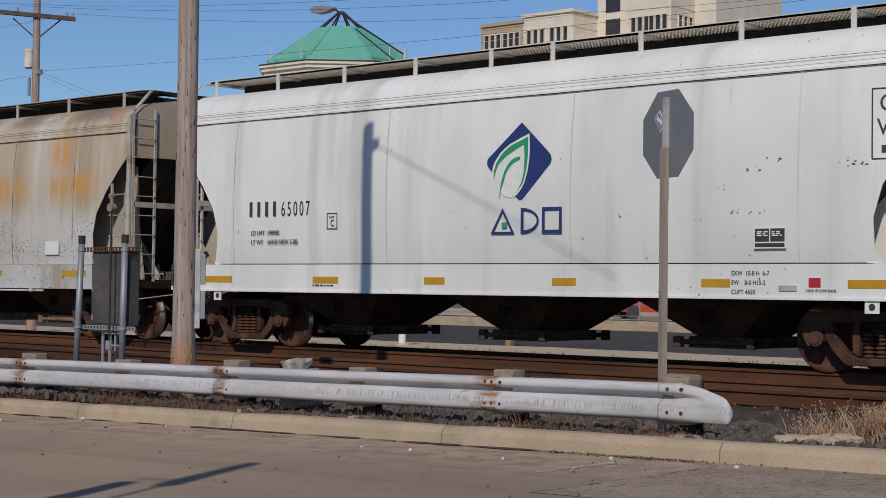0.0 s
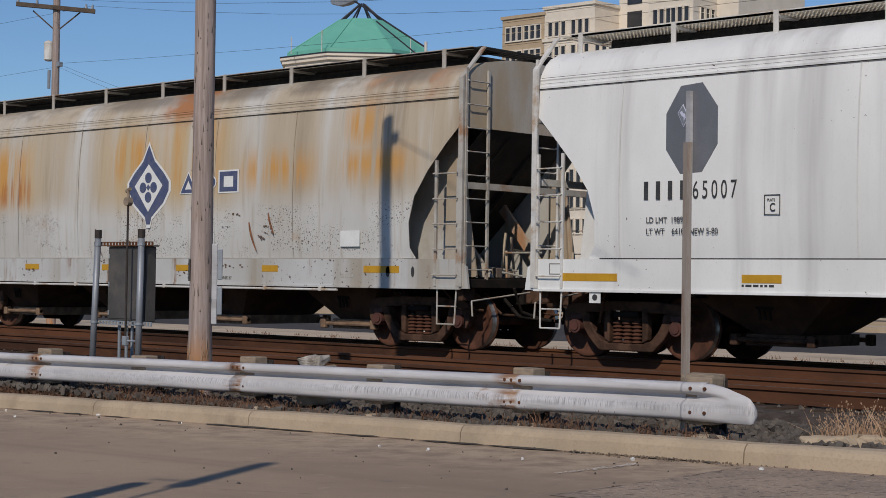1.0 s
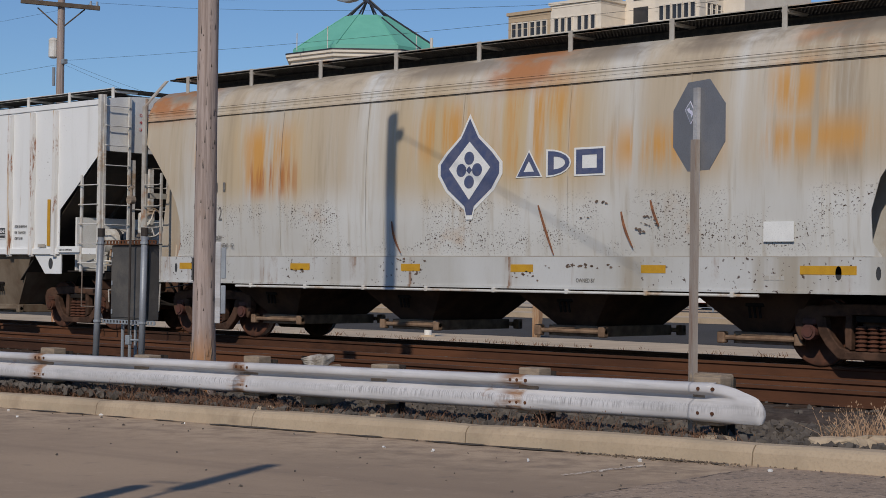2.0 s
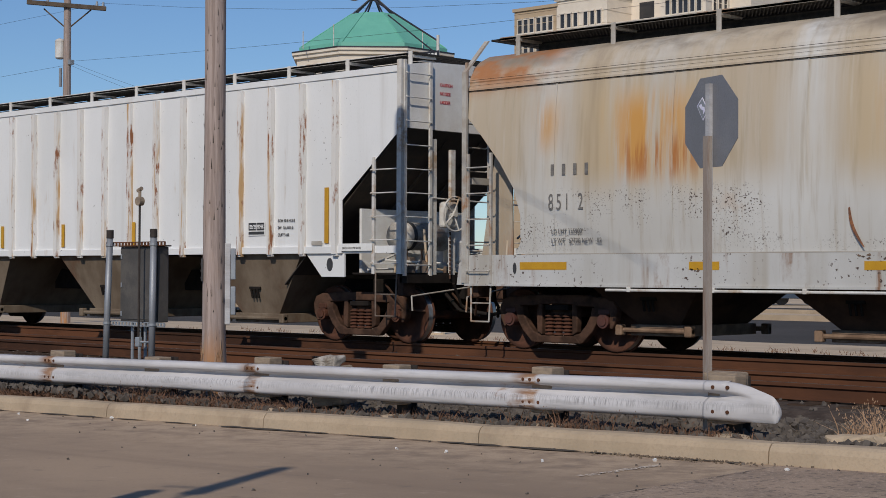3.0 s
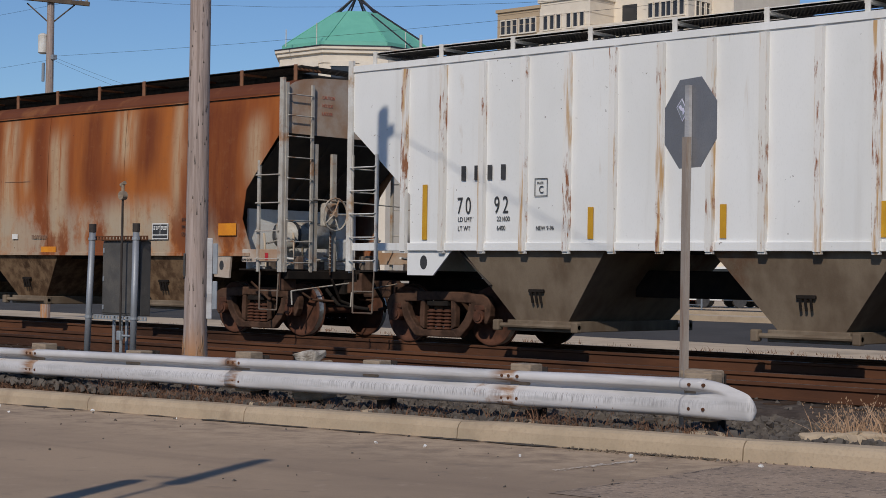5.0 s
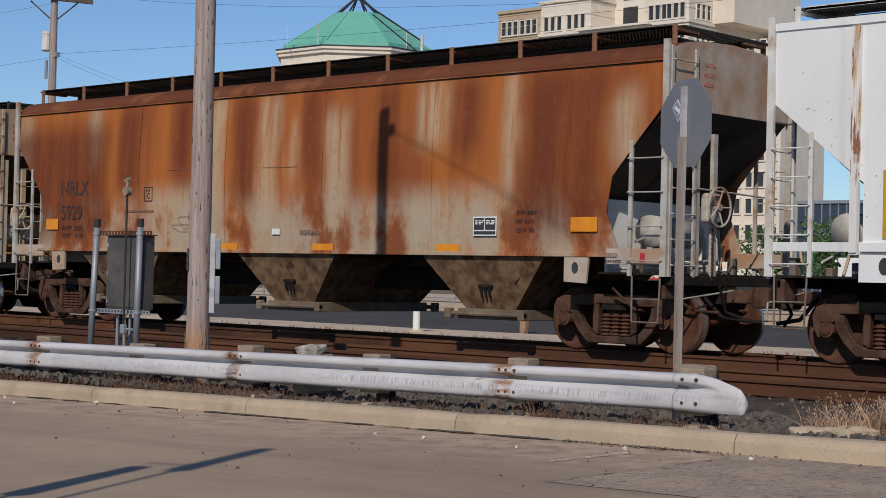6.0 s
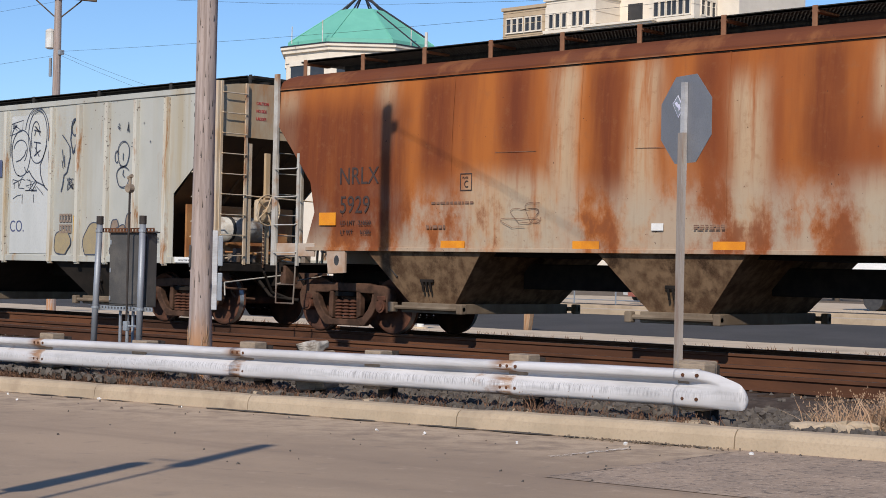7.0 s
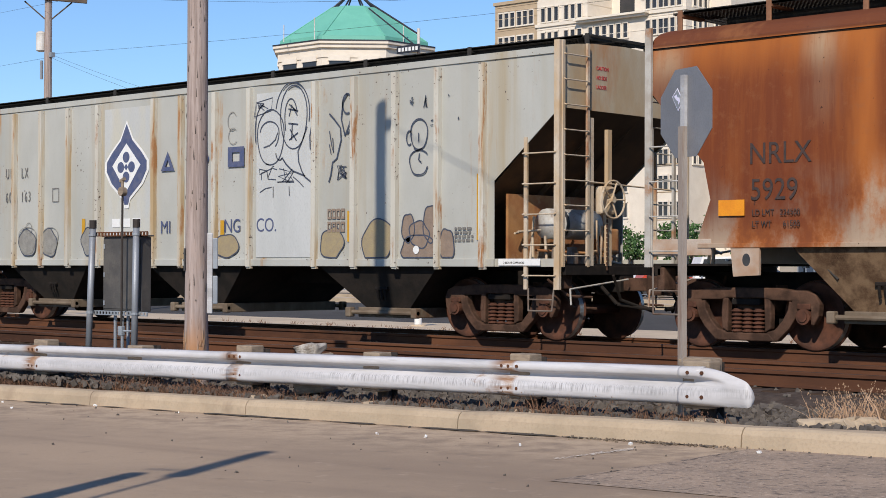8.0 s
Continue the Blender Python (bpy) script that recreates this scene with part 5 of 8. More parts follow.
def ends(car, half, rows, w, ztop, zbot, run, end_mat, slope_mat, brake_mat, sheet=None):
    """End wall above the slope sheet, the slope sheet, platform, centre sill, coupler and brake gear, at both ends."""
    for d in (-1, 1):
        bm = nb()
        pts = [(-w, ztop)] + [(-y, z) for y, z in rows] + [(y, z) for y, z in rows[::-1][1:]] + [(w, ztop)]
        slab(bm, pts, d * half - 0.006, d * half + 0.006, "yz")
        part("end_wall", bm, M["u_wall"] if end_mat == M["u_end"] else end_mat, car)
        bm = nb()
        x0, x1 = d * (half - 0.005), d * (half - run)
        v = [bm.verts.new(p) for p in ((x0, -(sheet or w - 0.015), ztop), (x0, sheet or w - 0.015, ztop), (x1, sheet or w - 0.1, zbot), (x1, -(sheet or w - 0.1), zbot))]
        bm.faces.new(v)
        bmesh.ops.recalc_face_normals(bm, faces=bm.faces)
        ob = part("slope_sheet", bm, slope_mat, car, "sloping end sheet")
        mod = ob.modifiers.new("thick", "SOLIDIFY")
        mod.thickness = 0.015
        for y in (-0.4, 0.4):
            bm = nb()
            x2 = d * (half - run * 0.5)
            v = [(x0 - d * 0.1, ztop - 0.12), (x2, ztop + (zbot - ztop) * 0.5 - 0.02), (x2, ztop + (zbot - ztop) * 0.5 - 0.14)]
            slab(bm, v, y - 0.02, y + 0.02)
            part("slope_brace", bm, slope_mat, car)
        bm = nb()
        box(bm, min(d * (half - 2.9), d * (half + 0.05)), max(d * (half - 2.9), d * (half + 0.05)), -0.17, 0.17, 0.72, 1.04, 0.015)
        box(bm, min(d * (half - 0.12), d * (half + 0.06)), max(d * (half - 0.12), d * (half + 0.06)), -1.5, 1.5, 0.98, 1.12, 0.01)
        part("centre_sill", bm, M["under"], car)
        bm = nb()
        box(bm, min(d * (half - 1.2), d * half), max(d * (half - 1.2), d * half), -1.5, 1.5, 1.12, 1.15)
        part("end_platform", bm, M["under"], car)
        bm = nb()
        box(bm, min(d * half, d * (half + 0.55)), max(d * half, d * (half + 0.55)), -0.09, 0.09, 0.74, 0.94, 0.02)
        box(bm, min(d * (half + 0.5), d * (half + 0.78)), max(d * (half + 0.5), d * (half + 0.78)), -0.16, 0.14, 0.68, 0.98, 0.04)
        part("coupler", bm, M["truck"], car, "knuckle coupler")
        bm = nb()
        rod(bm, (d * (half - 0.1), -0.5, 0.85), (d * (half + 0.2), -0.45, 0.55), 0.03, 8)
        rod(bm, (d * (half + 0.2), -0.45, 0.55), (d * (half + 0.7), -0.2, 0.48), 0.03, 8)
        part("brake_hose", bm, M["under"], car)
        bm = nb()
        rod(bm, (d * (half + 0.1), -1.45, 0.78), (d * (half + 0.25), -0.25, 0.92), 0.014, 6)
        rod(bm, (d * (half + 0.1), -1.45, 0.78), (d * (half + 0.12), -1.45, 0.55), 0.014, 6)
        part("uncoupling_lever", bm, M["grey_steel"], car, "bent steel uncoupling rod")


def hand_brake(car, d, half, mat, y=-0.55, z=2.1):
    """A brake wheel on its housing and stand; d picks the end."""
    x = d * (half - 0.02)
    bm = nb()
    for yy in (y - 0.32, y + 0.12):
        box(bm, min(x, x + d * 0.06), max(x, x + d * 0.06), yy - 0.05, yy + 0.05, 1.1, 3.3 - 0.15 * (yy > y))
    part("brake_mast", bm, mat, car, "upright steel brake mast")
    bm = nb()
    box(bm, min(x, x + d * 0.14), max(x, x + d * 0.14), y - 0.17, y + 0.17, z - 0.22, z + 0.2, 0.04)
    hs = part("brake_housing", bm, mat, car, "rounded brake housing")
    bm = nb()
    cx = x + d * 0.22
    n = 20
    for i in range(n):
        a, b = 2 * math.pi * i / n, 2 * math.pi * (i + 1) / n
        rod(bm, (cx, y + 0.28 * math.cos(a), z + 0.28 * math.sin(a)), (cx, y + 0.28 * math.cos(b), z + 0.28 * math.sin(b)), 0.016, 6)
    for i in range(5):
        a = 2 * math.pi * i / 5
        rod(bm, (cx - d * 0.03, y, z), (cx, y + 0.28 * math.cos(a), z + 0.28 * math.sin(a)), 0.014, 6)
    rod(bm, (cx - d * 0.1, y, z), (cx + d * 0.02, y, z), 0.05, 10)
    part("brake_wheel", bm, mat, hs, "spoked hand brake wheel")
    bm = nb()
    for i in range(12):
        zz = z - 0.22 - 0.07 * i
        rod(bm, (x + d * 0.1, y, zz), (x + d * 0.1, y + 0.01, zz - 0.055), 0.016, 5)
    part("brake_chain", bm, M["truck"], hs, "rusty chain")


def tank_gear(car, d, half, mat):
    """Air reservoir, valve and pipes on the end platform."""
    bm = nb()
    xm = d * (half - 0.75)
    rod(bm, (xm, -0.95, 1.75), (xm, 0.15, 1.75), 0.23, 16)
    part("air_reservoir", bm, M["chrome"], car, "dull silver air reservoir", True)
    bm = nb()
    rod(bm, (xm, -0.75, 1.75), (xm, -0.68, 1.75), 0.242, 16)
    part("tank_strap", bm, M["black"], car, "black strap")
    bm = nb()
    box(bm, xm - 0.15, xm + 0.15, 0.3, 0.7, 1.3, 1.7, 0.04)
    rod(bm, (xm, -1.2, 1.35), (xm + 0.5 * d, -0.2, 1.3), 0.02, 6)
    rod(bm, (xm - 0.3 * d, -1.3, 1.2), (xm - 0.3 * d, 1.0, 1.25), 0.02, 6)
    rod(bm, (xm, -0.3, 1.5), (xm + 0.1, -0.6, 1.16), 0.025, 6)
    part("brake_valve", bm, mat, car, "brake valve and pipes")
    bm = nb()
    v = [(d * (half - 1.25), 1.15), (d * (half - 1.2), 1.15), (d * (half - 1.2), 2.2), (d * (half - 1.25), 2.2)]
    slab(bm, v, -1.3, 1.3)
    part("shear_panel", bm, mat, car, "flat cross panel behind the gear")


def clutter(car, d, half, mat, seed):
    """Brake rods, pipes and brackets on and below the end platform."""
    rng = random.Random(seed)
    for i in range(22):
        x = d * (half - rng.uniform(0.05, 1.1))
        y, z = rng.uniform(-1.45, 0.9), rng.uniform(1.18, 1.7)
        kind = i % 4
        bm = nb()
        if kind == 0:
            rod(bm, (x, y, z), (x + rng.uniform(-0.3, 0.3), y + rng.uniform(0.4, 0.9), z + rng.uniform(-0.2, 0.2)), 0.018, 6)
        elif kind == 1:
            rod(bm, (x, y, 1.13), (x + rng.uniform(-0.1, 0.1), y, z + 0.25), 0.022, 6)
        elif kind == 2:
            box(bm, x - 0.05, x + 0.05, y - 0.07, y + 0.07, 1.14, 1.14 + rng.uniform(0.1, 0.28), 0.012)
        else:
            a = (x, y, rng.uniform(0.8, 1.0))
            b = (x + d * 0.25, y + 0.2, rng.uniform(0.5, 0.7))
            rod(bm, a, b, 0.02, 6)
            rod(bm, b, (b[0] + d * 0.2, b[1] + 0.3, b[2] - 0.02), 0.02, 6)
        part("brake_rigging", bm, (mat, M["tan_steel"], M["grey_cast"], M["truck"])[i % 4], car)
    bm = nb()
    x = d * (half - 0.05)
    box(bm, min(x, x - d * 0.12), max(x, x - d * 0.12), -1.5, -1.2, 0.78, 1.1, 0.02)
    part("step_bracket", bm, M["truck"], car, "cast bracket under the corner")
    bm = nb()
    rod(bm, (d * (half + 0.35), -0.75, 0.98), (d * (half + 0.3), -0.5, 0.62), 0.024, 6)
    rod(bm, (d * (half + 0.3), -0.5, 0.62), (d * (half + 0.62), -0.15, 0.45), 0.024, 6)
    part("air_hose", bm, M["under"], car, "hanging rubber air hose")


def hopper(car, x, zt, zb, ht, hb, wt, wb, mat, gate_mat, label):
    bm = nb()
    t = [bm.verts.new((x + sx * ht, sy * wt, zt)) for sx, sy in ((-1, -1), (1, -1), (1, 1), (-1, 1))]
    b = [bm.verts.new((x + sx * hb, sy * wb, zb)) for sx, sy in ((-1, -1), (1, -1), (1, 1), (-1, 1))]
    for i in range(4):
        bm.faces.new((t[i], t[(i + 1) % 4], b[(i + 1) % 4], b[i]))
    bm.faces.new(b)
    hp = part("hopper", bm, mat, car, label)
    bm = nb()
    box(bm, x - hb - 0.1, x + hb + 0.1, -wb - 0.08, wb + 0.08, zb - 0.16, zb, 0.012)
    for y in (-wb - 0.13, wb + 0.13):
        rod(bm, (x - hb - 0.3, y, zb - 0.08), (x + hb + 0.3, y, zb - 0.08), 0.035, 8)
        box(bm, x + hb + 0.18, x + hb + 0.3, y - 0.06, y + 0.06, zb - 0.16, zb, 0.02)
        box(bm, x - hb - 0.3, x - hb - 0.18, y - 0.06, y + 0.06, zb - 0.16, zb, 0.02)
    part("outlet_gate", bm, gate_mat, hp, "sliding outlet gate with its shaft")
    bm = nb()
    zc = zb + (zt - zb) * 0.36
    yc = -(wb + (wt - wb) * 0.36)
    for k in range(3):
        rod(bm, (x - 0.08 + 0.08 * k, yc - 0.06, zc + 0.03), (x - 0.08 + 0.08 * k, yc - 0.02, zc - 0.12), 0.02, 6)
    box(bm, x - 0.14, x + 0.14, yc - 0.06, yc + 0.02, zc + 0.03, zc + 0.08, 0.01)
    part("vibrator_bracket", bm, M["under"], hp, "dark bracket")


def step_stirrup(car, x, y, zt, zb, w, mat):
    bm = nb()
    rod(bm, (x - w, y, zt), (x - w + 0.02, y - 0.02, zb), 0.014, 6)
    rod(bm, (x + w, y, zt), (x + w - 0.02, y - 0.02, zb), 0.014, 6)
    rod(bm, (x - w + 0.02, y - 0.02, zb), (x + w - 0.02, y - 0.02, zb), 0.014, 6)
    rod(bm, (x - w, y, (zt + zb) / 2), (x + w, y, (zt + zb) / 2), 0.012, 6)
    part("sill_step", bm, mat, car, "bent steel sill step")


def plate(car, name, x0, x1, z0, z1, y, mat, label=""):
    bm = nb()
    box(bm, x0, x1, y - 0.004, y, z0, z1)
    return part(name, bm, mat, car, label)


def shapes(name, polys, y, mat, parent, label="", th=0.003):
    bm = nb()
    for p in polys:
        slab(bm, p, y - th, y)
    return part(name, bm, mat, parent, label)


def start_car(q, half, tc, label, red=False):
    car = thing("hopper_car", pose(q, TRACK_Y, RAIL_Z), label, "freight car", "freight cars of the train")
    CARS.append((car, q))
    trucks.setdefault(red, None)
    for d in (-1, 1):
        if trucks[red] is None:
            t = build_truck("four-wheeled freight truck of grimy brown cast steel", red)
            trucks[red] = t
            t.parent = car
            t.matrix_basis = pose(d * tc, 0, 0)
        else:
            t = copy_thing(trucks[red], pose(d * tc, 0, 0))
            t.parent = car
        for c in t.children:
            if c.name.startswith("wheelset"):
                SPIN.append((c, c.location.x))
    return car


trucks = {}


def stretch_posts(half, n, off=0.35):
    return [-half + off + (2 * half - 2 * off) * i / (n - 1) for i in range(n)]


# -- round-sided cars (two) --
ROUND = [(1.43, 1.565), (1.6, 1.59), (2.0, 1.61), (2.4, 1.62), (2.8, 1.615), (3.2, 1.6), (3.5, 1.58), (3.9, 1.535)]
ROUND_TOP = [(3.9, 1.55), (3.94, 1.55), (3.96, 1.525), (4.03, 1.51), (4.05, 1.52), (4.07, 1.505), (4.12, 1.49), (4.18, 1.455)]
ROUND_ROOF = [(1.455, 4.18), (1.41, 4.27), (1.29, 4.375), (1.06, 4.485), (0.6, 4.56), (0.0, 4.6)]
ROUND_IN = [(1.40, 0.92), (1.48, 1.08), (1.8, 1.12), (2.1, 1.10), (2.4, 0.98), (2.65, 0.82), (2.85, 0.66), (3.2, 0.33), (3.5, 0.03), (3.6, 0.0)]


def round_car(q, half, tc, paint, sill_paint, end_mat, steel, bays, label, posts, walk_post):
    car = start_car(q, half, tc, label, True)
    grey = paint == M["a_paint"]
    for s in (-1, 1):
        side_sheet(ROUND, half, ROUND_IN, s, paint, car, "side_sheet", 0.012)
        side_sheet(ROUND_TOP, half, [(0, 0), (9, 0)], s, paint, car, "top_rail")
        bm = nb()
        pts = [(-half - 0.17, 0.97), (-half - 0.12, 1.3), (-half + 0.05, 1.42), (half - 0.05, 1.42), (half + 0.12, 1.3), (half + 0.17, 0.97)]
        slab(bm, pts, s * 1.59 - 0.02, s * 1.59 + 0.02)
        box(bm, -half, half, s * 1.61 - 0.02, s * 1.61 + 0.025, 0.955, 0.99)
        sill = part("side_sill", bm, sill_paint, car, "deep flat side sill")
        bm = nb()
        box(bm, -half + 1.2, half - 1.2, s * 1.6 - 0.012, s * 1.6 + 0.012, 1.422, 1.436)
        part("sill_seam", bm, M["a_seam"] if grey else M["under"], sill)
        for x in [-half + 1.75 + (2 * half - 3.5) * i / 6 for i in range(7)] if grey else (-5.84, -2.15, 1.54, 5.23):
            bm = nb()
            for (za, wa), (zb, wb) in zip(ROUND, ROUND[1:]):
                v = [(x - 0.012, s * (wa + 0.018), za), (x + 0.012, s * (wa + 0.018), za), (x + 0.012, s * (wb + 0.018), zb), (x - 0.012, s * (wb + 0.018), zb)]
                bm.faces.new([bm.verts.new(p) for p in v])
            bmesh.ops.remove_doubles(bm, verts=bm.verts, dist=0.0005)
            part("weld_seam", bm, paint if grey else M["w_seam"], car, "faint upright weld seam")
        bm = nb()
        box(bm, -half + 0.02, half - 0.02, s * 1.552 - 0.006, s * 1.552 + 0.006, 3.902, 3.915)
        box(bm, -half + 0.02, half - 0.02, s * 1.519 - 0.006, s * 1.519 + 0.006, 3.986, 3.991)
        box(bm, -half + 0.02, half - 0.02, s * 1.504 - 0.006, s * 1.504 + 0.006, 4.073, 4.08)
        part("rail_gap", bm, M["under"], car, "thin dark gap")
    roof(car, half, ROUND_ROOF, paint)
    ends(car, half, ROUND_ROOF + [], 1.5, 3.45, 0.9, 2.7, end_mat, M["slope_shade"], steel, 1.09 if grey else None)
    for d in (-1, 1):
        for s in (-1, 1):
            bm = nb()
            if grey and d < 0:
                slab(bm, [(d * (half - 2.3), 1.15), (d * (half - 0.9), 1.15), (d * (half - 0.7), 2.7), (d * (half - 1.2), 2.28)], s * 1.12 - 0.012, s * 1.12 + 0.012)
                # this panel takes the shade-dark slope colour, not the car's grey
                part("web_panel", bm, M["slope_shade"], car, "upright web panel under the slope, coloured as if in shade")
            elif grey:
                slab(bm, [(d * (half - 2.75), 1.15), (d * (half - 0.5), 1.15), (d * (half - 0.5), 3.44), (d * (half - 1.6), 3.44), (d * (half - 2.75), 2.2)], s * 1.11 - 0.012, s * 1.11 + 0.012)
                part("web_panel", bm, M["a_web"], car, "flat grey web panel under the slope")
                bm = nb()
                slab(bm, [(d * (half - 0.5), 1.12), (d * (half - 0.12), 1.12), (d * (half - 0.3), 3.3), (d * (half - 0.5), 3.3)], s * 1.2 - 0.02, s * 1.2 + 0.02)
                part("corner_web", bm, M["web"], car, "rust-streaked pale corner web")
            else:
                slab(bm, [(d * (half - 2.3), 1.15), (d * (half - 0.45), 1.15), (d * (half - 0.62), 2.7), (d * (half - 1.2), 2.28)], s * 1.12 - 0.012, s * 1.12 + 0.012)
                part("web_panel", bm, end_mat, car, "upright web panel under the slope")
        clutter(car, d, half, steel, int(half * 10) + d)
    roof_walk(car, half, 4.45, 1.2, posts, M["grating"] if grey else M["pale_grating"], walk_post, 4.74, 1.1)
    if grey:
        bm = nb()
        rod(bm, (-half + 2.7, -1.625, 0.915), (half - 2.7, -1.625, 0.915), 0.02, 8)
        for k in range(8):
            x = -half + 3.1 + (2 * half - 6.2) * k / 7
            box(bm, x - 0.03, x + 0.03, -1.65, -1.57, 0.89, 0.96, 0.008)
        part("train_line_pipe", bm, M["white_steel"], car, "long pale air pipe under the sill")
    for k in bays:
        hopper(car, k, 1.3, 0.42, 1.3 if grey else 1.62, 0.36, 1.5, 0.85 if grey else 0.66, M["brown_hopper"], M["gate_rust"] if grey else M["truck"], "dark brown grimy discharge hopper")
    for d in (-1, 1):
        for s in (-1, 1):
            ladder(car, d * (half - 0.06), d * (half + 0.0) + d * 0.0 - d * 0.52, s * 1.62, 1.0, 2.95, 5, steel, "side_ladder", 0.045)
            bm = nb()
            box(bm, d * half - 0.045, d * half + 0.045, s * 1.62 - 0.02, s * 1.62 + 0.02, 1.0, 4.2)
            slab(bm, [(s * 1.6, 4.2), (s * 1.64, 4.2), (s * 1.14, 4.72), (s * 1.1, 4.72)], d * half - 0.04, d * half + 0.04, "yz")
            part("corner_post", bm, steel, car, "tall flat corner post")
            step_stirrup(car, d * (half - 0.3), s * 1.58, 0.97, 0.42, 0.2, steel)
        ladder(car, -1.56, -1.05, d * (half + 0.03), 1.1, 4.35, 9, steel, "end_ladder", 0.045, along="y")
        bm = nb()
        box(bm, d * half - 0.05, d * half + 0.05, -1.5, 1.5, 2.5, 2.6)
        part("cross_bar", bm, steel, car)
        for s in (-1, 1):
            bm = nb()
            slab(bm, [(d * (half - 0.05), 1.1), (d * (half - 0.28), 1.1), (d * (half - 1.5), 2.55), (d * (half - 1.3), 2.55)], s * 0.75 - 0.03, s * 0.75 + 0.03)
            part("diagonal_brace", bm, end_mat, car, "slanting end brace")
        if grey:
            for s in (-1, 1):
                bm = nb()
                slab(bm, [(d * (half - 0.66), 1.14), (d * (half + 0.02), 1.14), (d * (half - 0.3), 3.0), (d * (half - 0.62), 3.0)], s * 1.24 - 0.015, s * 1.24 + 0.015)
                part("end_gusset", bm, M["web"], car, "tapered gusset plate with rust runs")
            shapes("sill_slot", [circle(d * (half - 1.0), 1.22, 0.035, 12, 0.085)], -1.614, M["black"], car)
            continue
        plate(car, "jacking_pad", d * (half - 1.12) - 0.1, d * (half - 1.12) + 0.1, 0.8, 0.98, -1.6, sill_paint, "small pierced jacking lug")
        shapes("lug_hole", [[(d * (half - 1.12) + 0.045 * math.cos(a), 0.88 + 0.045 * math.sin(a)) for a in (2 * math.pi * i / 12 for i in range(12))]], -1.606, M["black"], car)
    return car


def diamond(cx, cz, w, h, top=0.0):
    return [(cx, cz + h), (cx + w, cz + top), (cx, cz - h), (cx - w, cz + top)]


def circle(cx, cz, r, n=14, ry=None):
    return [(cx + r * math.cos(2 * math.pi * i / n), cz + (ry or r) * math.sin(2 * math.pi * i / n)) for i in range(n)]


YS = -1.632


def old_logo(car, cx, cz, s, navy):
    """Two-tone diamond emblem: dark diamond with a stem, pale clover in it."""
    o = [(0, 0.76), (0.18, 0.45), (0.46, 0.22), (0.62, 0.05), (0.62, -0.12), (0.46, -0.35), (0.1, -0.62), (0.06, -0.76), (-0.06, -0.76), (-0.1, -0.62), (-0.46, -0.35), (-0.62, -0.12), (-0.62, 0.05), (-0.46, 0.22), (-0.18, 0.45)]
    lg = shapes("emblem", [[(cx + s * x * 1.06, cz + s * z * 1.05) for x, z in o]], YS, M["cleanwhite"], car, "dark blue and white diamond emblem")
    shapes("emblem_field", [[(cx + s * x * 0.96, cz + s * z * 0.96) for x, z in o]], YS - 0.005, navy, lg)
    shapes("emblem_diamond", [[(cx + s * x, cz + s * z) for x, z in ((0, 0.38), (0.42, -0.02), (0, -0.5), (-0.42, -0.02))]], YS - 0.009, M["cleanwhite"], lg)
    shapes("emblem_clover", [circle(cx + s * 0.16 * a, cz + s * (-0.05 + 0.18 * b), s * 0.1) for a, b in ((1, 0), (-1, 0), (0, 1), (0, -1))] + [diamond(cx, cz - s * 0.05, s * 0.06, s * 0.06)], YS - 0.013, navy, lg)
    return lg


def brand_bars(car, x0, x1, z0, z1, n, mat, edge=None, y=YS, name="brand_bar", gap=0.12):
    """Brand lettering kept as plain bars."""
    w = (x1 - x0) / n
    ob = None
    for i in range(n):
        a, b = x0 + i * w + gap * w, x0 + (i + 1) * w - gap * w
        if edge:
            bm = nb()
            box(bm, a - 0.03, b + 0.03, y - 0.003, y, z0 - 0.03, z1 + 0.03)
            ob = part(name, bm, edge, car, "plain lettering-sized bar")
        bm = nb()
        box(bm, a, b, y - 0.008, y - 0.004, z0, z1)
        part("bar", bm, mat, ob or car)


def outline(name, poly, w, y, mat, parent, label=""):
    """A plain closed outline of even width."""
    bm = nb()
    k = len(poly)
    cxm, czm = sum(p[0] for p in poly) / k, sum(p[1] for p in poly) / k
    far = max(math.hypot(p[0] - cxm, p[1] - czm) for p in poly)
    f = 1 - w / far * 1.5
    ins = [(cxm + (px - cxm) * f, czm + (pz - czm) * f) for px, pz in poly]
    rings = [[bm.verts.new((px, yy, pz)) for px, pz in q] for q, yy in ((poly, y), (poly, y - 0.004), (ins, y - 0.004), (ins, y))]
    for a, b in zip(rings, rings[1:]):
        for i in range(k):
            bm.faces.new((a[i], a[(i + 1) % k], b[(i + 1) % k], b[i]))
    return part(name, bm, mat, parent, label)


def brand_shapes(car, spans, z0, z1, w, mat, back=None):
    """Brand lettering kept as plain outlined shapes: a triangle, a half-round and a block."""
    for i, (a, b) in enumerate(spans):
        mid, h = (a + b) / 2, z1 - z0
        if i % 3 == 0:
            poly = [(a, z0), (b, z0), (mid, z1)]
        elif i % 3 == 1:
            poly = [(a, z0)] + [(a + (b - a) * math.cos(t), z0 + h / 2 + h / 2 * math.sin(t)) for t in (-math.pi / 2 + math.pi * j / 10 for j in range(1, 10))] + [(a, z1)]
        else:
            poly = [(a, z0), (b, z0), (b, z1), (a, z1)]
        up = car
        if back:
            k = len(poly)
            cxm, czm = sum(p[0] for p in poly) / k, sum(p[1] for p in poly) / k
            up = shapes("brand_backing", [[(cxm + (px - cxm) * 1.16, czm + (pz - czm) * 1.16) for px, pz in poly]], YS, back, car, "white backing shape")
        outline("brand_shape", poly, w, YS - 0.004, mat, up, "plain painted shape")


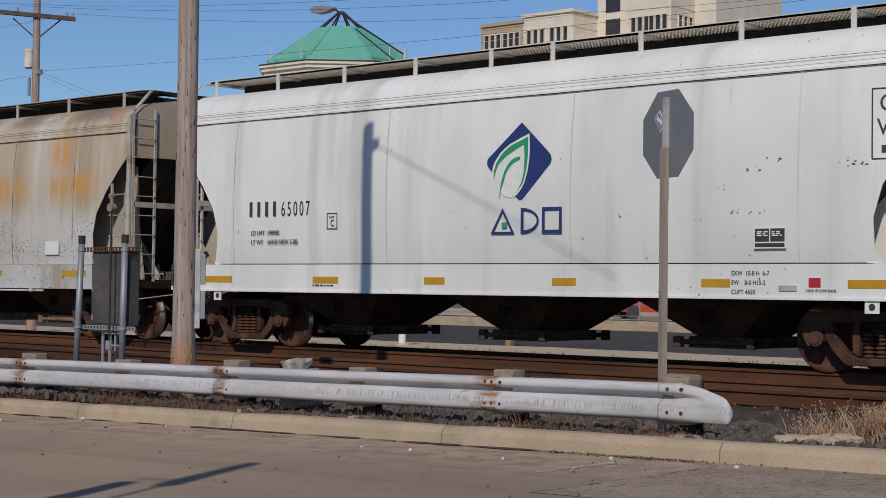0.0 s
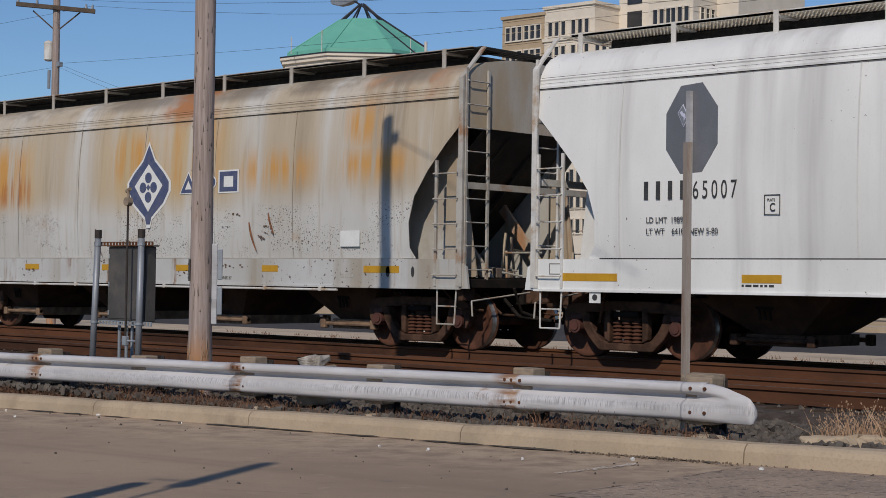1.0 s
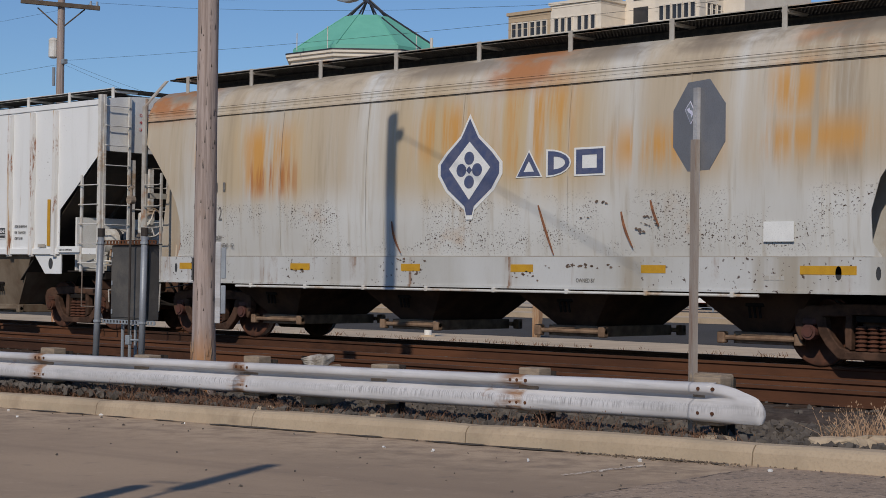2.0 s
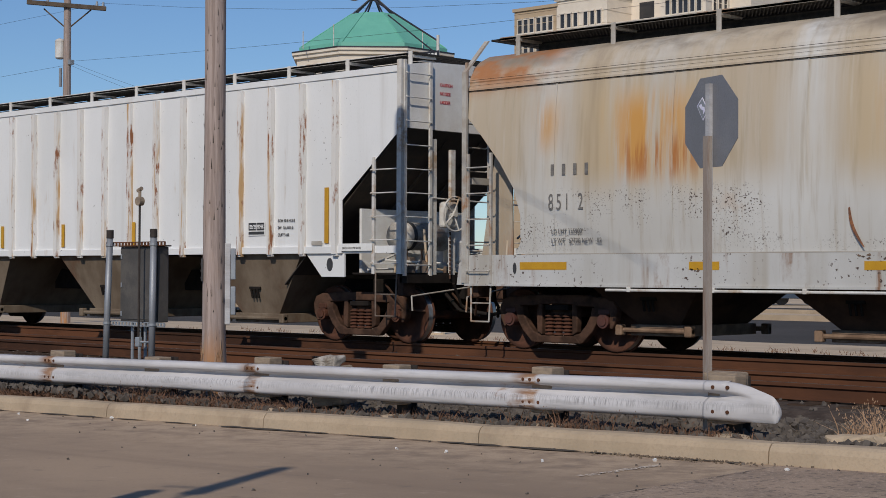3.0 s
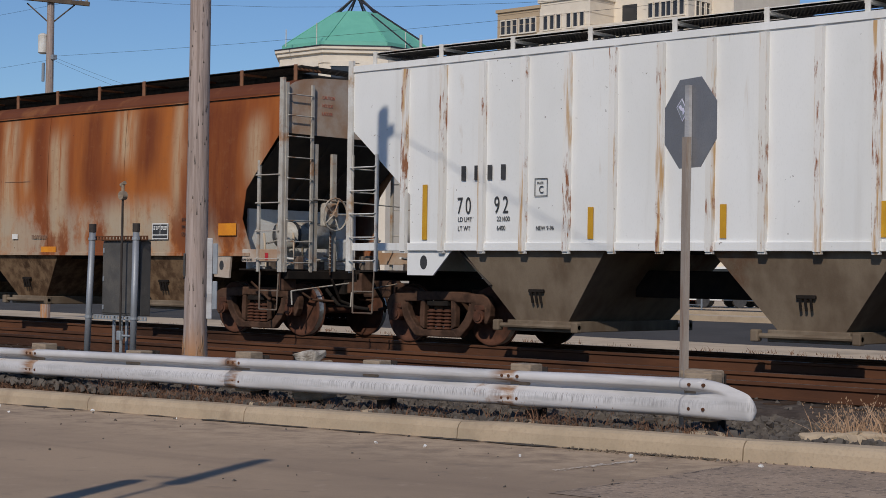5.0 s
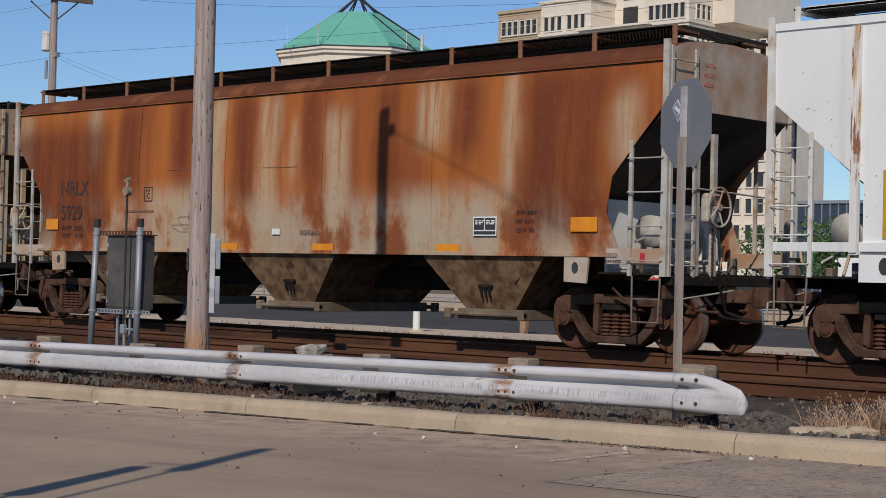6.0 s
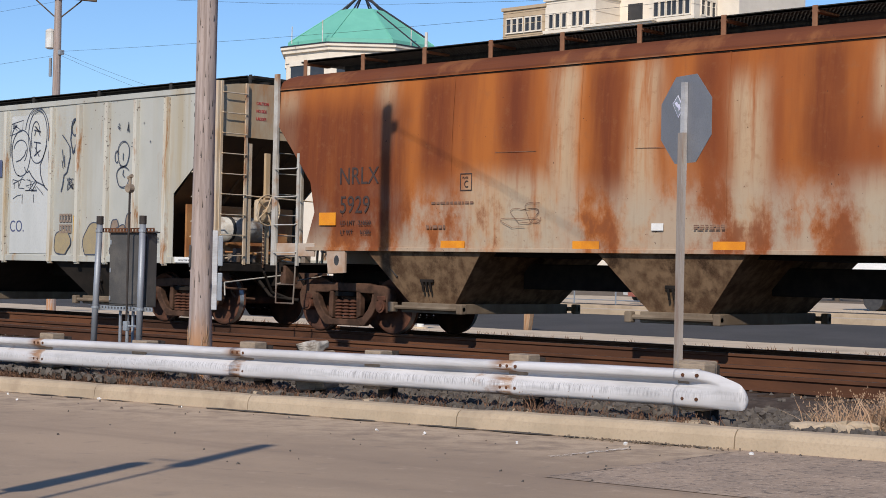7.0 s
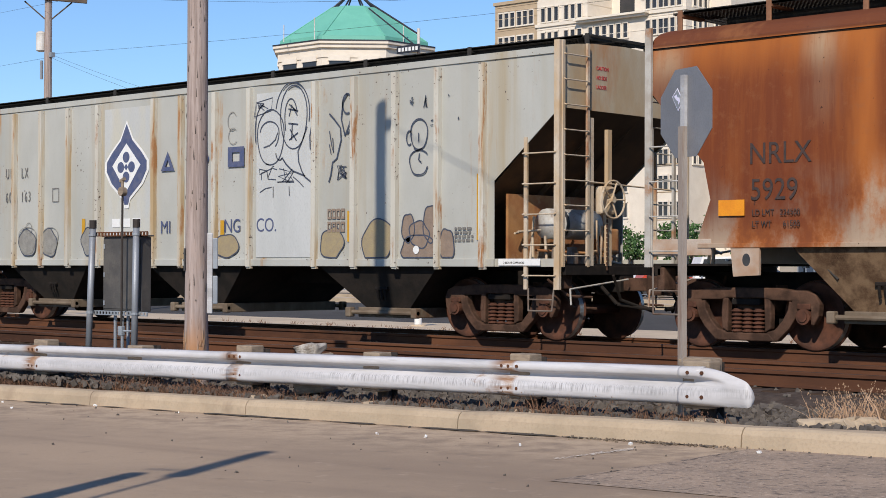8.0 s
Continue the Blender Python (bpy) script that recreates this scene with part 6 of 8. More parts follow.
def stencil(car, x, y, z, lines, size, mat, wide=0.8, gap=1.35):
    for i, t in enumerate(lines):
        words("stencil", t, size, mat, car, x, y, z - i * size * gap, wide)


def bars(car, x, z, w, h, n, mat, y=YS):
    bm = nb()
    rng = random.Random(int(x * 100) + int(z * 10))
    for i in range(n):
        u = x
        while u < x + w - 0.04:
            k = min(rng.uniform(0.03, 0.1), x + w - u)
            box(bm, u, u + k, y - 0.003, y, z - i * h * 1.5, z - i * h * 1.5 + h)
            u += k + 0.025
    ob = part("small_print", bm, mat, car, "rows of small unreadable print")
    ob["kind"] = "stuff"
    return ob


def placard(car, x0, x1, z0, z1, y=YS):
    p = plate(car, "placard", x0, x1, z0, z1, y, M["cleanwhite"], "white-bordered black data placard")
    bm = nb()
    w = x1 - x0
    box(bm, x0 + 0.02, x0 + w * 0.48, y - 0.008, y - 0.0045, z0 + 0.09, z1 - 0.02)
    box(bm, x0 + w * 0.52, x1 - 0.02, y - 0.008, y - 0.0045, z0 + 0.09, z1 - 0.02)
    box(bm, x0 + 0.02, x1 - 0.02, y - 0.008, y - 0.0045, z0 + 0.02, z0 + 0.07)
    part("placard_fields", bm, M["black"], p)
    bars(p, x0 + 0.05, z1 - 0.07, w * 0.38, 0.016, 3, M["cleanwhite"], y - 0.009)
    bars(p, x0 + w * 0.57, z1 - 0.07, w * 0.36, 0.016, 3, M["cleanwhite"], y - 0.009)


def frame_box(car, name, x0, x1, z0, z1, t, mat, y=YS):
    bm = nb()
    for a, b, c, d in ((x0, x1, z1 - t, z1), (x0, x1, z0, z0 + t), (x0, x0 + t, z0 + t, z1 - t), (x1 - t, x1, z0 + t, z1 - t)):
        box(bm, a, b, y - 0.003, y, c, d)
    return part(name, bm, mat, car)


def plate_c(car, x, z, mat, y=YS, s=0.24):
    frame_box(car, "plate_mark", x, x + s, z, z + s * 1.1, 0.012, mat, y)
    words("stencil", "PLATE", 0.05, mat, car, x + 0.045, y, z + s * 0.75, 0.85)
    words("stencil", "C", 0.15, mat, car, x + 0.08, y, z + 0.05, 0.85)


M["rust_scrape"] = simple("fresh_rust_scrape", (0.3, 0.12, 0.05), (0.14, 0.06, 0.035), 0.85, 0, 14)
M["gate_rust"] = simple("tan_rusty_gate", (0.26, 0.17, 0.11), (0.15, 0.09, 0.055), 0.85, 0, 5)
M["chip"] = simple("rusty_paint_chip", (0.1, 0.075, 0.06), (0.2, 0.13, 0.09), 0.9, 0, 30)

# white car
HW = 7.38
QW = -15.63
white_car = round_car(QW, HW, 6.1, M["w_paint"], M["w_paint"], M["w_end"], M["white_steel"], (-3.85, -0.2, 3.45),
                      "clean white round-sided hopper car with a blue and green leaf emblem", (-6.95, -5.3, -3.65, -2.02, -0.42, 0.79, 2.39, 4.05, 5.73, 6.95), M["white_steel"])
c = white_car
cx, cz = -14.98 - QW, 2.92


def around(points):
    return [(cx + x, cz + z) for x, z in points]


lg = shapes("leaf_emblem", [around([(-0.02, 0.59), (0.48, 0.14), (0.53, 0.08), (0.54, 0.03), (0.52, -0.03), (0.01, -0.54), (-0.05, -0.56), (-0.11, -0.52), (-0.64, -0.07), (-0.68, -0.02), (-0.69, 0.03), (-0.67, 0.08)])], YS, M["blue"], c, "navy diamond with a white and green leaf")
shapes("leaf", [around([(0.13, 0.42), (0.14, 0.18), (0.13, 0.03), (0.1, -0.13), (0.04, -0.31), (-0.03, -0.41), (-0.1, -0.48), (-0.2, -0.52), (-0.32, -0.5), (-0.43, -0.43), (-0.52, -0.3), (-0.58, -0.13), (-0.57, -0.05), (-0.53, 0.03), (-0.43, 0.15), (-0.34, 0.22), (-0.24, 0.28), (-0.04, 0.36)])], YS - 0.006, M["cleanwhite"], lg)
shapes("leaf_edge", [around([(0.105, 0.37), (0.11, 0.18), (0.1, 0.03), (0.075, -0.12), (0.02, -0.3), (-0.12, -0.47), (-0.02, -0.31), (0.02, -0.2), (0.035, -0.1), (0.045, 0.1), (0.03, 0.26)]),
                     around([(0.105, 0.37), (0.03, 0.26), (-0.11, 0.2), (-0.31, 0.1), (-0.45, -0.01), (-0.51, -0.12), (-0.545, -0.25), (-0.545, -0.12), (-0.5, 0.01), (-0.4, 0.13), (-0.31, 0.2), (-0.22, 0.255), (-0.04, 0.32)])], YS - 0.01, M["green"], lg)
shapes("leaf_vein", [around([(-0.05, 0.09), (-0.15, 0.07), (-0.22, 0.03), (-0.28, -0.03), (-0.33, -0.1), (-0.37, -0.19), (-0.41, -0.32), (-0.44, -0.55), (-0.41, -0.42), (-0.36, -0.3), (-0.31, -0.16), (-0.26, -0.09), (-0.2, -0.03), (-0.13, 0.01), (-0.04, 0.04)])], YS - 0.01, M["green"], lg)
brand_shapes(c, [(-15.58 - QW, -15.12 - QW), (-15.0 - QW, -14.66 - QW), (-14.6 - QW, -14.24 - QW)], 1.87, 2.25, 0.045, M["blue"])
plate(c, "dot", -15.36 - QW, -15.26 - QW, 1.96, 2.04, YS - 0.009, M["green"])
brand_bars(c, -21.1 - QW, -20.3 - QW, 2.24, 2.49, 4, M["black"], None, YS, gap=0.33)
words("stencil", "65007", 0.345, M["black"], c, -20.24 - QW, YS, 2.24, 0.6)
plate_c(c, -19.12 - QW, 2.0, M["black"])
stencil(c, -21.0 - QW, YS, 1.92, ["LD LMT  198900", "LT WT    64100 NEW 5-80"], 0.115, M["black"], 0.9)
placard(c, -11.05 - QW, -10.57 - QW, 1.62, 1.9)
stencil(c, -11.4 - QW, -1.616, 1.27, ["EXW  10-8 H  6-7", "EW    8-0 H15-2", "CUFT 4650"], 0.085, M["black"], 0.9, 1.45)
plate(c, "red_decal", -10.25 - QW, -10.08 - QW, 1.12, 1.24, -1.612, M["red"], "small red decal")
stencil(c, -10.3 - QW, -1.616, 1.06, ["2 INCH HF COMP SHOES"], 0.05, M["black"])
plate(c, "route_board", -10.68 - QW, -10.42 - QW, 1.07, 1.14, -1.62, M["grey_steel"], "small grey route board")
for a, b in ((-22.5, -21.5), (-19.46, -18.86), (-16.95, -16.52), (-14.42, -13.99), (-11.87, -11.42), (-9.7, -9.0)):
    plate(c, "reflector", a - QW, b - QW, 1.11, 1.22, -1.611, M["yellow"], "yellow reflective strip")
bars(c, -19.46 - QW, 1.06, 0.5, 0.03, 1, M["black"], -1.611)
frame_box(c, "tool_box", -22.72 - QW, -22.5 - QW, 1.2, 1.36, 0.012, M["fade_black"], -1.612)

# chips knocked out of the white paint, down to rust and primer
chip_dice = random.Random(77)
flakes = []
for x, z, size, many in ((4.92, 2.79, 0.05, 4), (4.62, 2.65, 0.05, 4), (5.92, 2.74, 0.045, 5), (6.06, 2.67, 0.07, 6), (4.05, 2.46, 0.03, 3),
                         (2.34, 2.1, 0.03, 4), (2.54, 2.13, 0.025, 3), (4.29, 2.11, 0.04, 5), (4.58, 2.1, 0.04, 4), (3.75, 2.05, 0.03, 3),
                         (-0.75, 2.22, 0.03, 3), (-0.51, 2.0, 0.03, 4), (1.75, 1.8, 0.03, 3)):
    for i in range(many):
        u, v = x + chip_dice.gauss(0, 0.09), z + chip_dice.gauss(0, 0.025)
        r = size * chip_dice.uniform(0.12, 0.5)
        flakes.append([(u + r * chip_dice.uniform(0.5, 1.3) * math.cos(a), v + 0.45 * r * chip_dice.uniform(0.5, 1.3) * math.sin(a)) for a in (2 * math.pi * k / 9 for k in range(9))])
shapes("paint_chips", flakes, YS + 0.002, M["chip"], c, "small rusty chips in the white paint", 0.004)["kind"] = "stuff"

# grey car
HA = 7.97
QA = -32.44
grey_car = round_car(QA, HA, 6.6, M["a_paint"], M["a_sill"], M["a_end"], M["grey_steel"], (-4.9, -1.65, 1.65, 4.9),
                     "grey round-sided covered hopper car streaked with orange rust", [-7.34 + 1.808 * k for k in range(9)], M["grey_steel"])
c = grey_car
old_logo(c, -32.25 - QA, 2.78, 1.0, M["fade_blue"])
brand_shapes(c, [(-31.3 - QA, -30.86 - QA), (-30.72 - QA, -30.32 - QA), (-30.2 - QA, -29.72 - QA)], 2.6, 2.95, 0.09, M["fade_blue"], M["cleanwhite"])
brand_bars(c, -38.78 - QA, -37.95 - QA, 2.56, 2.72, 4, M["fade_black"], None, YS, gap=0.36)
words("stencil", "851 2", 0.34, M["fade_black"], c, -38.76 - QA, YS, 2.06, 0.6)
stencil(c, -38.7 - QA, YS, 1.72, ["LD LMT 155900", "LT WT   67100 NEW  -82"], 0.1, M["fade_black"], 0.85)
stencil(c, -30.2 - QA, -1.616, 1.06, ["OWNED BY"], 0.08, M["fade_black"])
plate(c, "paper_card", -27.1 - QA, -26.65 - QA, 1.62, 1.88, YS, M["cleanwhite"], "white paper card")
for a, b in ((-39.31, -38.43), (-36.31, -35.83), (-33.7, -33.29), (-31.43, -31.0), (-29.06, -28.65), (-26.57, -25.77)):
    plate(c, "reflector", a - QA, b - QA, 1.2, 1.31, -1.611, M["yellow"], "yellow reflective strip")
for x, z, l, bend in ((-33.9, 1.98, 0.5, 0.05), (-30.9, 2.17, 0.72, 0.01), (-29.4, 2.05, 0.5, 0.03), (-28.9, 2.2, 0.35, 0.02)):
    spine = [(x - QA + 0.42 * l * f - bend * math.sin(math.pi * f), z - l * f, 0.004 + 0.016 * math.sin(math.pi * (0.12 + 0.86 * f)) ** 0.7) for f in (i / 8 for i in range(9))]
    shapes("scrape", [[(u + w, v + w * 0.4) for u, v, w in spine] + [(u - w, v - w * 0.4) for u, v, w in spine[::-1]]], YS, M["rust_scrape"], c, "long rust scrape")
flake_dice = random.Random(31)
bm = nb()
for x, z, wide, tall, many in ((-30.1, 1.29, 0.75, 0.04, 22), (-31.15, 1.15, 0.3, 0.05, 12), (-33.4, 1.17, 0.1, 0.03, 6), (-33.6, 1.36, 0.3, 0.04, 7), (-29.9, 2.2, 0.3, 0.02, 4), (-29.95, 1.99, 0.2, 0.01, 3), (-28.9, 1.9, 0.25, 0.14, 16), (-36.0, 1.2, 0.3, 0.04, 8)):
    ys = YS + 0.002 if z > 1.42 else -1.611
    for i in range(many):
        u, v, r = x - QA + flake_dice.gauss(0, wide / 2), z + flake_dice.gauss(0, tall / 2), flake_dice.uniform(0.012, 0.035)
        slab(bm, [(u + r * flake_dice.uniform(0.5, 1.3) * math.cos(a), v + 0.55 * r * flake_dice.uniform(0.5, 1.3) * math.sin(a)) for a in (2 * math.pi * k / 9 for k in range(9))], ys - 0.004, ys)
part("paint_chips", bm, M["chip"], c, "rust-brown chips in the grey paint")["kind"] = "stuff"
bars(c, -27.1 - QA, 1.12, 0.3, 0.06, 1, M["grey_steel"], -1.612)
shapes("sill_slot", [circle(HA - 1.55, 1.22, 0.045, 12, 0.09)], -1.612, M["black"], c, "dark slot in the sill")


# -- ribbed cars (two) --
def ribbed_car(q, half, tc, sill_z, eave, paint, rib_paint, end_mat, steel, ribs, rib_in, cut, bays, hop, hop_label, label, posts, roof_mat, walk_post, deck=0.46, y_out=1.22):
    car = start_car(q, half, tc, label)
    W0 = 1.6
    inset = [(sill_z - 0.1, rib_in), (cut[0], rib_in), (cut[1], 0.02), (eave + 0.1, 0.0)]
    zs = [sill_z, sill_z + 0.25, 1.9, cut[0], 2.6, 2.9, 3.2, cut[1], 3.8, eave]
    ROOF = [(1.6, eave), (1.5, eave + 0.03), (1.2, eave + 0.08), (0.8, eave + 0.12), (0.0, eave + 0.15)]
    for s in (-1, 1):
        side_sheet([(z, W0) for z in zs], half, inset, s, paint, car, "side_sheet", 0.014)
        bm = nb()
        box(bm, -half + rib_in - 0.02, half - rib_in + 0.02, s * 1.62 - 0.025, s * 1.62 + 0.025, sill_z - 0.02, sill_z + 0.1, 0.008)
        part("side_sill", bm, paint, car)
        bm = nb()
        box(bm, -half, half, s * 1.61 - 0.02, s * 1.61 + 0.008, eave - 0.09, eave + 0.012, 0.004)
        part("eave_rail", bm, paint, car)
        bm = nb()
        y = s * 1.645
        slab(bm, [(-0.055, s * 1.606), (-0.05, y + s * 0.04), (0.05, y + s * 0.04), (0.055, s * 1.606)], sill_z - 0.03, eave - 0.12, "xy")
        box(bm, -0.055, 0.055, min(s * 1.606, s * 1.66), max(s * 1.606, s * 1.66), sill_z - 0.06, sill_z - 0.03)
        first = None
        for x in ribs:
            if first is None:
                first = part("rib", bm, rib_paint, car, "upright pressed steel rib")
                first.matrix_basis = pose(x, 0, 0)
            else:
                share("rib", first, car, pose(x, 0, 0))
        # end panels of the underframe beyond the last rib
        for d in (-1, 1):
            bm = nb()
            a, b = d * (half - rib_in), d * (half + 0.02)
            box(bm, min(a, b), max(a, b), s * 1.585 - 0.02, s * 1.585 + 0.02, sill_z - 0.02, sill_z + 0.1, 0.005)
            if end_mat != M["u_end"]:
                slab(bm, [(d * (half - rib_in - 0.9), sill_z), (d * (half - rib_in - 0.5), sill_z - 0.4), (d * (half - rib_in + 0.05), sill_z - 0.4), (d * (half - rib_in + 0.05), sill_z)], s * 1.585 - 0.015, s * 1.585 + 0.015)
            part("bolster_plate", bm, paint, car, "pierced plate over the truck")
            if end_mat != M["u_end"]:
                shapes("plate_hole", [circle(d * (half - rib_in - 0.3), sill_z - 0.2, 0.075, 16, 0.11)], s * 1.602 + 0.002, M["black"], car)
            ladder(car, d * (half - 0.03), d * (half - 0.6), s * 1.62, sill_z - 0.35, 3.0, 5, steel, "side_ladder", 0.06)
            bm = nb()
            box(bm, d * half - 0.05, d * half + 0.05, s * 1.62 - 0.025, s * 1.62 + 0.025, sill_z - 0.35, eave + 0.1)
            part("corner_post", bm, steel, car, "corner ladder post")
            step_stirrup(car, d * (half - 0.32), s * 1.6, sill_z - 0.33, 0.46, 0.24, M["grey_cast"])
    roof(car, half, ROOF, roof_mat)
    ends(car, half, ROOF, 1.585, cut[1] + 0.05, 0.95, 2.9, end_mat, M["slope_brown"] if end_mat == M["u_end"] else M["slope_shade"], steel)
    for d in (-1, 1):
        clutter(car, d, half, steel, int(half * 10) + d)
    roof_walk(car, half, eave + 0.1, 1.2, posts, M["grating"], walk_post, eave + deck, y_out)
    for k in bays:
        hopper(car, k, sill_z + 0.02, 0.44, 1.38, 0.5, 1.56, 1.28, hop, M["tan_hopper"], hop_label)
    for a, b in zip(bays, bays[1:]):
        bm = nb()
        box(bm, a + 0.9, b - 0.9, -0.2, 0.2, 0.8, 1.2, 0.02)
        # added dark floor that hides the lit far sill between the hoppers
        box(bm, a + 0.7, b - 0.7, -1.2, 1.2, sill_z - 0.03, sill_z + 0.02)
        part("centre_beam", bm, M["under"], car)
    for d in (-1, 1):
        ladder(car, -1.56, -0.98, d * (half + 0.04), 1.1, eave + 0.1, 9, steel, "end_ladder", 0.055, along="y")
        tank_gear(car, d, half, end_mat)
    hand_brake(car, 1, half, steel)
    bm = nb()
    rod(bm, (half + 0.06, -0.98, 2.35), (half + 0.06, 1.2, 2.3), 0.014, 6)
    part("grab_bar", bm, steel, car, "long horizontal grab bar")
    words_end(car, half, eave)
    return car


def words_end(car, half, eave, ink="red"):
    """Red warning stencil on the end wall, facing +x."""
    for i, t in enumerate(("CAUTION", "NO SIDE", "LADDER")):
        cu = words("stencil", t, 0.082, M[ink], car, 0, 0, 0, 0.8)
        cu.matrix_basis = pose(half + 0.01, -0.72, eave - 0.26 - 0.14 * i, 90, 0, 90) @ Matrix.Diagonal((0.8, 1, 1, 1))


QR, HR = -50.02, 8.22
ribbed_white = ribbed_car(QR, HR, 6.75, 1.48, 4.42, M["r_paint"], M["r_rib"], M["w_end"], M["white_steel"],
                          [-6.98 + 0.8075 * i for i in range(18)], 1.34, (2.33, 3.4), (-4.47, 0.0, 4.47), M["tan_hopper"], "dusty tan discharge hopper",
                          "white ribbed covered hopper car with rust bleeding from its ribs", stretch_posts(HR, 12, 0.15), M["r_paint"], M["white_steel"], 0.26)
c = ribbed_white
YR = -1.622
brand_bars(c, -55.9 - QR, -54.85 - QR, 2.52, 2.74, 4, M["black"], None, YR, gap=0.33)
words("stencil", "70", 0.36, M["black"], c, -55.9 - QR, YR, 2.02, 0.65)
words("stencil", "92", 0.36, M["black"], c, -55.16 - QR, YR, 2.02, 0.65)
stencil(c, -55.88 - QR, YR, 1.9, ["LD LMT", "LT WT"], 0.1, M["black"], 0.85)
stencil(c, -55.1 - QR, YR, 1.9, ["221600", "6400"], 0.1, M["black"], 0.85)
stencil(c, -54.35 - QR, YR, 1.76, ["NEW 9-96"], 0.09, M["black"], 0.85)
plate_c(c, -54.38 - QR, 2.25, M["black"], YR)
placard(c, -45.5 - QR, -45.05 - QR, 1.78, 2.02, YR)
stencil(c, -44.72 - QR, YR, 2.0, ["EXW 10-8 H13-8", "EW   8-6 H15-0", "CUFT 5160"], 0.075, M["black"], 0.8, 1.6)
for x, h in ((-56.62, 0.85), (-53.4, 0.45), (-51.2, 0.45), (-48.87, 0.45), (-46.4, 0.45), (-43.55, 0.92)):
    plate(c, "reflector", x - QR, x + 0.1 - QR, 1.63, 1.63 + h, YR, M["yellow"], "upright yellow reflective strip")
plate(c, "sill_board", -43.2 - QR, -42.4 - QR, 1.5, 1.62, -1.64, M["cleanwhite"], "white lettered sill board")
stencil(c, -43.1 - QR, -1.646, 1.53, ["2 INCH HF COMP SHOES"], 0.05, M["black"])
plate(c, "route_board", -43.85 - QR, -43.6 - QR, 1.6, 1.67, YR - 0.012, M["grey_steel"], "small grey route board")
for x in (-54.6, -53.8, -52.2):
    bars(c, x - QR, 2.45, 0.08, 0.18, 1, M["fade_black"], YR)

QU, HU = -85.86, 8.36
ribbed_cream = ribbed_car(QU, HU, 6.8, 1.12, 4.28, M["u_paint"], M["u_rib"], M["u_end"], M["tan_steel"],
                          [-7.28, -6.6, -5.65, -4.7, -3.78, -2.8, -1.08, -0.28, 0.67, 1.6, 3.25, 4.17, 5.1, 6.02, 6.94], 1.22, (2.38, 3.36), (-4.6, 0.0, 4.6), M["black_hopper"], "grimy discharge hopper with shade put into its black",
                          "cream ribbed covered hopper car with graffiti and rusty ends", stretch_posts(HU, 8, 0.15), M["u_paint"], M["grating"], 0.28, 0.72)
c = ribbed_cream
plate(c, "fresh_panel", -2.62, -1.12, 1.25, 4.05, -1.616, M["fresh_panel"], "lighter repainted panel")
plate(c, "fresh_panel", 1.76, 3.16, 1.25, 4.05, -1.616, M["fresh_panel"], "lighter repainted panel")
old_logo(c, -1.91, 2.99, 1.03, M["fade_blue"])
brand_shapes(c, [(-0.87, -0.48), (0.1, 0.5), (1.02, 1.45)], 2.82, 3.17, 0.1, M["fade_blue"])
brand_bars(c, -2.4, -1.45, 1.82, 1.98, 3, M["cleanwhite"], None, YR)
for x, t in ((-0.9, "MI"), (-0.02, "LLI"), (0.9, "NG"), (1.76, "CO.")):
    words("stencil", t, 0.33, M["fade_blue"], c, x, YR, 1.69, 0.92)
for x, z, t in ((-6.0, 2.86, "UE"), (-5.44, 2.86, "LX"), (-6.0, 2.38, "60"), (-5.44, 2.38, "163")):
    words("stencil", t, 0.29, M["fade_black"], c, x, YR, z, 0.6)
frame_box(c, "plate_mark", -90.2 - QU, -89.98 - QU, 2.35, 2.62, 0.012, M["fade_black"], YR)
for x, h in ((-89.2, 0.5), (-85.05, 0.4), (-81.85, 0.5), (-79.05, 1.0)):
    plate(c, "reflector", x - QU, x + 0.1 - QU, 1.5, 1.5 + h, YR, M["yellow"], "upright yellow reflective strip")
bars(c, -79.5 - QU, 1.66, 0.38, 0.04, 4, M["fade_black"], YR)
plate(c, "sill_board", -78.6 - QU, -77.8 - QU, 1.12, 1.22, -1.64, M["cleanwhite"], "white lettered sill board")
stencil(c, -78.5 - QU, -1.646, 1.145, ["2 INCH HF COMP SHOES"], 0.045, M["black"])


def stroke(bm, pts, w, y):
    """A sprayed line of even width through the points."""
    L, Rr = [], []
    for i, p in enumerate(pts):
        a, b = Vector(pts[max(i - 1, 0)]), Vector(pts[min(i + 1, len(pts) - 1)])
        d = (b - a).normalized() if (b - a).length > 1e-6 else Vector((1, 0))
        nrm = Vector((-d.y, d.x)) * w
        L.append(bm.verts.new((p[0] + nrm.x, y, p[1] + nrm.y)))
        Rr.append(bm.verts.new((p[0] - nrm.x, y, p[1] - nrm.y)))
    for i in range(len(pts) - 1):
        bm.faces.new((L[i], L[i + 1], Rr[i + 1], Rr[i]))


def loop(cx, cz, rx, rz, a0, a1, wob=0.0, n=26):
    return [(cx + rx * (1 + wob * math.sin(3 * t)) * math.cos(t), cz + rz * (1 + wob * math.cos(2 * t)) * math.sin(t)) for t in (a0 + (a1 - a0) * i / n for i in range(n + 1))]


def spray(car, name, loops, w, mat, y, label):
    bm = nb()
    for p in loops:
        stroke(bm, p, w, y)
    ob = part(name, bm, mat, car, label)
    ob["kind"] = "stuff"
    return ob


YG = YR - 0.006
rng = random.Random(77)


def scribble(x0, x1, z0, z1, k):
    """Small tangled tag strokes in a box."""
    return [[(rng.uniform(x0, x1), rng.uniform(z0, z1)) for i in range(4)] for j in range(k)]


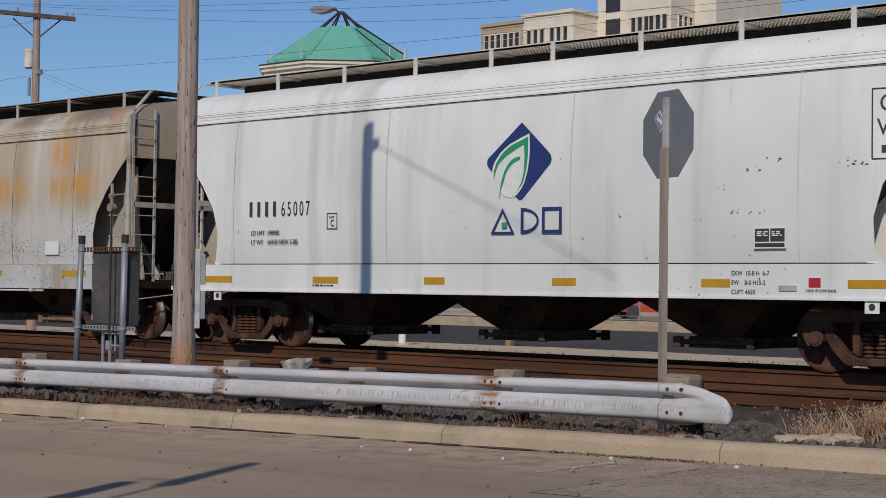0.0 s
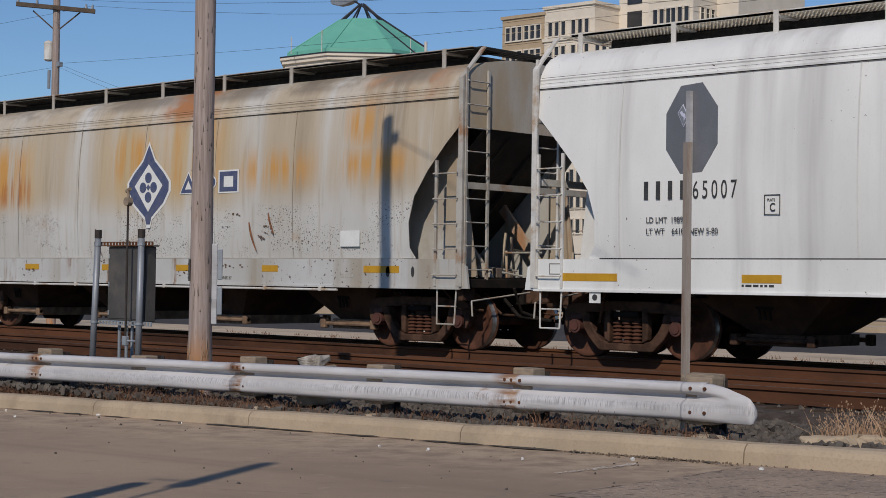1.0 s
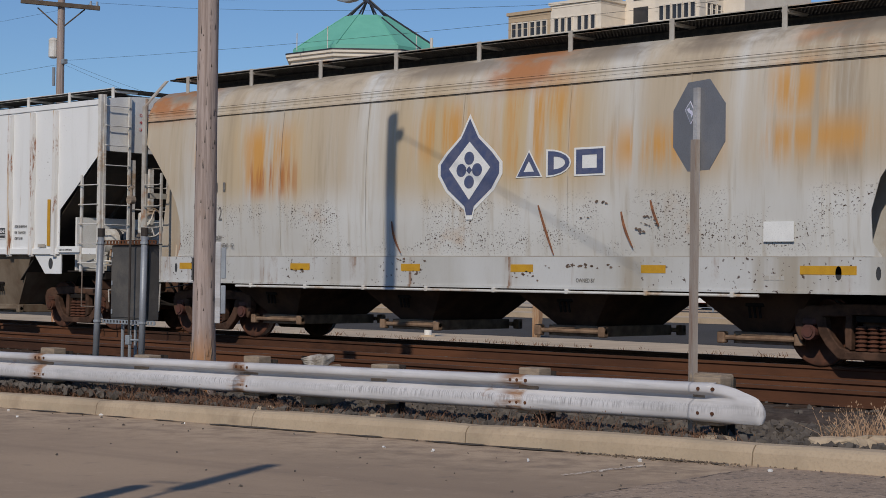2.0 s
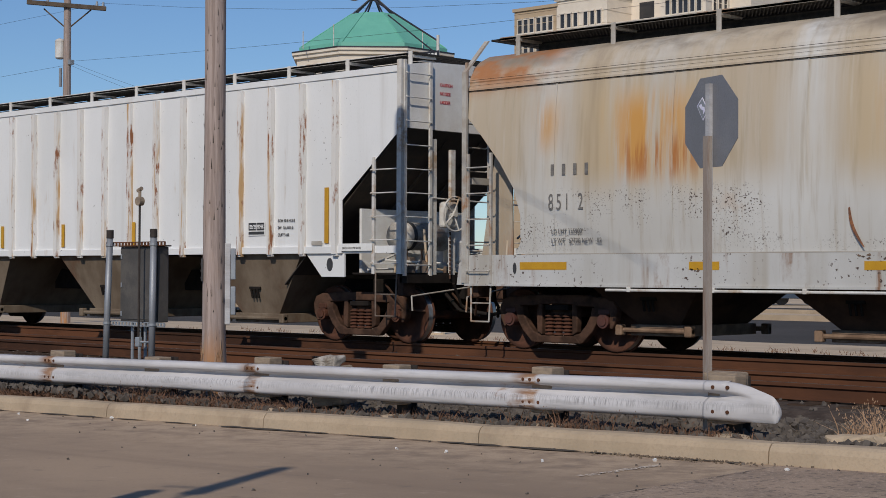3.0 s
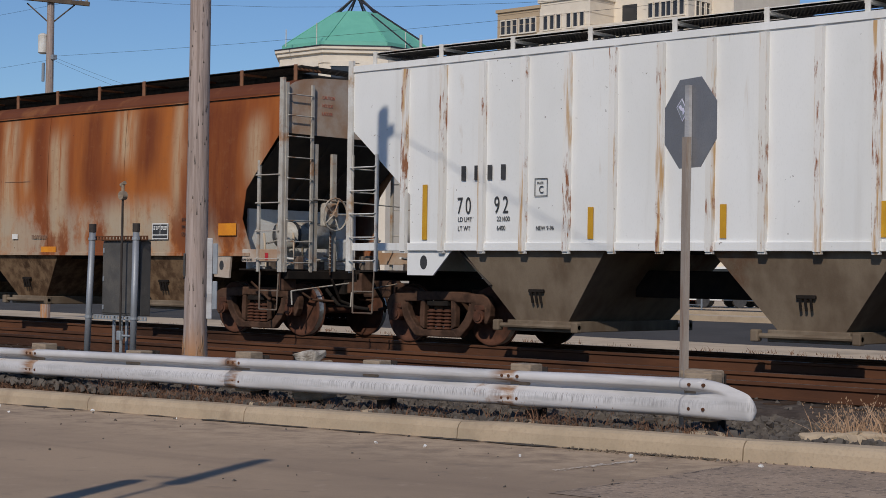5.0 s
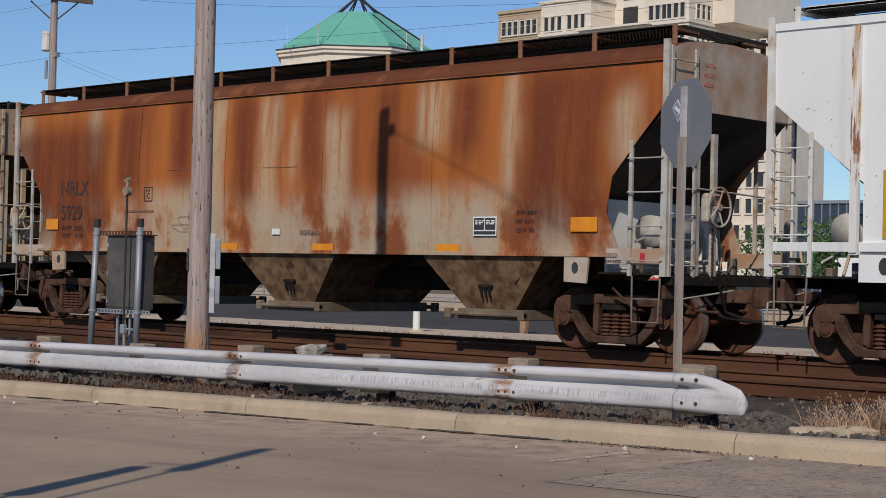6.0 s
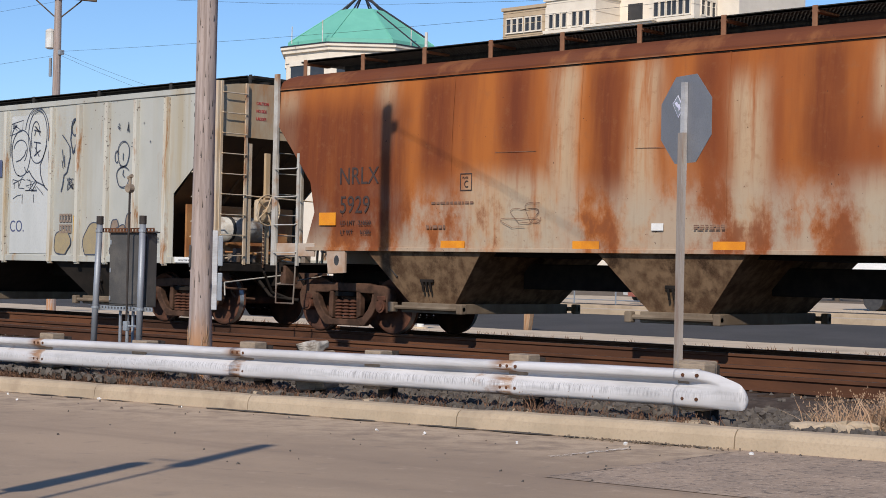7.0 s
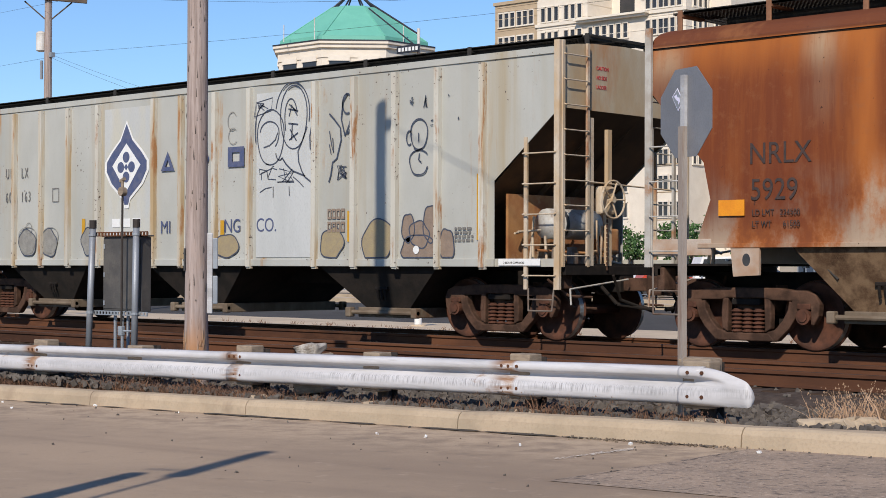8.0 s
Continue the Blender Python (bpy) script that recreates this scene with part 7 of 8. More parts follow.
# big bubble letters
spray(c, "graffiti", [loop(2.13, 3.29, 0.34, 0.49, -1.9, 4.6, 0.04), loop(2.1, 3.32, 0.24, 0.25, -0.9, 2.9, 0.05), [(1.95, 3.12), (2.1, 3.15), (2.25, 3.24), (2.31, 3.36)], loop(1.95, 3.4, 0.22, 0.45, 1.6, 3.6)], 0.011, M["graffiti"], YG, "looping dark graffiti lines")
spray(c, "graffiti", [loop(2.71, 3.6, 0.33, 0.55, 0, 6.3, 0.03), loop(2.64, 3.55, 0.15, 0.38, 0.3, 3.6, 0.05), loop(2.68, 3.62, 0.42, 0.58, -0.2, 2.9, 0.02), loop(2.36, 3.05, 0.1, 0.16, 3.4, 5.4)], 0.011, M["graffiti"], YG, "looping dark graffiti lines")
spray(c, "graffiti", [[(3.04, 3.42), (2.92, 3.18), (2.82, 3.02), (2.84, 2.84), (2.92, 2.68), (3.0, 2.58), (3.14, 2.5)], [(2.42, 2.93), (2.52, 2.82), (2.68, 2.7), (2.84, 2.65), (3.0, 2.6)], [(3.16, 3.46), (3.11, 3.26), (3.12, 3.06), (3.2, 2.95)]], 0.014, M["graffiti"], YG, "sweeping dark graffiti tail")
spray(c, "graffiti", [[(2.6, 3.62 + 0.2 * k), (2.66, 3.8 - 0.02 * k), (2.8, 3.62 + 0.06 * k)] for k in (0, 1)] + [[(2.58, 3.74), (2.82, 3.7)], [(2.58, 3.5), (2.82, 3.47)], [(2.62, 3.4), (2.78, 3.2)], [(2.6, 3.22), (2.82, 3.33)], [(2.68, 3.5), (2.66, 3.22)]], 0.012, M["graffiti"], YG - 0.002, "short dark strokes in the letter")
spray(c, "graffiti", scribble(1.76, 2.14, 3.72, 3.9, 3) + [[(1.7, 3.66), (2.14, 3.74), (2.18, 3.96), (1.76, 3.9), (1.7, 3.66)]], 0.007, M["graffiti"], YG, "small boxed tag")
spray(c, "graffiti", scribble(1.8, 2.3, 2.55, 2.8, 4) + scribble(2.3, 2.75, 2.5, 2.75, 4) + [[(2.2, 2.45), (2.2, 2.26)], [(2.6, 2.44), (2.61, 2.28)], [(1.86, 2.36), (2.0, 2.42), (2.16, 2.44)], [(2.7, 2.6), (2.86, 2.5), (2.96, 2.42)]], 0.008, M["graffiti"], YG, "tangled dark tag with drips")
# the plant-like figure
spray(c, "graffiti", [loop(4.0, 3.74, 0.11, 0.16, 0.2, 5.2), [(3.58, 3.6), (3.7, 3.5), (3.84, 3.36), (3.86, 3.16), (3.76, 2.86), (3.66, 2.8), (3.62, 2.6), (3.57, 2.48)], [(3.95, 3.22), (3.86, 3.5), (3.9, 3.78), (4.0, 3.9)], [(3.95, 3.22), (4.05, 3.4), (4.12, 3.62)], [(4.0, 3.24), (4.1, 3.34), (4.14, 3.44)]], 0.014, M["graffiti"], YG, "branching dark graffiti lines")
spray(c, "graffiti", [[(3.58, 3.32), (3.63, 3.1), (3.68, 2.96), (3.66, 3.2)], [(3.58, 3.1), (3.62, 2.94)]] + scribble(3.76, 4.02, 2.5, 2.76, 6), 0.009, M["graffiti"], YG, "thin dark tag strokes")
# the small figure of two ovals
spray(c, "graffiti", [loop(5.61, 3.16, 0.18, 0.25, 0, 6.3, 0.05), loop(5.4, 3.11, 0.06, 0.11, 0.5, 5.4), loop(5.61, 2.72, 0.2, 0.21, 0.6, 6.0, 0.08), [(5.5, 2.95), (5.56, 2.9), (5.68, 2.93)], [(5.6, 3.18), (5.6, 3.04)], [(5.62, 2.86), (5.6, 2.76), (5.66, 2.72)]], 0.011, M["graffiti"], YG, "thin dark graffiti ovals")
spray(c, "graffiti", scribble(5.4, 5.5, 3.62, 3.74, 3) + scribble(5.7, 5.78, 3.56, 3.8, 3) + scribble(5.85, 6.02, 3.28, 3.42, 3) + scribble(6.2, 6.26, 3.7, 3.74, 1) + scribble(6.4, 6.46, 3.34, 3.38, 1), 0.008, M["graffiti"], YG, "scattered spray flecks")
# block tag in two rows, faint loops by the lettering
M["graffiti_brown"] = simple("dull_brown_spray", (0.27, 0.2, 0.15), (0.22, 0.165, 0.125), 0.6, 0, 8)
for r in range(2):
    for k in range(4):
        x, z = 3.55 + 0.105 * k, 1.87 - 0.21 * r
        outline("graffiti", [(x, z), (x + 0.085, z), (x + 0.085, z + 0.17), (x, z + 0.17)], 0.03, YG, M["graffiti_brown"], c, "square brown tag shape")
spray(c, "graffiti", [loop(1.12, 3.62, 0.12, 0.16, 0.6, 5.2), loop(1.14, 3.36, 0.12, 0.14, 0.8, 5.6), loop(1.6, 3.5, 0.1, 0.26, 1.8, 4.6)], 0.007, M["graffiti_grey"], YG, "faint grey loops")


def mound(cx, cz, rx, rz, mat, seed, label, base=1.24):
    """A filled spray shape with lobes, cut off at the sill."""
    r2 = random.Random(seed)
    ph, k2, k3 = r2.uniform(0, 6), r2.uniform(0.04, 0.1), r2.uniform(0.03, 0.08)
    pts = []
    for i in range(32):
        t = 2 * math.pi * i / 32
        r = 1 + k2 * math.sin(2 * t + ph) + k3 * math.sin(5 * t + 2 * ph)
        pts.append((cx + rx * r * math.cos(t), max(base, cz + rz * r * math.sin(t))))
    f = shapes("graffiti_fill", [pts], YR - 0.0015 * (seed % 3), M[mat], c, label, 0.0015)
    spray(f, "graffiti_outline", [pts + pts[:1]], 0.011, M["graffiti"], YG - 0.0008 * (seed % 3), "dark sprayed outline")


mound(3.65, 1.48, 0.26, 0.27, "graffiti_tan", 1, "tan filled graffiti shape")
mound(4.7, 1.5, 0.36, 0.34, "graffiti_tan", 2, "tan egg-shaped graffiti")
for x, z, rx, rz, k in ((5.38, 1.7, 0.13, 0.24, 3), (5.86, 1.76, 0.15, 0.3, 4), (5.62, 1.6, 0.22, 0.2, 5), (5.6, 1.36, 0.4, 0.22, 6), (6.2, 1.42, 0.15, 0.27, 7)):
    mound(x, z, rx, rz, "graffiti_brown", k, "brown bubble graffiti letter")
shapes("graffiti_dot", [circle(5.56, 1.36, 0.065)], YG - 0.004, M["cleanwhite"], c, "white dot in the graffiti")
mound(0.98, 1.45, 0.3, 0.22, "graffiti_tan", 8, "tan graffiti patch")
for x, z, r, k in ((-5.2, 1.55, 0.3, 9), (-4.45, 1.55, 0.28, 10), (-3.1, 1.55, 0.24, 11)):
    mound(x, z, r, 0.27, "graffiti_grey", k, "grey graffiti shape")
spray(c, "graffiti", [loop(-5.2, 1.6, 0.3, 0.3, 0, 6.2, 0.12), loop(-4.4, 1.6, 0.26, 0.28, 0, 6.2, 0.1), loop(-5.15, 1.85, 0.1, 0.1, 0, 6.2)], 0.008, M["graffiti_grey"], YG - 0.003, "grey sprayed loops")

# -- rusted car --
QN, HN = -67.9, 8.0
NS = [(1.39, 1.585), (1.5, 1.59), (2.0, 1.61), (2.5, 1.62), (3.0, 1.615), (3.5, 1.595), (4.1, 1.55)]
NT = [(4.1, 1.58), (4.14, 1.58), (4.16, 1.545), (4.22, 1.51), (4.27, 1.455)]
NR = [(1.455, 4.27), (1.35, 4.33), (1.15, 4.39), (0.8, 4.44), (0.0, 4.48)]
NI = [(1.3, 0.78), (1.55, 0.8), (1.7, 0.92), (2.0, 1.0), (2.3, 0.98), (2.55, 0.88), (2.75, 0.72), (3.0, 0.47), (3.5, 0.02), (3.6, 0.0)]
rust_car = start_car(QN, HN, 6.78, "rust-brown round-sided covered hopper car streaked orange and grey")
c = rust_car
for s in (-1, 1):
    side_sheet(NS, HN, NI, s, M["n_paint"], c, "side_sheet", 0.014)
    side_sheet(NT, HN, [(0, 0), (9, 0)], s, M["n_paint"], c, "top_rail")
    bm = nb()
    box(bm, -HN + 0.8, HN - 0.8, s * 1.6 - 0.02, s * 1.6 + 0.02, 1.36, 1.42, 0.005)
    part("side_sill", bm, M["n_paint"], c)
    bm = nb()
    box(bm, -HN + 0.02, HN - 0.02, s * 1.565 - 0.006, s * 1.565 + 0.006, 4.082, 4.1)
    part("rail_gap", bm, M["under"], c, "thin dark gap")
    for d in (-1, 1):
        bm = nb()
        box(bm, min(d * (HN - 1.0), d * (HN + 0.02)), max(d * (HN - 1.0), d * (HN + 0.02)), s * 1.585 - 0.02, s * 1.585 + 0.02, 1.26, 1.48, 0.006)
        slab(bm, [(d * (HN - 1.75), 1.42), (d * (HN - 1.75), 1.0), (d * (HN - 1.35), 0.98), (d * (HN - 1.3), 1.42)], s * 1.585 - 0.02, s * 1.585 + 0.02)
        part("end_sill", bm, M["n_end"], c, "tan end sill plate")
        shapes("plate_hole", [circle(d * (HN - 1.55), 1.2, 0.06, 16, 0.085)], s * 1.605 + 0.002, M["black"], c)
        ladder(c, d * (HN - 0.03), d * (HN - 0.58), s * 1.62, 1.1, 3.0, 4, M["grey_steel"], "side_ladder", 0.06)
        bm = nb()
        box(bm, d * HN - 0.05, d * HN + 0.05, s * 1.62 - 0.025, s * 1.62 + 0.025, 1.1, 4.38)
        part("corner_post", bm, M["grey_steel"], c, "corner ladder post")
        step_stirrup(c, d * (HN - 0.3), s * 1.6, 1.1, 0.46, 0.24, M["grey_cast"])
roof(c, HN, NR, M["n_paint"])
ends(c, HN, NR, 1.56, 3.45, 0.95, 2.8, M["n_end"], M["slope_shade"], M["grey_steel"])
for d in (-1, 1):
    clutter(c, d, HN, M["grey_steel"], 40 + d)
roof_walk(c, HN, 4.42, 1.2, stretch_posts(HN, 12, 0.2), M["grating"], M["rust_steel"], 4.64, 1.14, M["grating"])
for k in (-4.55, 0.15, 4.6):
    hopper(c, k, 1.37, 0.55, 1.25, 0.5, 1.555, 1.3, M["rust_hopper"], M["tan_hopper"], "flaking tan discharge hopper")
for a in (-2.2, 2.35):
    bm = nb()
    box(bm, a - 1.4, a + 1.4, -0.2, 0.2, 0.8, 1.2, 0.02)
    # added dark floor, keeps the sunlit far sill from showing through
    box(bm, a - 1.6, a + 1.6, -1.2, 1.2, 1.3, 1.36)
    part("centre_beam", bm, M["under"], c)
for d in (-1, 1):
    ladder(c, -1.56, -0.98, d * (HN + 0.04), 1.1, 4.3, 9, M["grey_steel"], "end_ladder", 0.055, along="y")
    tank_gear(c, d, HN, M["w_end"])
hand_brake(c, 1, HN, M["grey_steel"])
bm = nb()
rod(bm, (HN + 0.06, -0.98, 2.35), (HN + 0.06, 1.2, 2.3), 0.014, 6)
part("grab_bar", bm, M["grey_steel"], c, "long horizontal grab bar")
words_end(c, HN, 4.35, "fade_red")
words("stencil", "NRLX", 0.4, M["rustink"], c, -74.3 - QN, YS, 2.45, 0.9)
words("stencil", "5929", 0.4, M["rustink"], c, -74.28 - QN, YS, 1.98, 0.9)
stencil(c, -74.25 - QN, YS, 1.78, ["LD LMT   224500", "LT WT      61500"], 0.11, M["rustink"], 0.9)
plate_c(c, -71.6 - QN, 2.3, M["rustink"])
plate(c, "reflector", -74.76 - QN, -74.36 - QN, 1.78, 1.99, YS, M["orange"], "bright orange reflective patch")
plate(c, "reflector", -61.52 - QN, -61.04 - QN, 1.72, 1.93, YS, M["orange"], "bright orange reflective patch")
for a, b in ((-72.0, -71.5), (-69.4, -68.92), (-67.0, -66.49), (-64.18, -63.68)):
    plate(c, "reflector", a - QN, b - QN, 1.42, 1.53, -1.612, M["orange"], "orange reflective strip")
placard(c, -63.4 - QN, -62.93 - QN, 1.66, 1.95)
stencil(c, -62.55 - QN, YS, 1.98, ["EXW 10-8 H", "EW   8-6 H", "CU FT  500"], 0.085, M["rustink"], 0.85, 1.5)
for x, z, w in ((-3.0, 2.86, 0.8), (-0.4, 2.83, 0.9)):
    shapes("scratch", [[(x, z), (x + w, z - 0.008), (x + w, z - 0.001), (x, z + 0.006)]], YS, M["fade_rust"], c, "thin dark scratch along the side")
for x in (-3.9, -1.4, 1.1, 3.6):
    bm = nb()
    for (za, wa), (zb, wb) in zip(NS, NS[1:]):
        bm.faces.new([bm.verts.new(p) for p in ((x - 0.01, -wa - 0.017, za), (x + 0.01, -wa - 0.017, za), (x + 0.01, -wb - 0.017, zb), (x - 0.01, -wb - 0.017, zb))])
    bmesh.ops.remove_doubles(bm, verts=bm.verts, dist=0.0005)
    part("weld_seam", bm, M["n_paint"], c, "faint upright weld seam")
bars(c, -72.3 - QN, 1.72, 0.4, 0.05, 1, M["fade_rust"])
bars(c, -67.3 - QN, 1.74, 0.5, 0.016, 3, M["fade_rust"])
bars(c, -72.2 - QN, 2.1, 0.9, 0.035, 1, M["fade_rust"])
plate(c, "decal", -68.0 - QN, -67.8 - QN, 1.68, 1.78, YS, M["w_end"], "small pale decal")
spray(c, "graffiti", [loop(-70.3 - QN, 1.9, 0.22, 0.16, 0, 8, 0.4), loop(-70.1 - QN, 1.95, 0.16, 0.2, 1, 6, 0.3), loop(-70.4 - QN, 1.8, 0.3, 0.1, 0, 5, 0.4)], 0.004, M["fade_rust"], YS - 0.004, "thin faded scribble")
stencil(c, HN - 1.02, -1.612, 1.36, ["2 INCH HF", "COMP SHOES"], 0.06, M["black"])
plate(c, "red_decal", HN - 0.4, HN - 0.32, 1.3, 1.42, -1.61, M["red"], "small red decal")

# ---- beyond the tracks ----
M["limestone"] = simple("cream_limestone", (0.74, 0.665, 0.56), (0.68, 0.605, 0.505), 0.9, 0, 0.6, rel=0.1)
M["tanstone"] = simple("tan_brick_stone", (0.46, 0.35, 0.235), (0.42, 0.32, 0.21), 0.9, 0, 0.6, rel=0.1)
M["copper"] = simple("green_copper_roof", (0.16, 0.47, 0.36), (0.14, 0.43, 0.33), 0.6, 0, 0.5, rel=0.05, third=(0.18, 0.5, 0.38))
M["darkglass"] = simple("dark_window_glass", (0.03, 0.032, 0.036), (0.045, 0.045, 0.05), 0.12, 0, 0.5, rel=0.0)
M["darksteel"] = simple("dark_painted_steel", (0.03, 0.032, 0.04), (0.045, 0.045, 0.055), 0.5, 0.3, 3)
M["stonetrim"] = simple("pale_stone_trim", (0.76, 0.69, 0.59), (0.7, 0.63, 0.53), 0.85, 0, 1.0)
M["leaf"] = simple("summer_green_leaves", (0.055, 0.12, 0.025), (0.035, 0.085, 0.018), 0.7, 0, 1.5, third=(0.09, 0.16, 0.04))
M["bark"] = simple("grey_brown_bark", (0.12, 0.09, 0.065), (0.08, 0.06, 0.045), 0.95, 0, 4)
M["carred"] = simple("red_car_paint", (0.5, 0.06, 0.025), (0.45, 0.05, 0.02), 0.3, 0, 3)
M["carblue"] = simple("slate_blue_car_paint", (0.06, 0.08, 0.12), (0.05, 0.07, 0.1), 0.3, 0.2, 3)
M["wire"] = simple("black_cable", (0.02, 0.02, 0.022), (0.03, 0.03, 0.03), 0.6, 0, 3)

# octagonal hall with a green roof
hall = thing("domed_hall", pose(-113.2, 109.9, 0, 0, 0, 45.4), "cream octagonal hall with a green copper roof and dark spire struts", "building")
AP, TOPZ = 7.35, 22.38


def octo(ap, z):
    r = ap / math.cos(math.pi / 8)
    return [(r * math.cos(-math.pi / 2 + math.pi / 8 + math.pi / 4 * i), r * math.sin(-math.pi / 2 + math.pi / 8 + math.pi / 4 * i), z) for i in range(8)]


def rings_mesh(levels, mat, name, label=""):
    bm = nb()
    rs = [[bm.verts.new(p) for p in octo(a, z)] for a, z in levels]
    for a, b in zip(rs, rs[1:]):
        for i in range(8):
            bm.faces.new((a[i], a[(i + 1) % 8], b[(i + 1) % 8], b[i]))
    bm.faces.new(rs[0][::-1])
    bm.faces.new(rs[-1])
    return part(name, bm, mat, hall, label)


hall_wall = rings_mesh([(AP - 0.25, 0), (AP - 0.25, TOPZ - 1.6), (AP - 0.15, TOPZ - 1.6), (AP - 0.15, TOPZ - 0.75), (AP + 0.12, TOPZ - 0.7), (AP + 0.12, TOPZ - 0.4), (AP + 0.3, TOPZ - 0.35), (AP + 0.3, TOPZ - 0.12)], M["limestone"], "wall")
rings_mesh([(AP + 0.34, TOPZ - 0.12), (AP + 0.34, TOPZ)], M["darksteel"], "gutter", "dark eave gutter")
hall_roof = rings_mesh([(AP - 0.35, TOPZ), (AP - 0.35, TOPZ + 0.45), (AP - 0.55, TOPZ + 0.5), (2.1, TOPZ + 4.0)], M["copper"], "roof")
bm = nb()
low, high = octo(AP - 0.5, TOPZ + 0.52), octo(2.1, TOPZ + 4.03)
for a, b in zip(low, high):
    rod(bm, a, b, 0.05, 6)
part("roof_ridge", bm, M["copper"], hall_roof, "folded roof seams")["kind"] = "stuff"
for a, b in zip(octo(2.1, TOPZ + 3.9), octo(0.2, TOPZ + 5.7)):
    bm = nb()
    rod(bm, a, b, 0.09, 6)
    part("spire_strut", bm, M["darksteel"], hall_roof, "dark steel spire strut")
for face in range(8):
    ang = math.pi / 4 * face
    for dx in (-1.35, 1.35):
        m4 = Matrix.Rotation(ang, 4, "Z") @ Matrix.Translation((dx, -AP + 0.25, TOPZ - 2.6))
        bm = nb()
        box(bm, -0.9, 0.9, -0.05, 0.1, -0.7, 0.7)
        w = part("window", bm, M["darkglass"], hall, "dark louvred window")
        w.matrix_basis = m4
        bm = nb()
        box(bm, -1.0, 1.0, -0.16, 0.0, 0.7, 1.2)
        part("window_head", bm, M["stonetrim"], w)
bm = nb()
for x, h in ((-6.5, 1.6), (-3.6, 2.0), (4.6, 1.9)):
    rod(bm, (x, -AP - 0.1 if abs(x) < 4 else -5.5, TOPZ), (x, -AP - 0.1 if abs(x) < 4 else -5.5, TOPZ + h), 0.045, 6)
part("lightning_rods", bm, M["white_steel"], hall, "thin pale rods on the eave")["kind"] = "stuff"

# office block of several wings
office = thing("office_building", pose(-0.4, -0.35, 0.42), "cream and tan stone office building with rows of dark windows", "building")


def wing(name, x0, x1, y0, y1, z0, z1, mat):
    bm = nb()
    box(bm, x0, x1, y0, y1, z0, z1)
    box(bm, x0 - 0.2, x1 + 0.2, y0 - 0.2, y1 + 0.2, z1 - 0.35, z1 + 0.05)
    w = part(name, bm, mat, office)
    z = z1 - 0.7
    while z > max(z0, z1 - 9):
        bm = nb()
        box(bm, x0 - 0.05, x1 + 0.05, y0 - 0.05, y1 + 0.05, z, z + 0.07)
        part("course_band", bm, mat, w)
        z -= 1.5
    return w


wing("tan_wing", -138, -131.02, 160.0, 176, -1, 35.2, M["tanstone"])["label"] = "tan stone wing"
wing("main_wing", -131, -108.5, 160.0, 176, -1, 31.7, M["limestone"])
wing("upper_wing", -131, -123.0, 160.02, 172, 31.72, 35.8, M["limestone"])
wing("upper_wing", -114.9, -108.5, 160.02, 170, 31.72, 36.8, M["limestone"])
wing("tower", -123, -105.5, 165.0, 180, 31.72, 60, M["limestone"])
wing("low_wing", -108.4, -99.5, 166.0, 176, -1, 29.0, M["limestone"])
bm = nb()
box(bm, -124.4, -113.6, 158.9, 160, 31.45, 31.7)
box(bm, -124.1, -113.9, 159.2, 160, 31.2, 31.44)
part("balcony", bm, M["stonetrim"], office, "projecting stone balcony slab")
bm = nb()
box(bm, -0.36, 0.36, -0.02, 0.06, -0.85, 0.85)
pane0 = None
win0 = None


def window_at(x, y, z, rz=0, s=1.0, sz=1.0):
    global pane0, win0
    m4 = pose(x, y, z, 0, 0, rz) @ Matrix.Diagonal((s, 1, sz, 1))
    if win0 is None:
        bm = nb()
        for a, b, c2, d in ((-0.44, -0.36, -0.95, 0.95), (0.36, 0.44, -0.95, 0.95), (-0.44, 0.44, 0.85, 1.02), (-0.5, 0.5, -1.02, -0.85)):
            box(bm, a, b, -0.16, 0.02, c2, d)
        win0 = part("window", bm, M["stonetrim"], office, "dark window in a stone frame")
        win0.matrix_basis = m4
        bm = nb()
        box(bm, -0.36, 0.36, -0.03, 0.02, -0.85, 0.85)
        box(bm, -0.02, 0.02, -0.06, -0.03, -0.85, 0.85)
        pane0 = part("pane", bm, M["darkglass"], win0)
        return
    w = share("window", win0, office, m4)
    share("pane", pane0, w, Matrix.Identity(4))


for row in range(9):
    z = 32.85 - 3.1 * row
    for g in (-136.0, -132.9):
        for k in (-0.98, 0, 0.98):
            if -137.6 < g + k < -131.4 and row < 5:
                window_at(g + k, 159.99, z)
    for g in (-128.9, -125.2, -121.4, -118.2, -112.9, -110.3):
        for k in (-1.05, 0, 1.05):
            x = g + k * (1 if g not in (-112.9, -110.3) else 0.9)
            if row == 0 and -123.0 < x < -114.9:
                continue
            window_at(x, 159.99, z, s=0.9)
    for yy in (161.8, 162.9, 164.0, 166.4, 167.5, 168.6):
        if row < 7:
            window_at(-108.49, yy, z, 90)
    if row > 0:
        for k in range(5):
            window_at(-106.8 + 1.6 * k, 165.99, z - 1.2, s=1.1)
bm = nb()
for x in (-120.6, -116.6):
    for r in range(5):
        box(bm, x - 1.1, x + 1.1, 164.92, 165.02, 32.2 + r * 3.6, 34.9 + r * 3.6)
for r in range(5):
    box(bm, -107.4, -106.2, 164.92, 165.02, 36.2 + r * 3.6, 38.9 + r * 3.6)
part("tower_glazing", bm, M["darkglass"], office, "tall dark tower windows")["kind"] = "stuff"

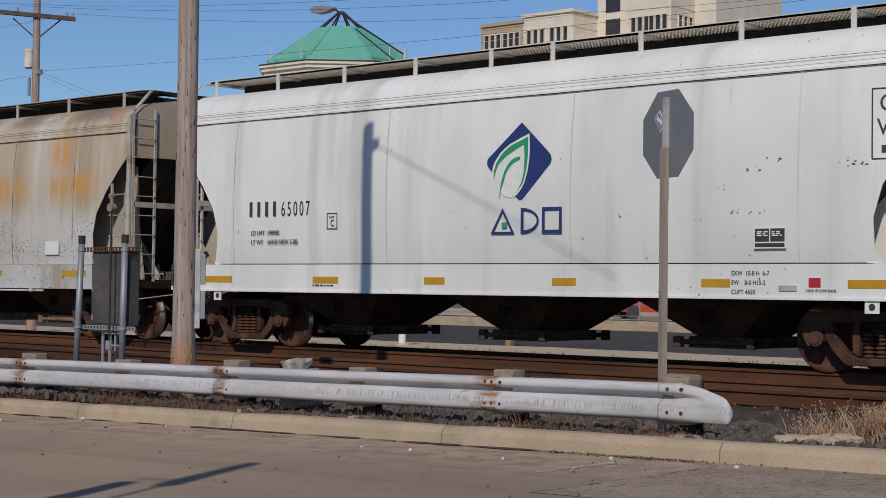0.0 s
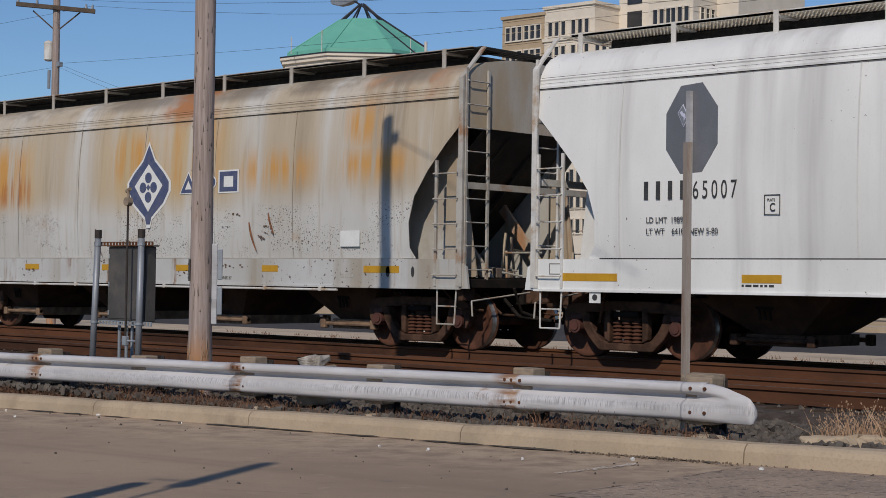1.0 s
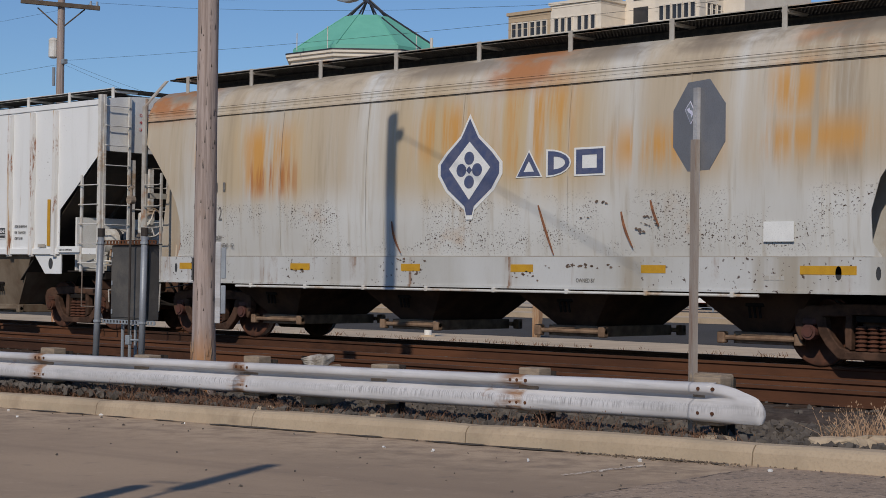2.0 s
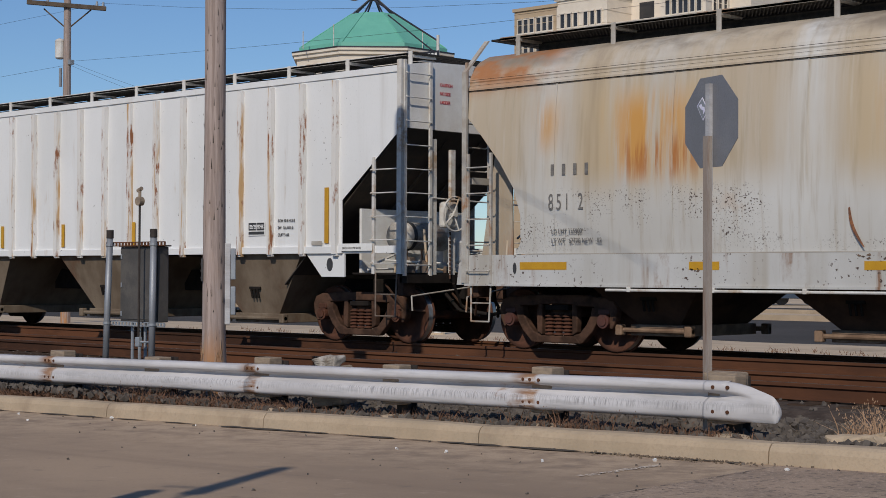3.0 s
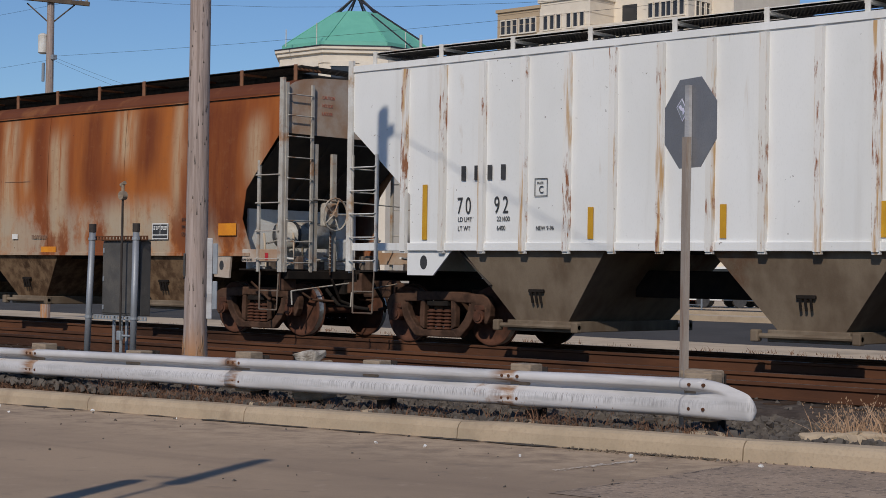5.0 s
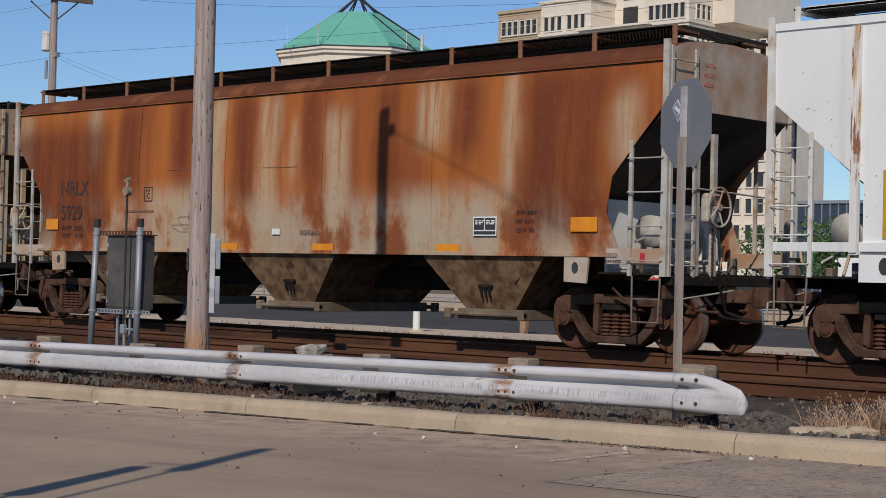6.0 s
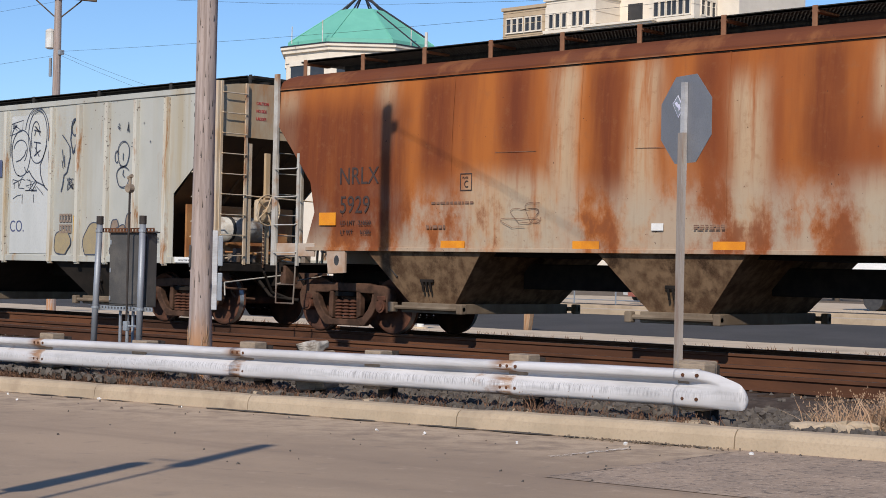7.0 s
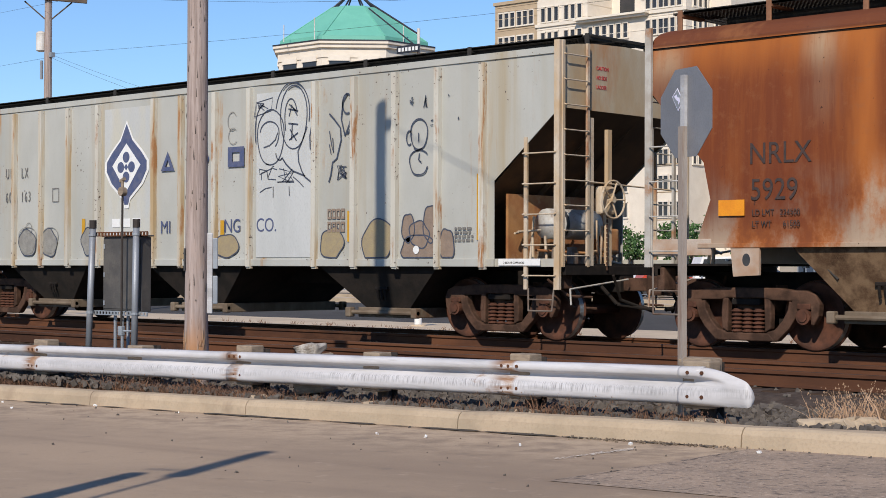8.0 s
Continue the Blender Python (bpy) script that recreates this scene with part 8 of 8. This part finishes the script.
# dark glass block farther along
glassy = thing("glass_block", pose(0, 0, 0), "low dark glass office block with pale mullions", "building")
bm = nb()
box(bm, -93, -70, 158, 172, 0, 10.3)
part("glass_wall", bm, M["carblue"], glassy)
for i in range(24):
    bm = nb()
    box(bm, -93 + i, -92.9 + i, 157.85, 157.99, 0, 10.4)
    part("mullion", bm, M["boxgrey"], glassy)
bm = nb()
for z in (3.2, 6.6, 10.1):
    box(bm, -93.1, -69.9, 157.8, 157.98, z, z + 0.35)
part("floor_bands", bm, M["boxgrey"], glassy)["kind"] = "stuff"


def tree(x, y, h, r, seed):
    t = thing("tree", pose(x, y, 0.1), "leafy green street tree", "tree", "street trees")
    rng = random.Random(seed)
    bm = nb()
    rod(bm, (0, 0, 0), (0.05, 0, h * 0.45), 0.16, 8, 0.11)
    for i in range(7):
        a = rng.uniform(0, 6.28)
        rod(bm, (0.04, 0, h * rng.uniform(0.3, 0.45)), (r * 0.6 * math.cos(a), r * 0.6 * math.sin(a), h * rng.uniform(0.6, 0.85)), 0.07, 6, 0.02)
    part("trunk", bm, M["bark"], t)
    bm = nb()
    clumps = [(rng.gauss(0, r * 0.5), rng.gauss(0, r * 0.5), h * rng.uniform(0.4, 1.0)) for i in range(28)]
    for cxx, cyy, czz in clumps:
        for i in range(46):
            p = Vector((rng.gauss(cxx, r * 0.2), rng.gauss(cyy, r * 0.2), rng.gauss(czz, r * 0.16)))
            u = Vector((rng.gauss(0, 1), rng.gauss(0, 1), rng.gauss(0, 1))).normalized() * rng.uniform(0.09, 0.17)
            v = u.cross(Vector((rng.gauss(0, 1), rng.gauss(0, 1), rng.gauss(0, 1)))).normalized() * rng.uniform(0.06, 0.12)
            bm.faces.new([bm.verts.new(q) for q in (p - u, p + v, p + u, p - v)])
    part("crown", bm, M["leaf"], t)
    return t


for x, y, h, r, s in ((-62, 92, 4.4, 1.6, 1), (-58.5, 95, 4.8, 1.8, 2), (-66, 96, 4.2, 1.6, 3), (-51.5, 92, 5.2, 1.9, 4), (-48.3, 94, 5.6, 2.1, 5), (-45, 93, 4.8, 1.8, 6), (-73, 100, 4.2, 1.6, 7), (-54.5, 97, 4.6, 1.7, 8)):
    tree(x, y, h, r, s)


def far_car(x, y, rz, mat, label, big=False):
    c = thing("parked_car", pose(x, y, 0.12, 0, 0, rz), label, "car", "parked cars")
    bm = nb()
    k = 1.35 if big else 1.0
    slab(bm, [(-2.1, 0.35), (-2.15, 0.75), (-1.9, 0.9), (1.3, 0.92), (2.1, 0.78), (2.2, 0.4), (2.1, 0.3)], -0.85, 0.85)
    b = part("body", bm, mat, c)
    bm = nb()
    slab(bm, [(-1.7, 0.9), (-1.35, 1.4 * k), (0.3, 1.42 * k), (1.0, 0.92)], -0.72, 0.72)
    part("cabin", bm, mat, c)
    bm = nb()
    slab(bm, [(-1.5, 0.95), (-1.27, 1.32 * k), (0.25, 1.34 * k), (0.8, 0.95)], -0.735, 0.735)
    part("side_glass", bm, M["darkglass"], c)
    bm = nb()
    rod(bm, (0, -0.88, 0), (0, -0.62, 0), 0.32, 14)
    w = part("wheel", bm, M["black"], c)
    w.matrix_basis = pose(-1.35, 0, 0.33)
    share("wheel", w, c, pose(1.4, 0, 0.33))
    share("wheel", w, c, pose(-1.35, 1.5, 0.33))
    share("wheel", w, c, pose(1.4, 1.5, 0.33))
    return c


far_car(-43.9, 63.5, 50, M["carred"], "small red car parked on the far lot")
far_car(-42.0, 65.0, 50, M["cleanwhite"], "white pickup parked on the far lot", True)
far_car(-40.6, 66.0, 48, M["carblue"], "dark blue car parked on the far lot")
far_car(-47.5, 68.0, 52, M["cleanwhite"], "white car parked on the far lot")
tr = thing("box_trailer", pose(-30, 66, 0.1, 0, 0, 0), "long white box trailer standing on the far lot", "trailer")
bm = nb()
box(bm, -6, 6, -1.2, 1.2, 1.0, 2.5, 0.05)
part("box", bm, M["cleanwhite"], tr)
for x in (-4.5, -3.3, 3.0, 4.2):
    bm = nb()
    rod(bm, (x, -1.15, 0.5), (x, 1.15, 0.5), 0.48, 14)
    part("wheel", bm, M["black"], tr)
bm = nb()
box(bm, -5.8, 5.8, -0.5, 0.5, 0.7, 1.02)
part("chassis", bm, M["under"], tr)

# bollards and fence by the far street
bl = thing("bollard", pose(-30.4, 32.0, -0.13), "white painted steel bollard on the gravel", "bollard")
bm = nb()
lathe(bm, [(0.1, 0), (0.1, 1.1), (0.08, 1.16), (0.01, 1.18)], 14, False)
part("post", bm, M["cleanwhite"], bl)
bm = nb()
lathe(bm, [(0.22, 0), (0.2, 0.05), (0.1, 0.06)], 14, False)
part("base", bm, M["gravel"], bl)
sp = thing("stub_post", pose(-28.7, 34.5, -0.13, 3, 6, 0), "leaning rust-orange stub post at the street", "post")
bm = nb()
slab(bm, [(-0.07, 0), (0.09, 0), (0.13, 0.5), (0.1, 0.95), (-0.12, 1.0), (-0.1, 0.5)], -0.08, 0.08)
part("stub", bm, M["splint"], sp)
fence = thing("chain_fence", pose(0, 0, 0), "low grey chain-link fence along the parking lot", "fence")
for i in range(26):
    bm = nb()
    rod(bm, (-100 + 2.4 * i, 60, 0.1), (-100 + 2.4 * i, 60, 1.35), 0.04, 6)
    part("fence_post", bm, M["boxgrey"], fence)
bm = nb()
for z in (0.3, 0.8, 1.3):
    rod(bm, (-100, 60, z), (-40, 60, z), 0.02, 5)
part("fence_rail", bm, M["boxgrey"], fence)
bm = nb()
rng = random.Random(12)
for i in range(260):
    x, y = rng.uniform(-40, -10), rng.uniform(27.6, 31.0)
    for k in range(5):
        p = Vector((x + rng.gauss(0, 0.06), y + rng.gauss(0, 0.06), -0.13))
        q = p + Vector((rng.gauss(0, 0.05), rng.gauss(0, 0.05), rng.uniform(0.04, 0.14)))
        s = Vector((0.012, 0, 0))
        bm.faces.new([bm.verts.new(v) for v in (p - s, p + s, q)])
tagged(part("strip_weeds", bm, M["weed"]), "sparse dry weeds on the gravel strip", "weeds", kind="stuff")

# far utility pole with crossarm, transformer and wires
fp = thing("utility_pole", pose(-45.02, 30.0, 0), "grey wooden utility pole with a crossarm and transformer", "utility pole")
bm = nb()
rod(bm, (0, 0, -0.25), (0, 0, 10.9), 0.16, 12, 0.11)
part("shaft", bm, M["polewood"], fp)
bm = nb()
u = Vector((0.62, 0.78, 0))


def arm_at(s, z):
    return tuple(u * s + Vector((0, 0, z)))


bm2 = nb()
box(bm2, -1.25, 1.25, -0.06, 0.06, -0.07, 0.07, 0.01)
arm = part("crossarm", bm2, M["bark"], fp, "dark wooden crossarm")
arm.matrix_basis = pose(0.1, -0.1, 10.1, 0, 3.5, 51)
bm.free()
for s in (-0.75, 0.75):
    bm = nb()
    rod(bm, arm_at(s, 10.0), arm_at(0, 9.35), 0.025, 6)
    part("arm_brace", bm, M["bark"], fp)
for s in (-1.2, -0.6, 0.95, 1.15):
    bm = nb()
    rod(bm, (s, 0, 0.07), (s, 0, 0.21), 0.05, 8, 0.03)
    ins = part("insulator", bm, M["boxgrey"], arm)
bm = nb()
lathe(bm, [(0.09, 8.4), (0.155, 8.44), (0.155, 8.96), (0.16, 8.965), (0.16, 8.99), (0.12, 9.04), (0.04, 9.07)], 14, False)
tf = part("transformer", bm, M["white_steel"], fp, "pale cylindrical transformer")
tf.matrix_basis = pose(-0.26, -0.1, 0)
bm = nb()
rod(bm, (-0.16, -0.14, 7.5), (-0.16, -0.14, 8.1), 0.05, 8)
box(bm, 0.1, 0.25, -0.05, 0.1, 8.2, 8.35)
part("cutout", bm, M["boxgrey"], fp)


def wire(a, b, sag, name="overhead_wire", r=0.004):
    a, b = Vector(a), Vector(b)
    bm = nb()
    n = 12
    pts = [a.lerp(b, i / n) - Vector((0, 0, sag * 4 * (i / n) * (1 - i / n))) for i in range(n + 1)]
    rings = [[bm.verts.new(p + Vector((0, r * math.cos(t), r * math.sin(t)))) for t in (0, 1.57, 3.14, 4.71)] for p in pts]
    for ra, rb in zip(rings, rings[1:]):
        for i in range(4):
            bm.faces.new((ra[i], ra[(i + 1) % 4], rb[(i + 1) % 4], rb[i]))
    return tagged(part(name, bm, M["wire"]), "thin black overhead wire against the sky", "wire", "overhead wires")


A0 = Vector((-44.9, 30, 0))
wire(A0 + Vector((-0.75, -0.93, 10.45)), (10, 30, 9.3), 1.55)
wire(A0 + Vector((-0.4, -0.5, 10.4)), (10, 30.6, 9.0), 1.6)
wire(A0 + Vector((0.7, 0.8, 10.2)), (10, 31.5, 8.9), 1.7)
wire(A0 + Vector((-0.75, -0.93, 10.45)), (-110, 22, 11), 0.8)
wire(A0 + Vector((0.7, 0.8, 10.2)), (-110, 24, 10.5), 0.8)
wire(A0 + Vector((0.1, 0, 8.3)), (10, 30, 7.9), 0.55)
wire(A0 + Vector((0, 0, 8.3)), (-38.0, 34, 5.9), 0.2)
wire(A0 + Vector((0, 0, 8.2)), (-38.5, 34.5, 5.6), 0.2)
wire(A0 + Vector((0, 0, 8.2)), (-110, 26, 7.9), 0.5)

# far street lamp and the traffic mast with its stays
fl = thing("street_lamp", pose(-57.1, 60, 0), "far street lamp with a grey cobra head on a long arm", "street lamp")
bm = nb()
rod(bm, (0, 0, 0.1), (0, 0, 13.6), 0.1, 10, 0.08)
part("post", bm, M["white_steel"], fl)
for a, b, k in (((0, 0, 13.3), (-5.3, 0, 16.25), 0.05), ((0, 0, 12.6), (-3.6, 0, 15.0), 0.04)):
    bm = nb()
    rod(bm, a, b, k, 8)
    part("arm", bm, M["darksteel"], fl, "dark slanting arm")
bm = nb()
slab(bm, [(-7.0, 16.42), (-6.85, 16.2), (-6.3, 16.05), (-5.7, 16.08), (-5.2, 16.2), (-5.2, 16.32), (-5.8, 16.45), (-6.6, 16.52)], -0.2, 0.2)
bmesh.ops.bevel(bm, geom=list(bm.edges), offset=0.05, segments=2, affect="EDGES", profile=0.5)
part("cobra_head", bm, M["boxgrey"], fl, "grey cobra lamp head")
ss = thing("street_name_sign", pose(-57.5, 59.6, 0), "small dark street name sign with white lettering", "street sign")
bm = nb()
box(bm, -0.75, 0.85, -0.02, 0.02, 12.35, 12.75, 0.01)
sb = part("sign_blade", bm, M["darksteel"], ss)
for i in range(6):
    bm = nb()
    box(bm, -0.62 + 0.24 * i, -0.46 + 0.24 * i, -0.03, -0.021, 12.45, 12.64)
    part("sign_bar", bm, M["cleanwhite"], sb, "plain white lettering-sized bar")
bm = nb()
rod(bm, (0.4, 0.05, 12.55), (0.42, 0.36, 12.6), 0.035, 6)
part("sign_arm", bm, M["darksteel"], ss)


# ---- motion of the train ----
def motions():
    for car, q in CARS:
        walk(car, [(t, pose(q + SPEED * t, TRACK_Y, RAIL_Z)) for t in range(9)])
    step = 1 / 15
    turn = math.degrees(SPEED * step / 0.457)
    for ws, x in SPIN:
        rows = []
        for i in range(121):
            rows.append((i * step, pose(x, 0, 0.457) @ Matrix.Rotation(radians(turn * i), 4, "Y")))
        walk(ws, rows)


motions()
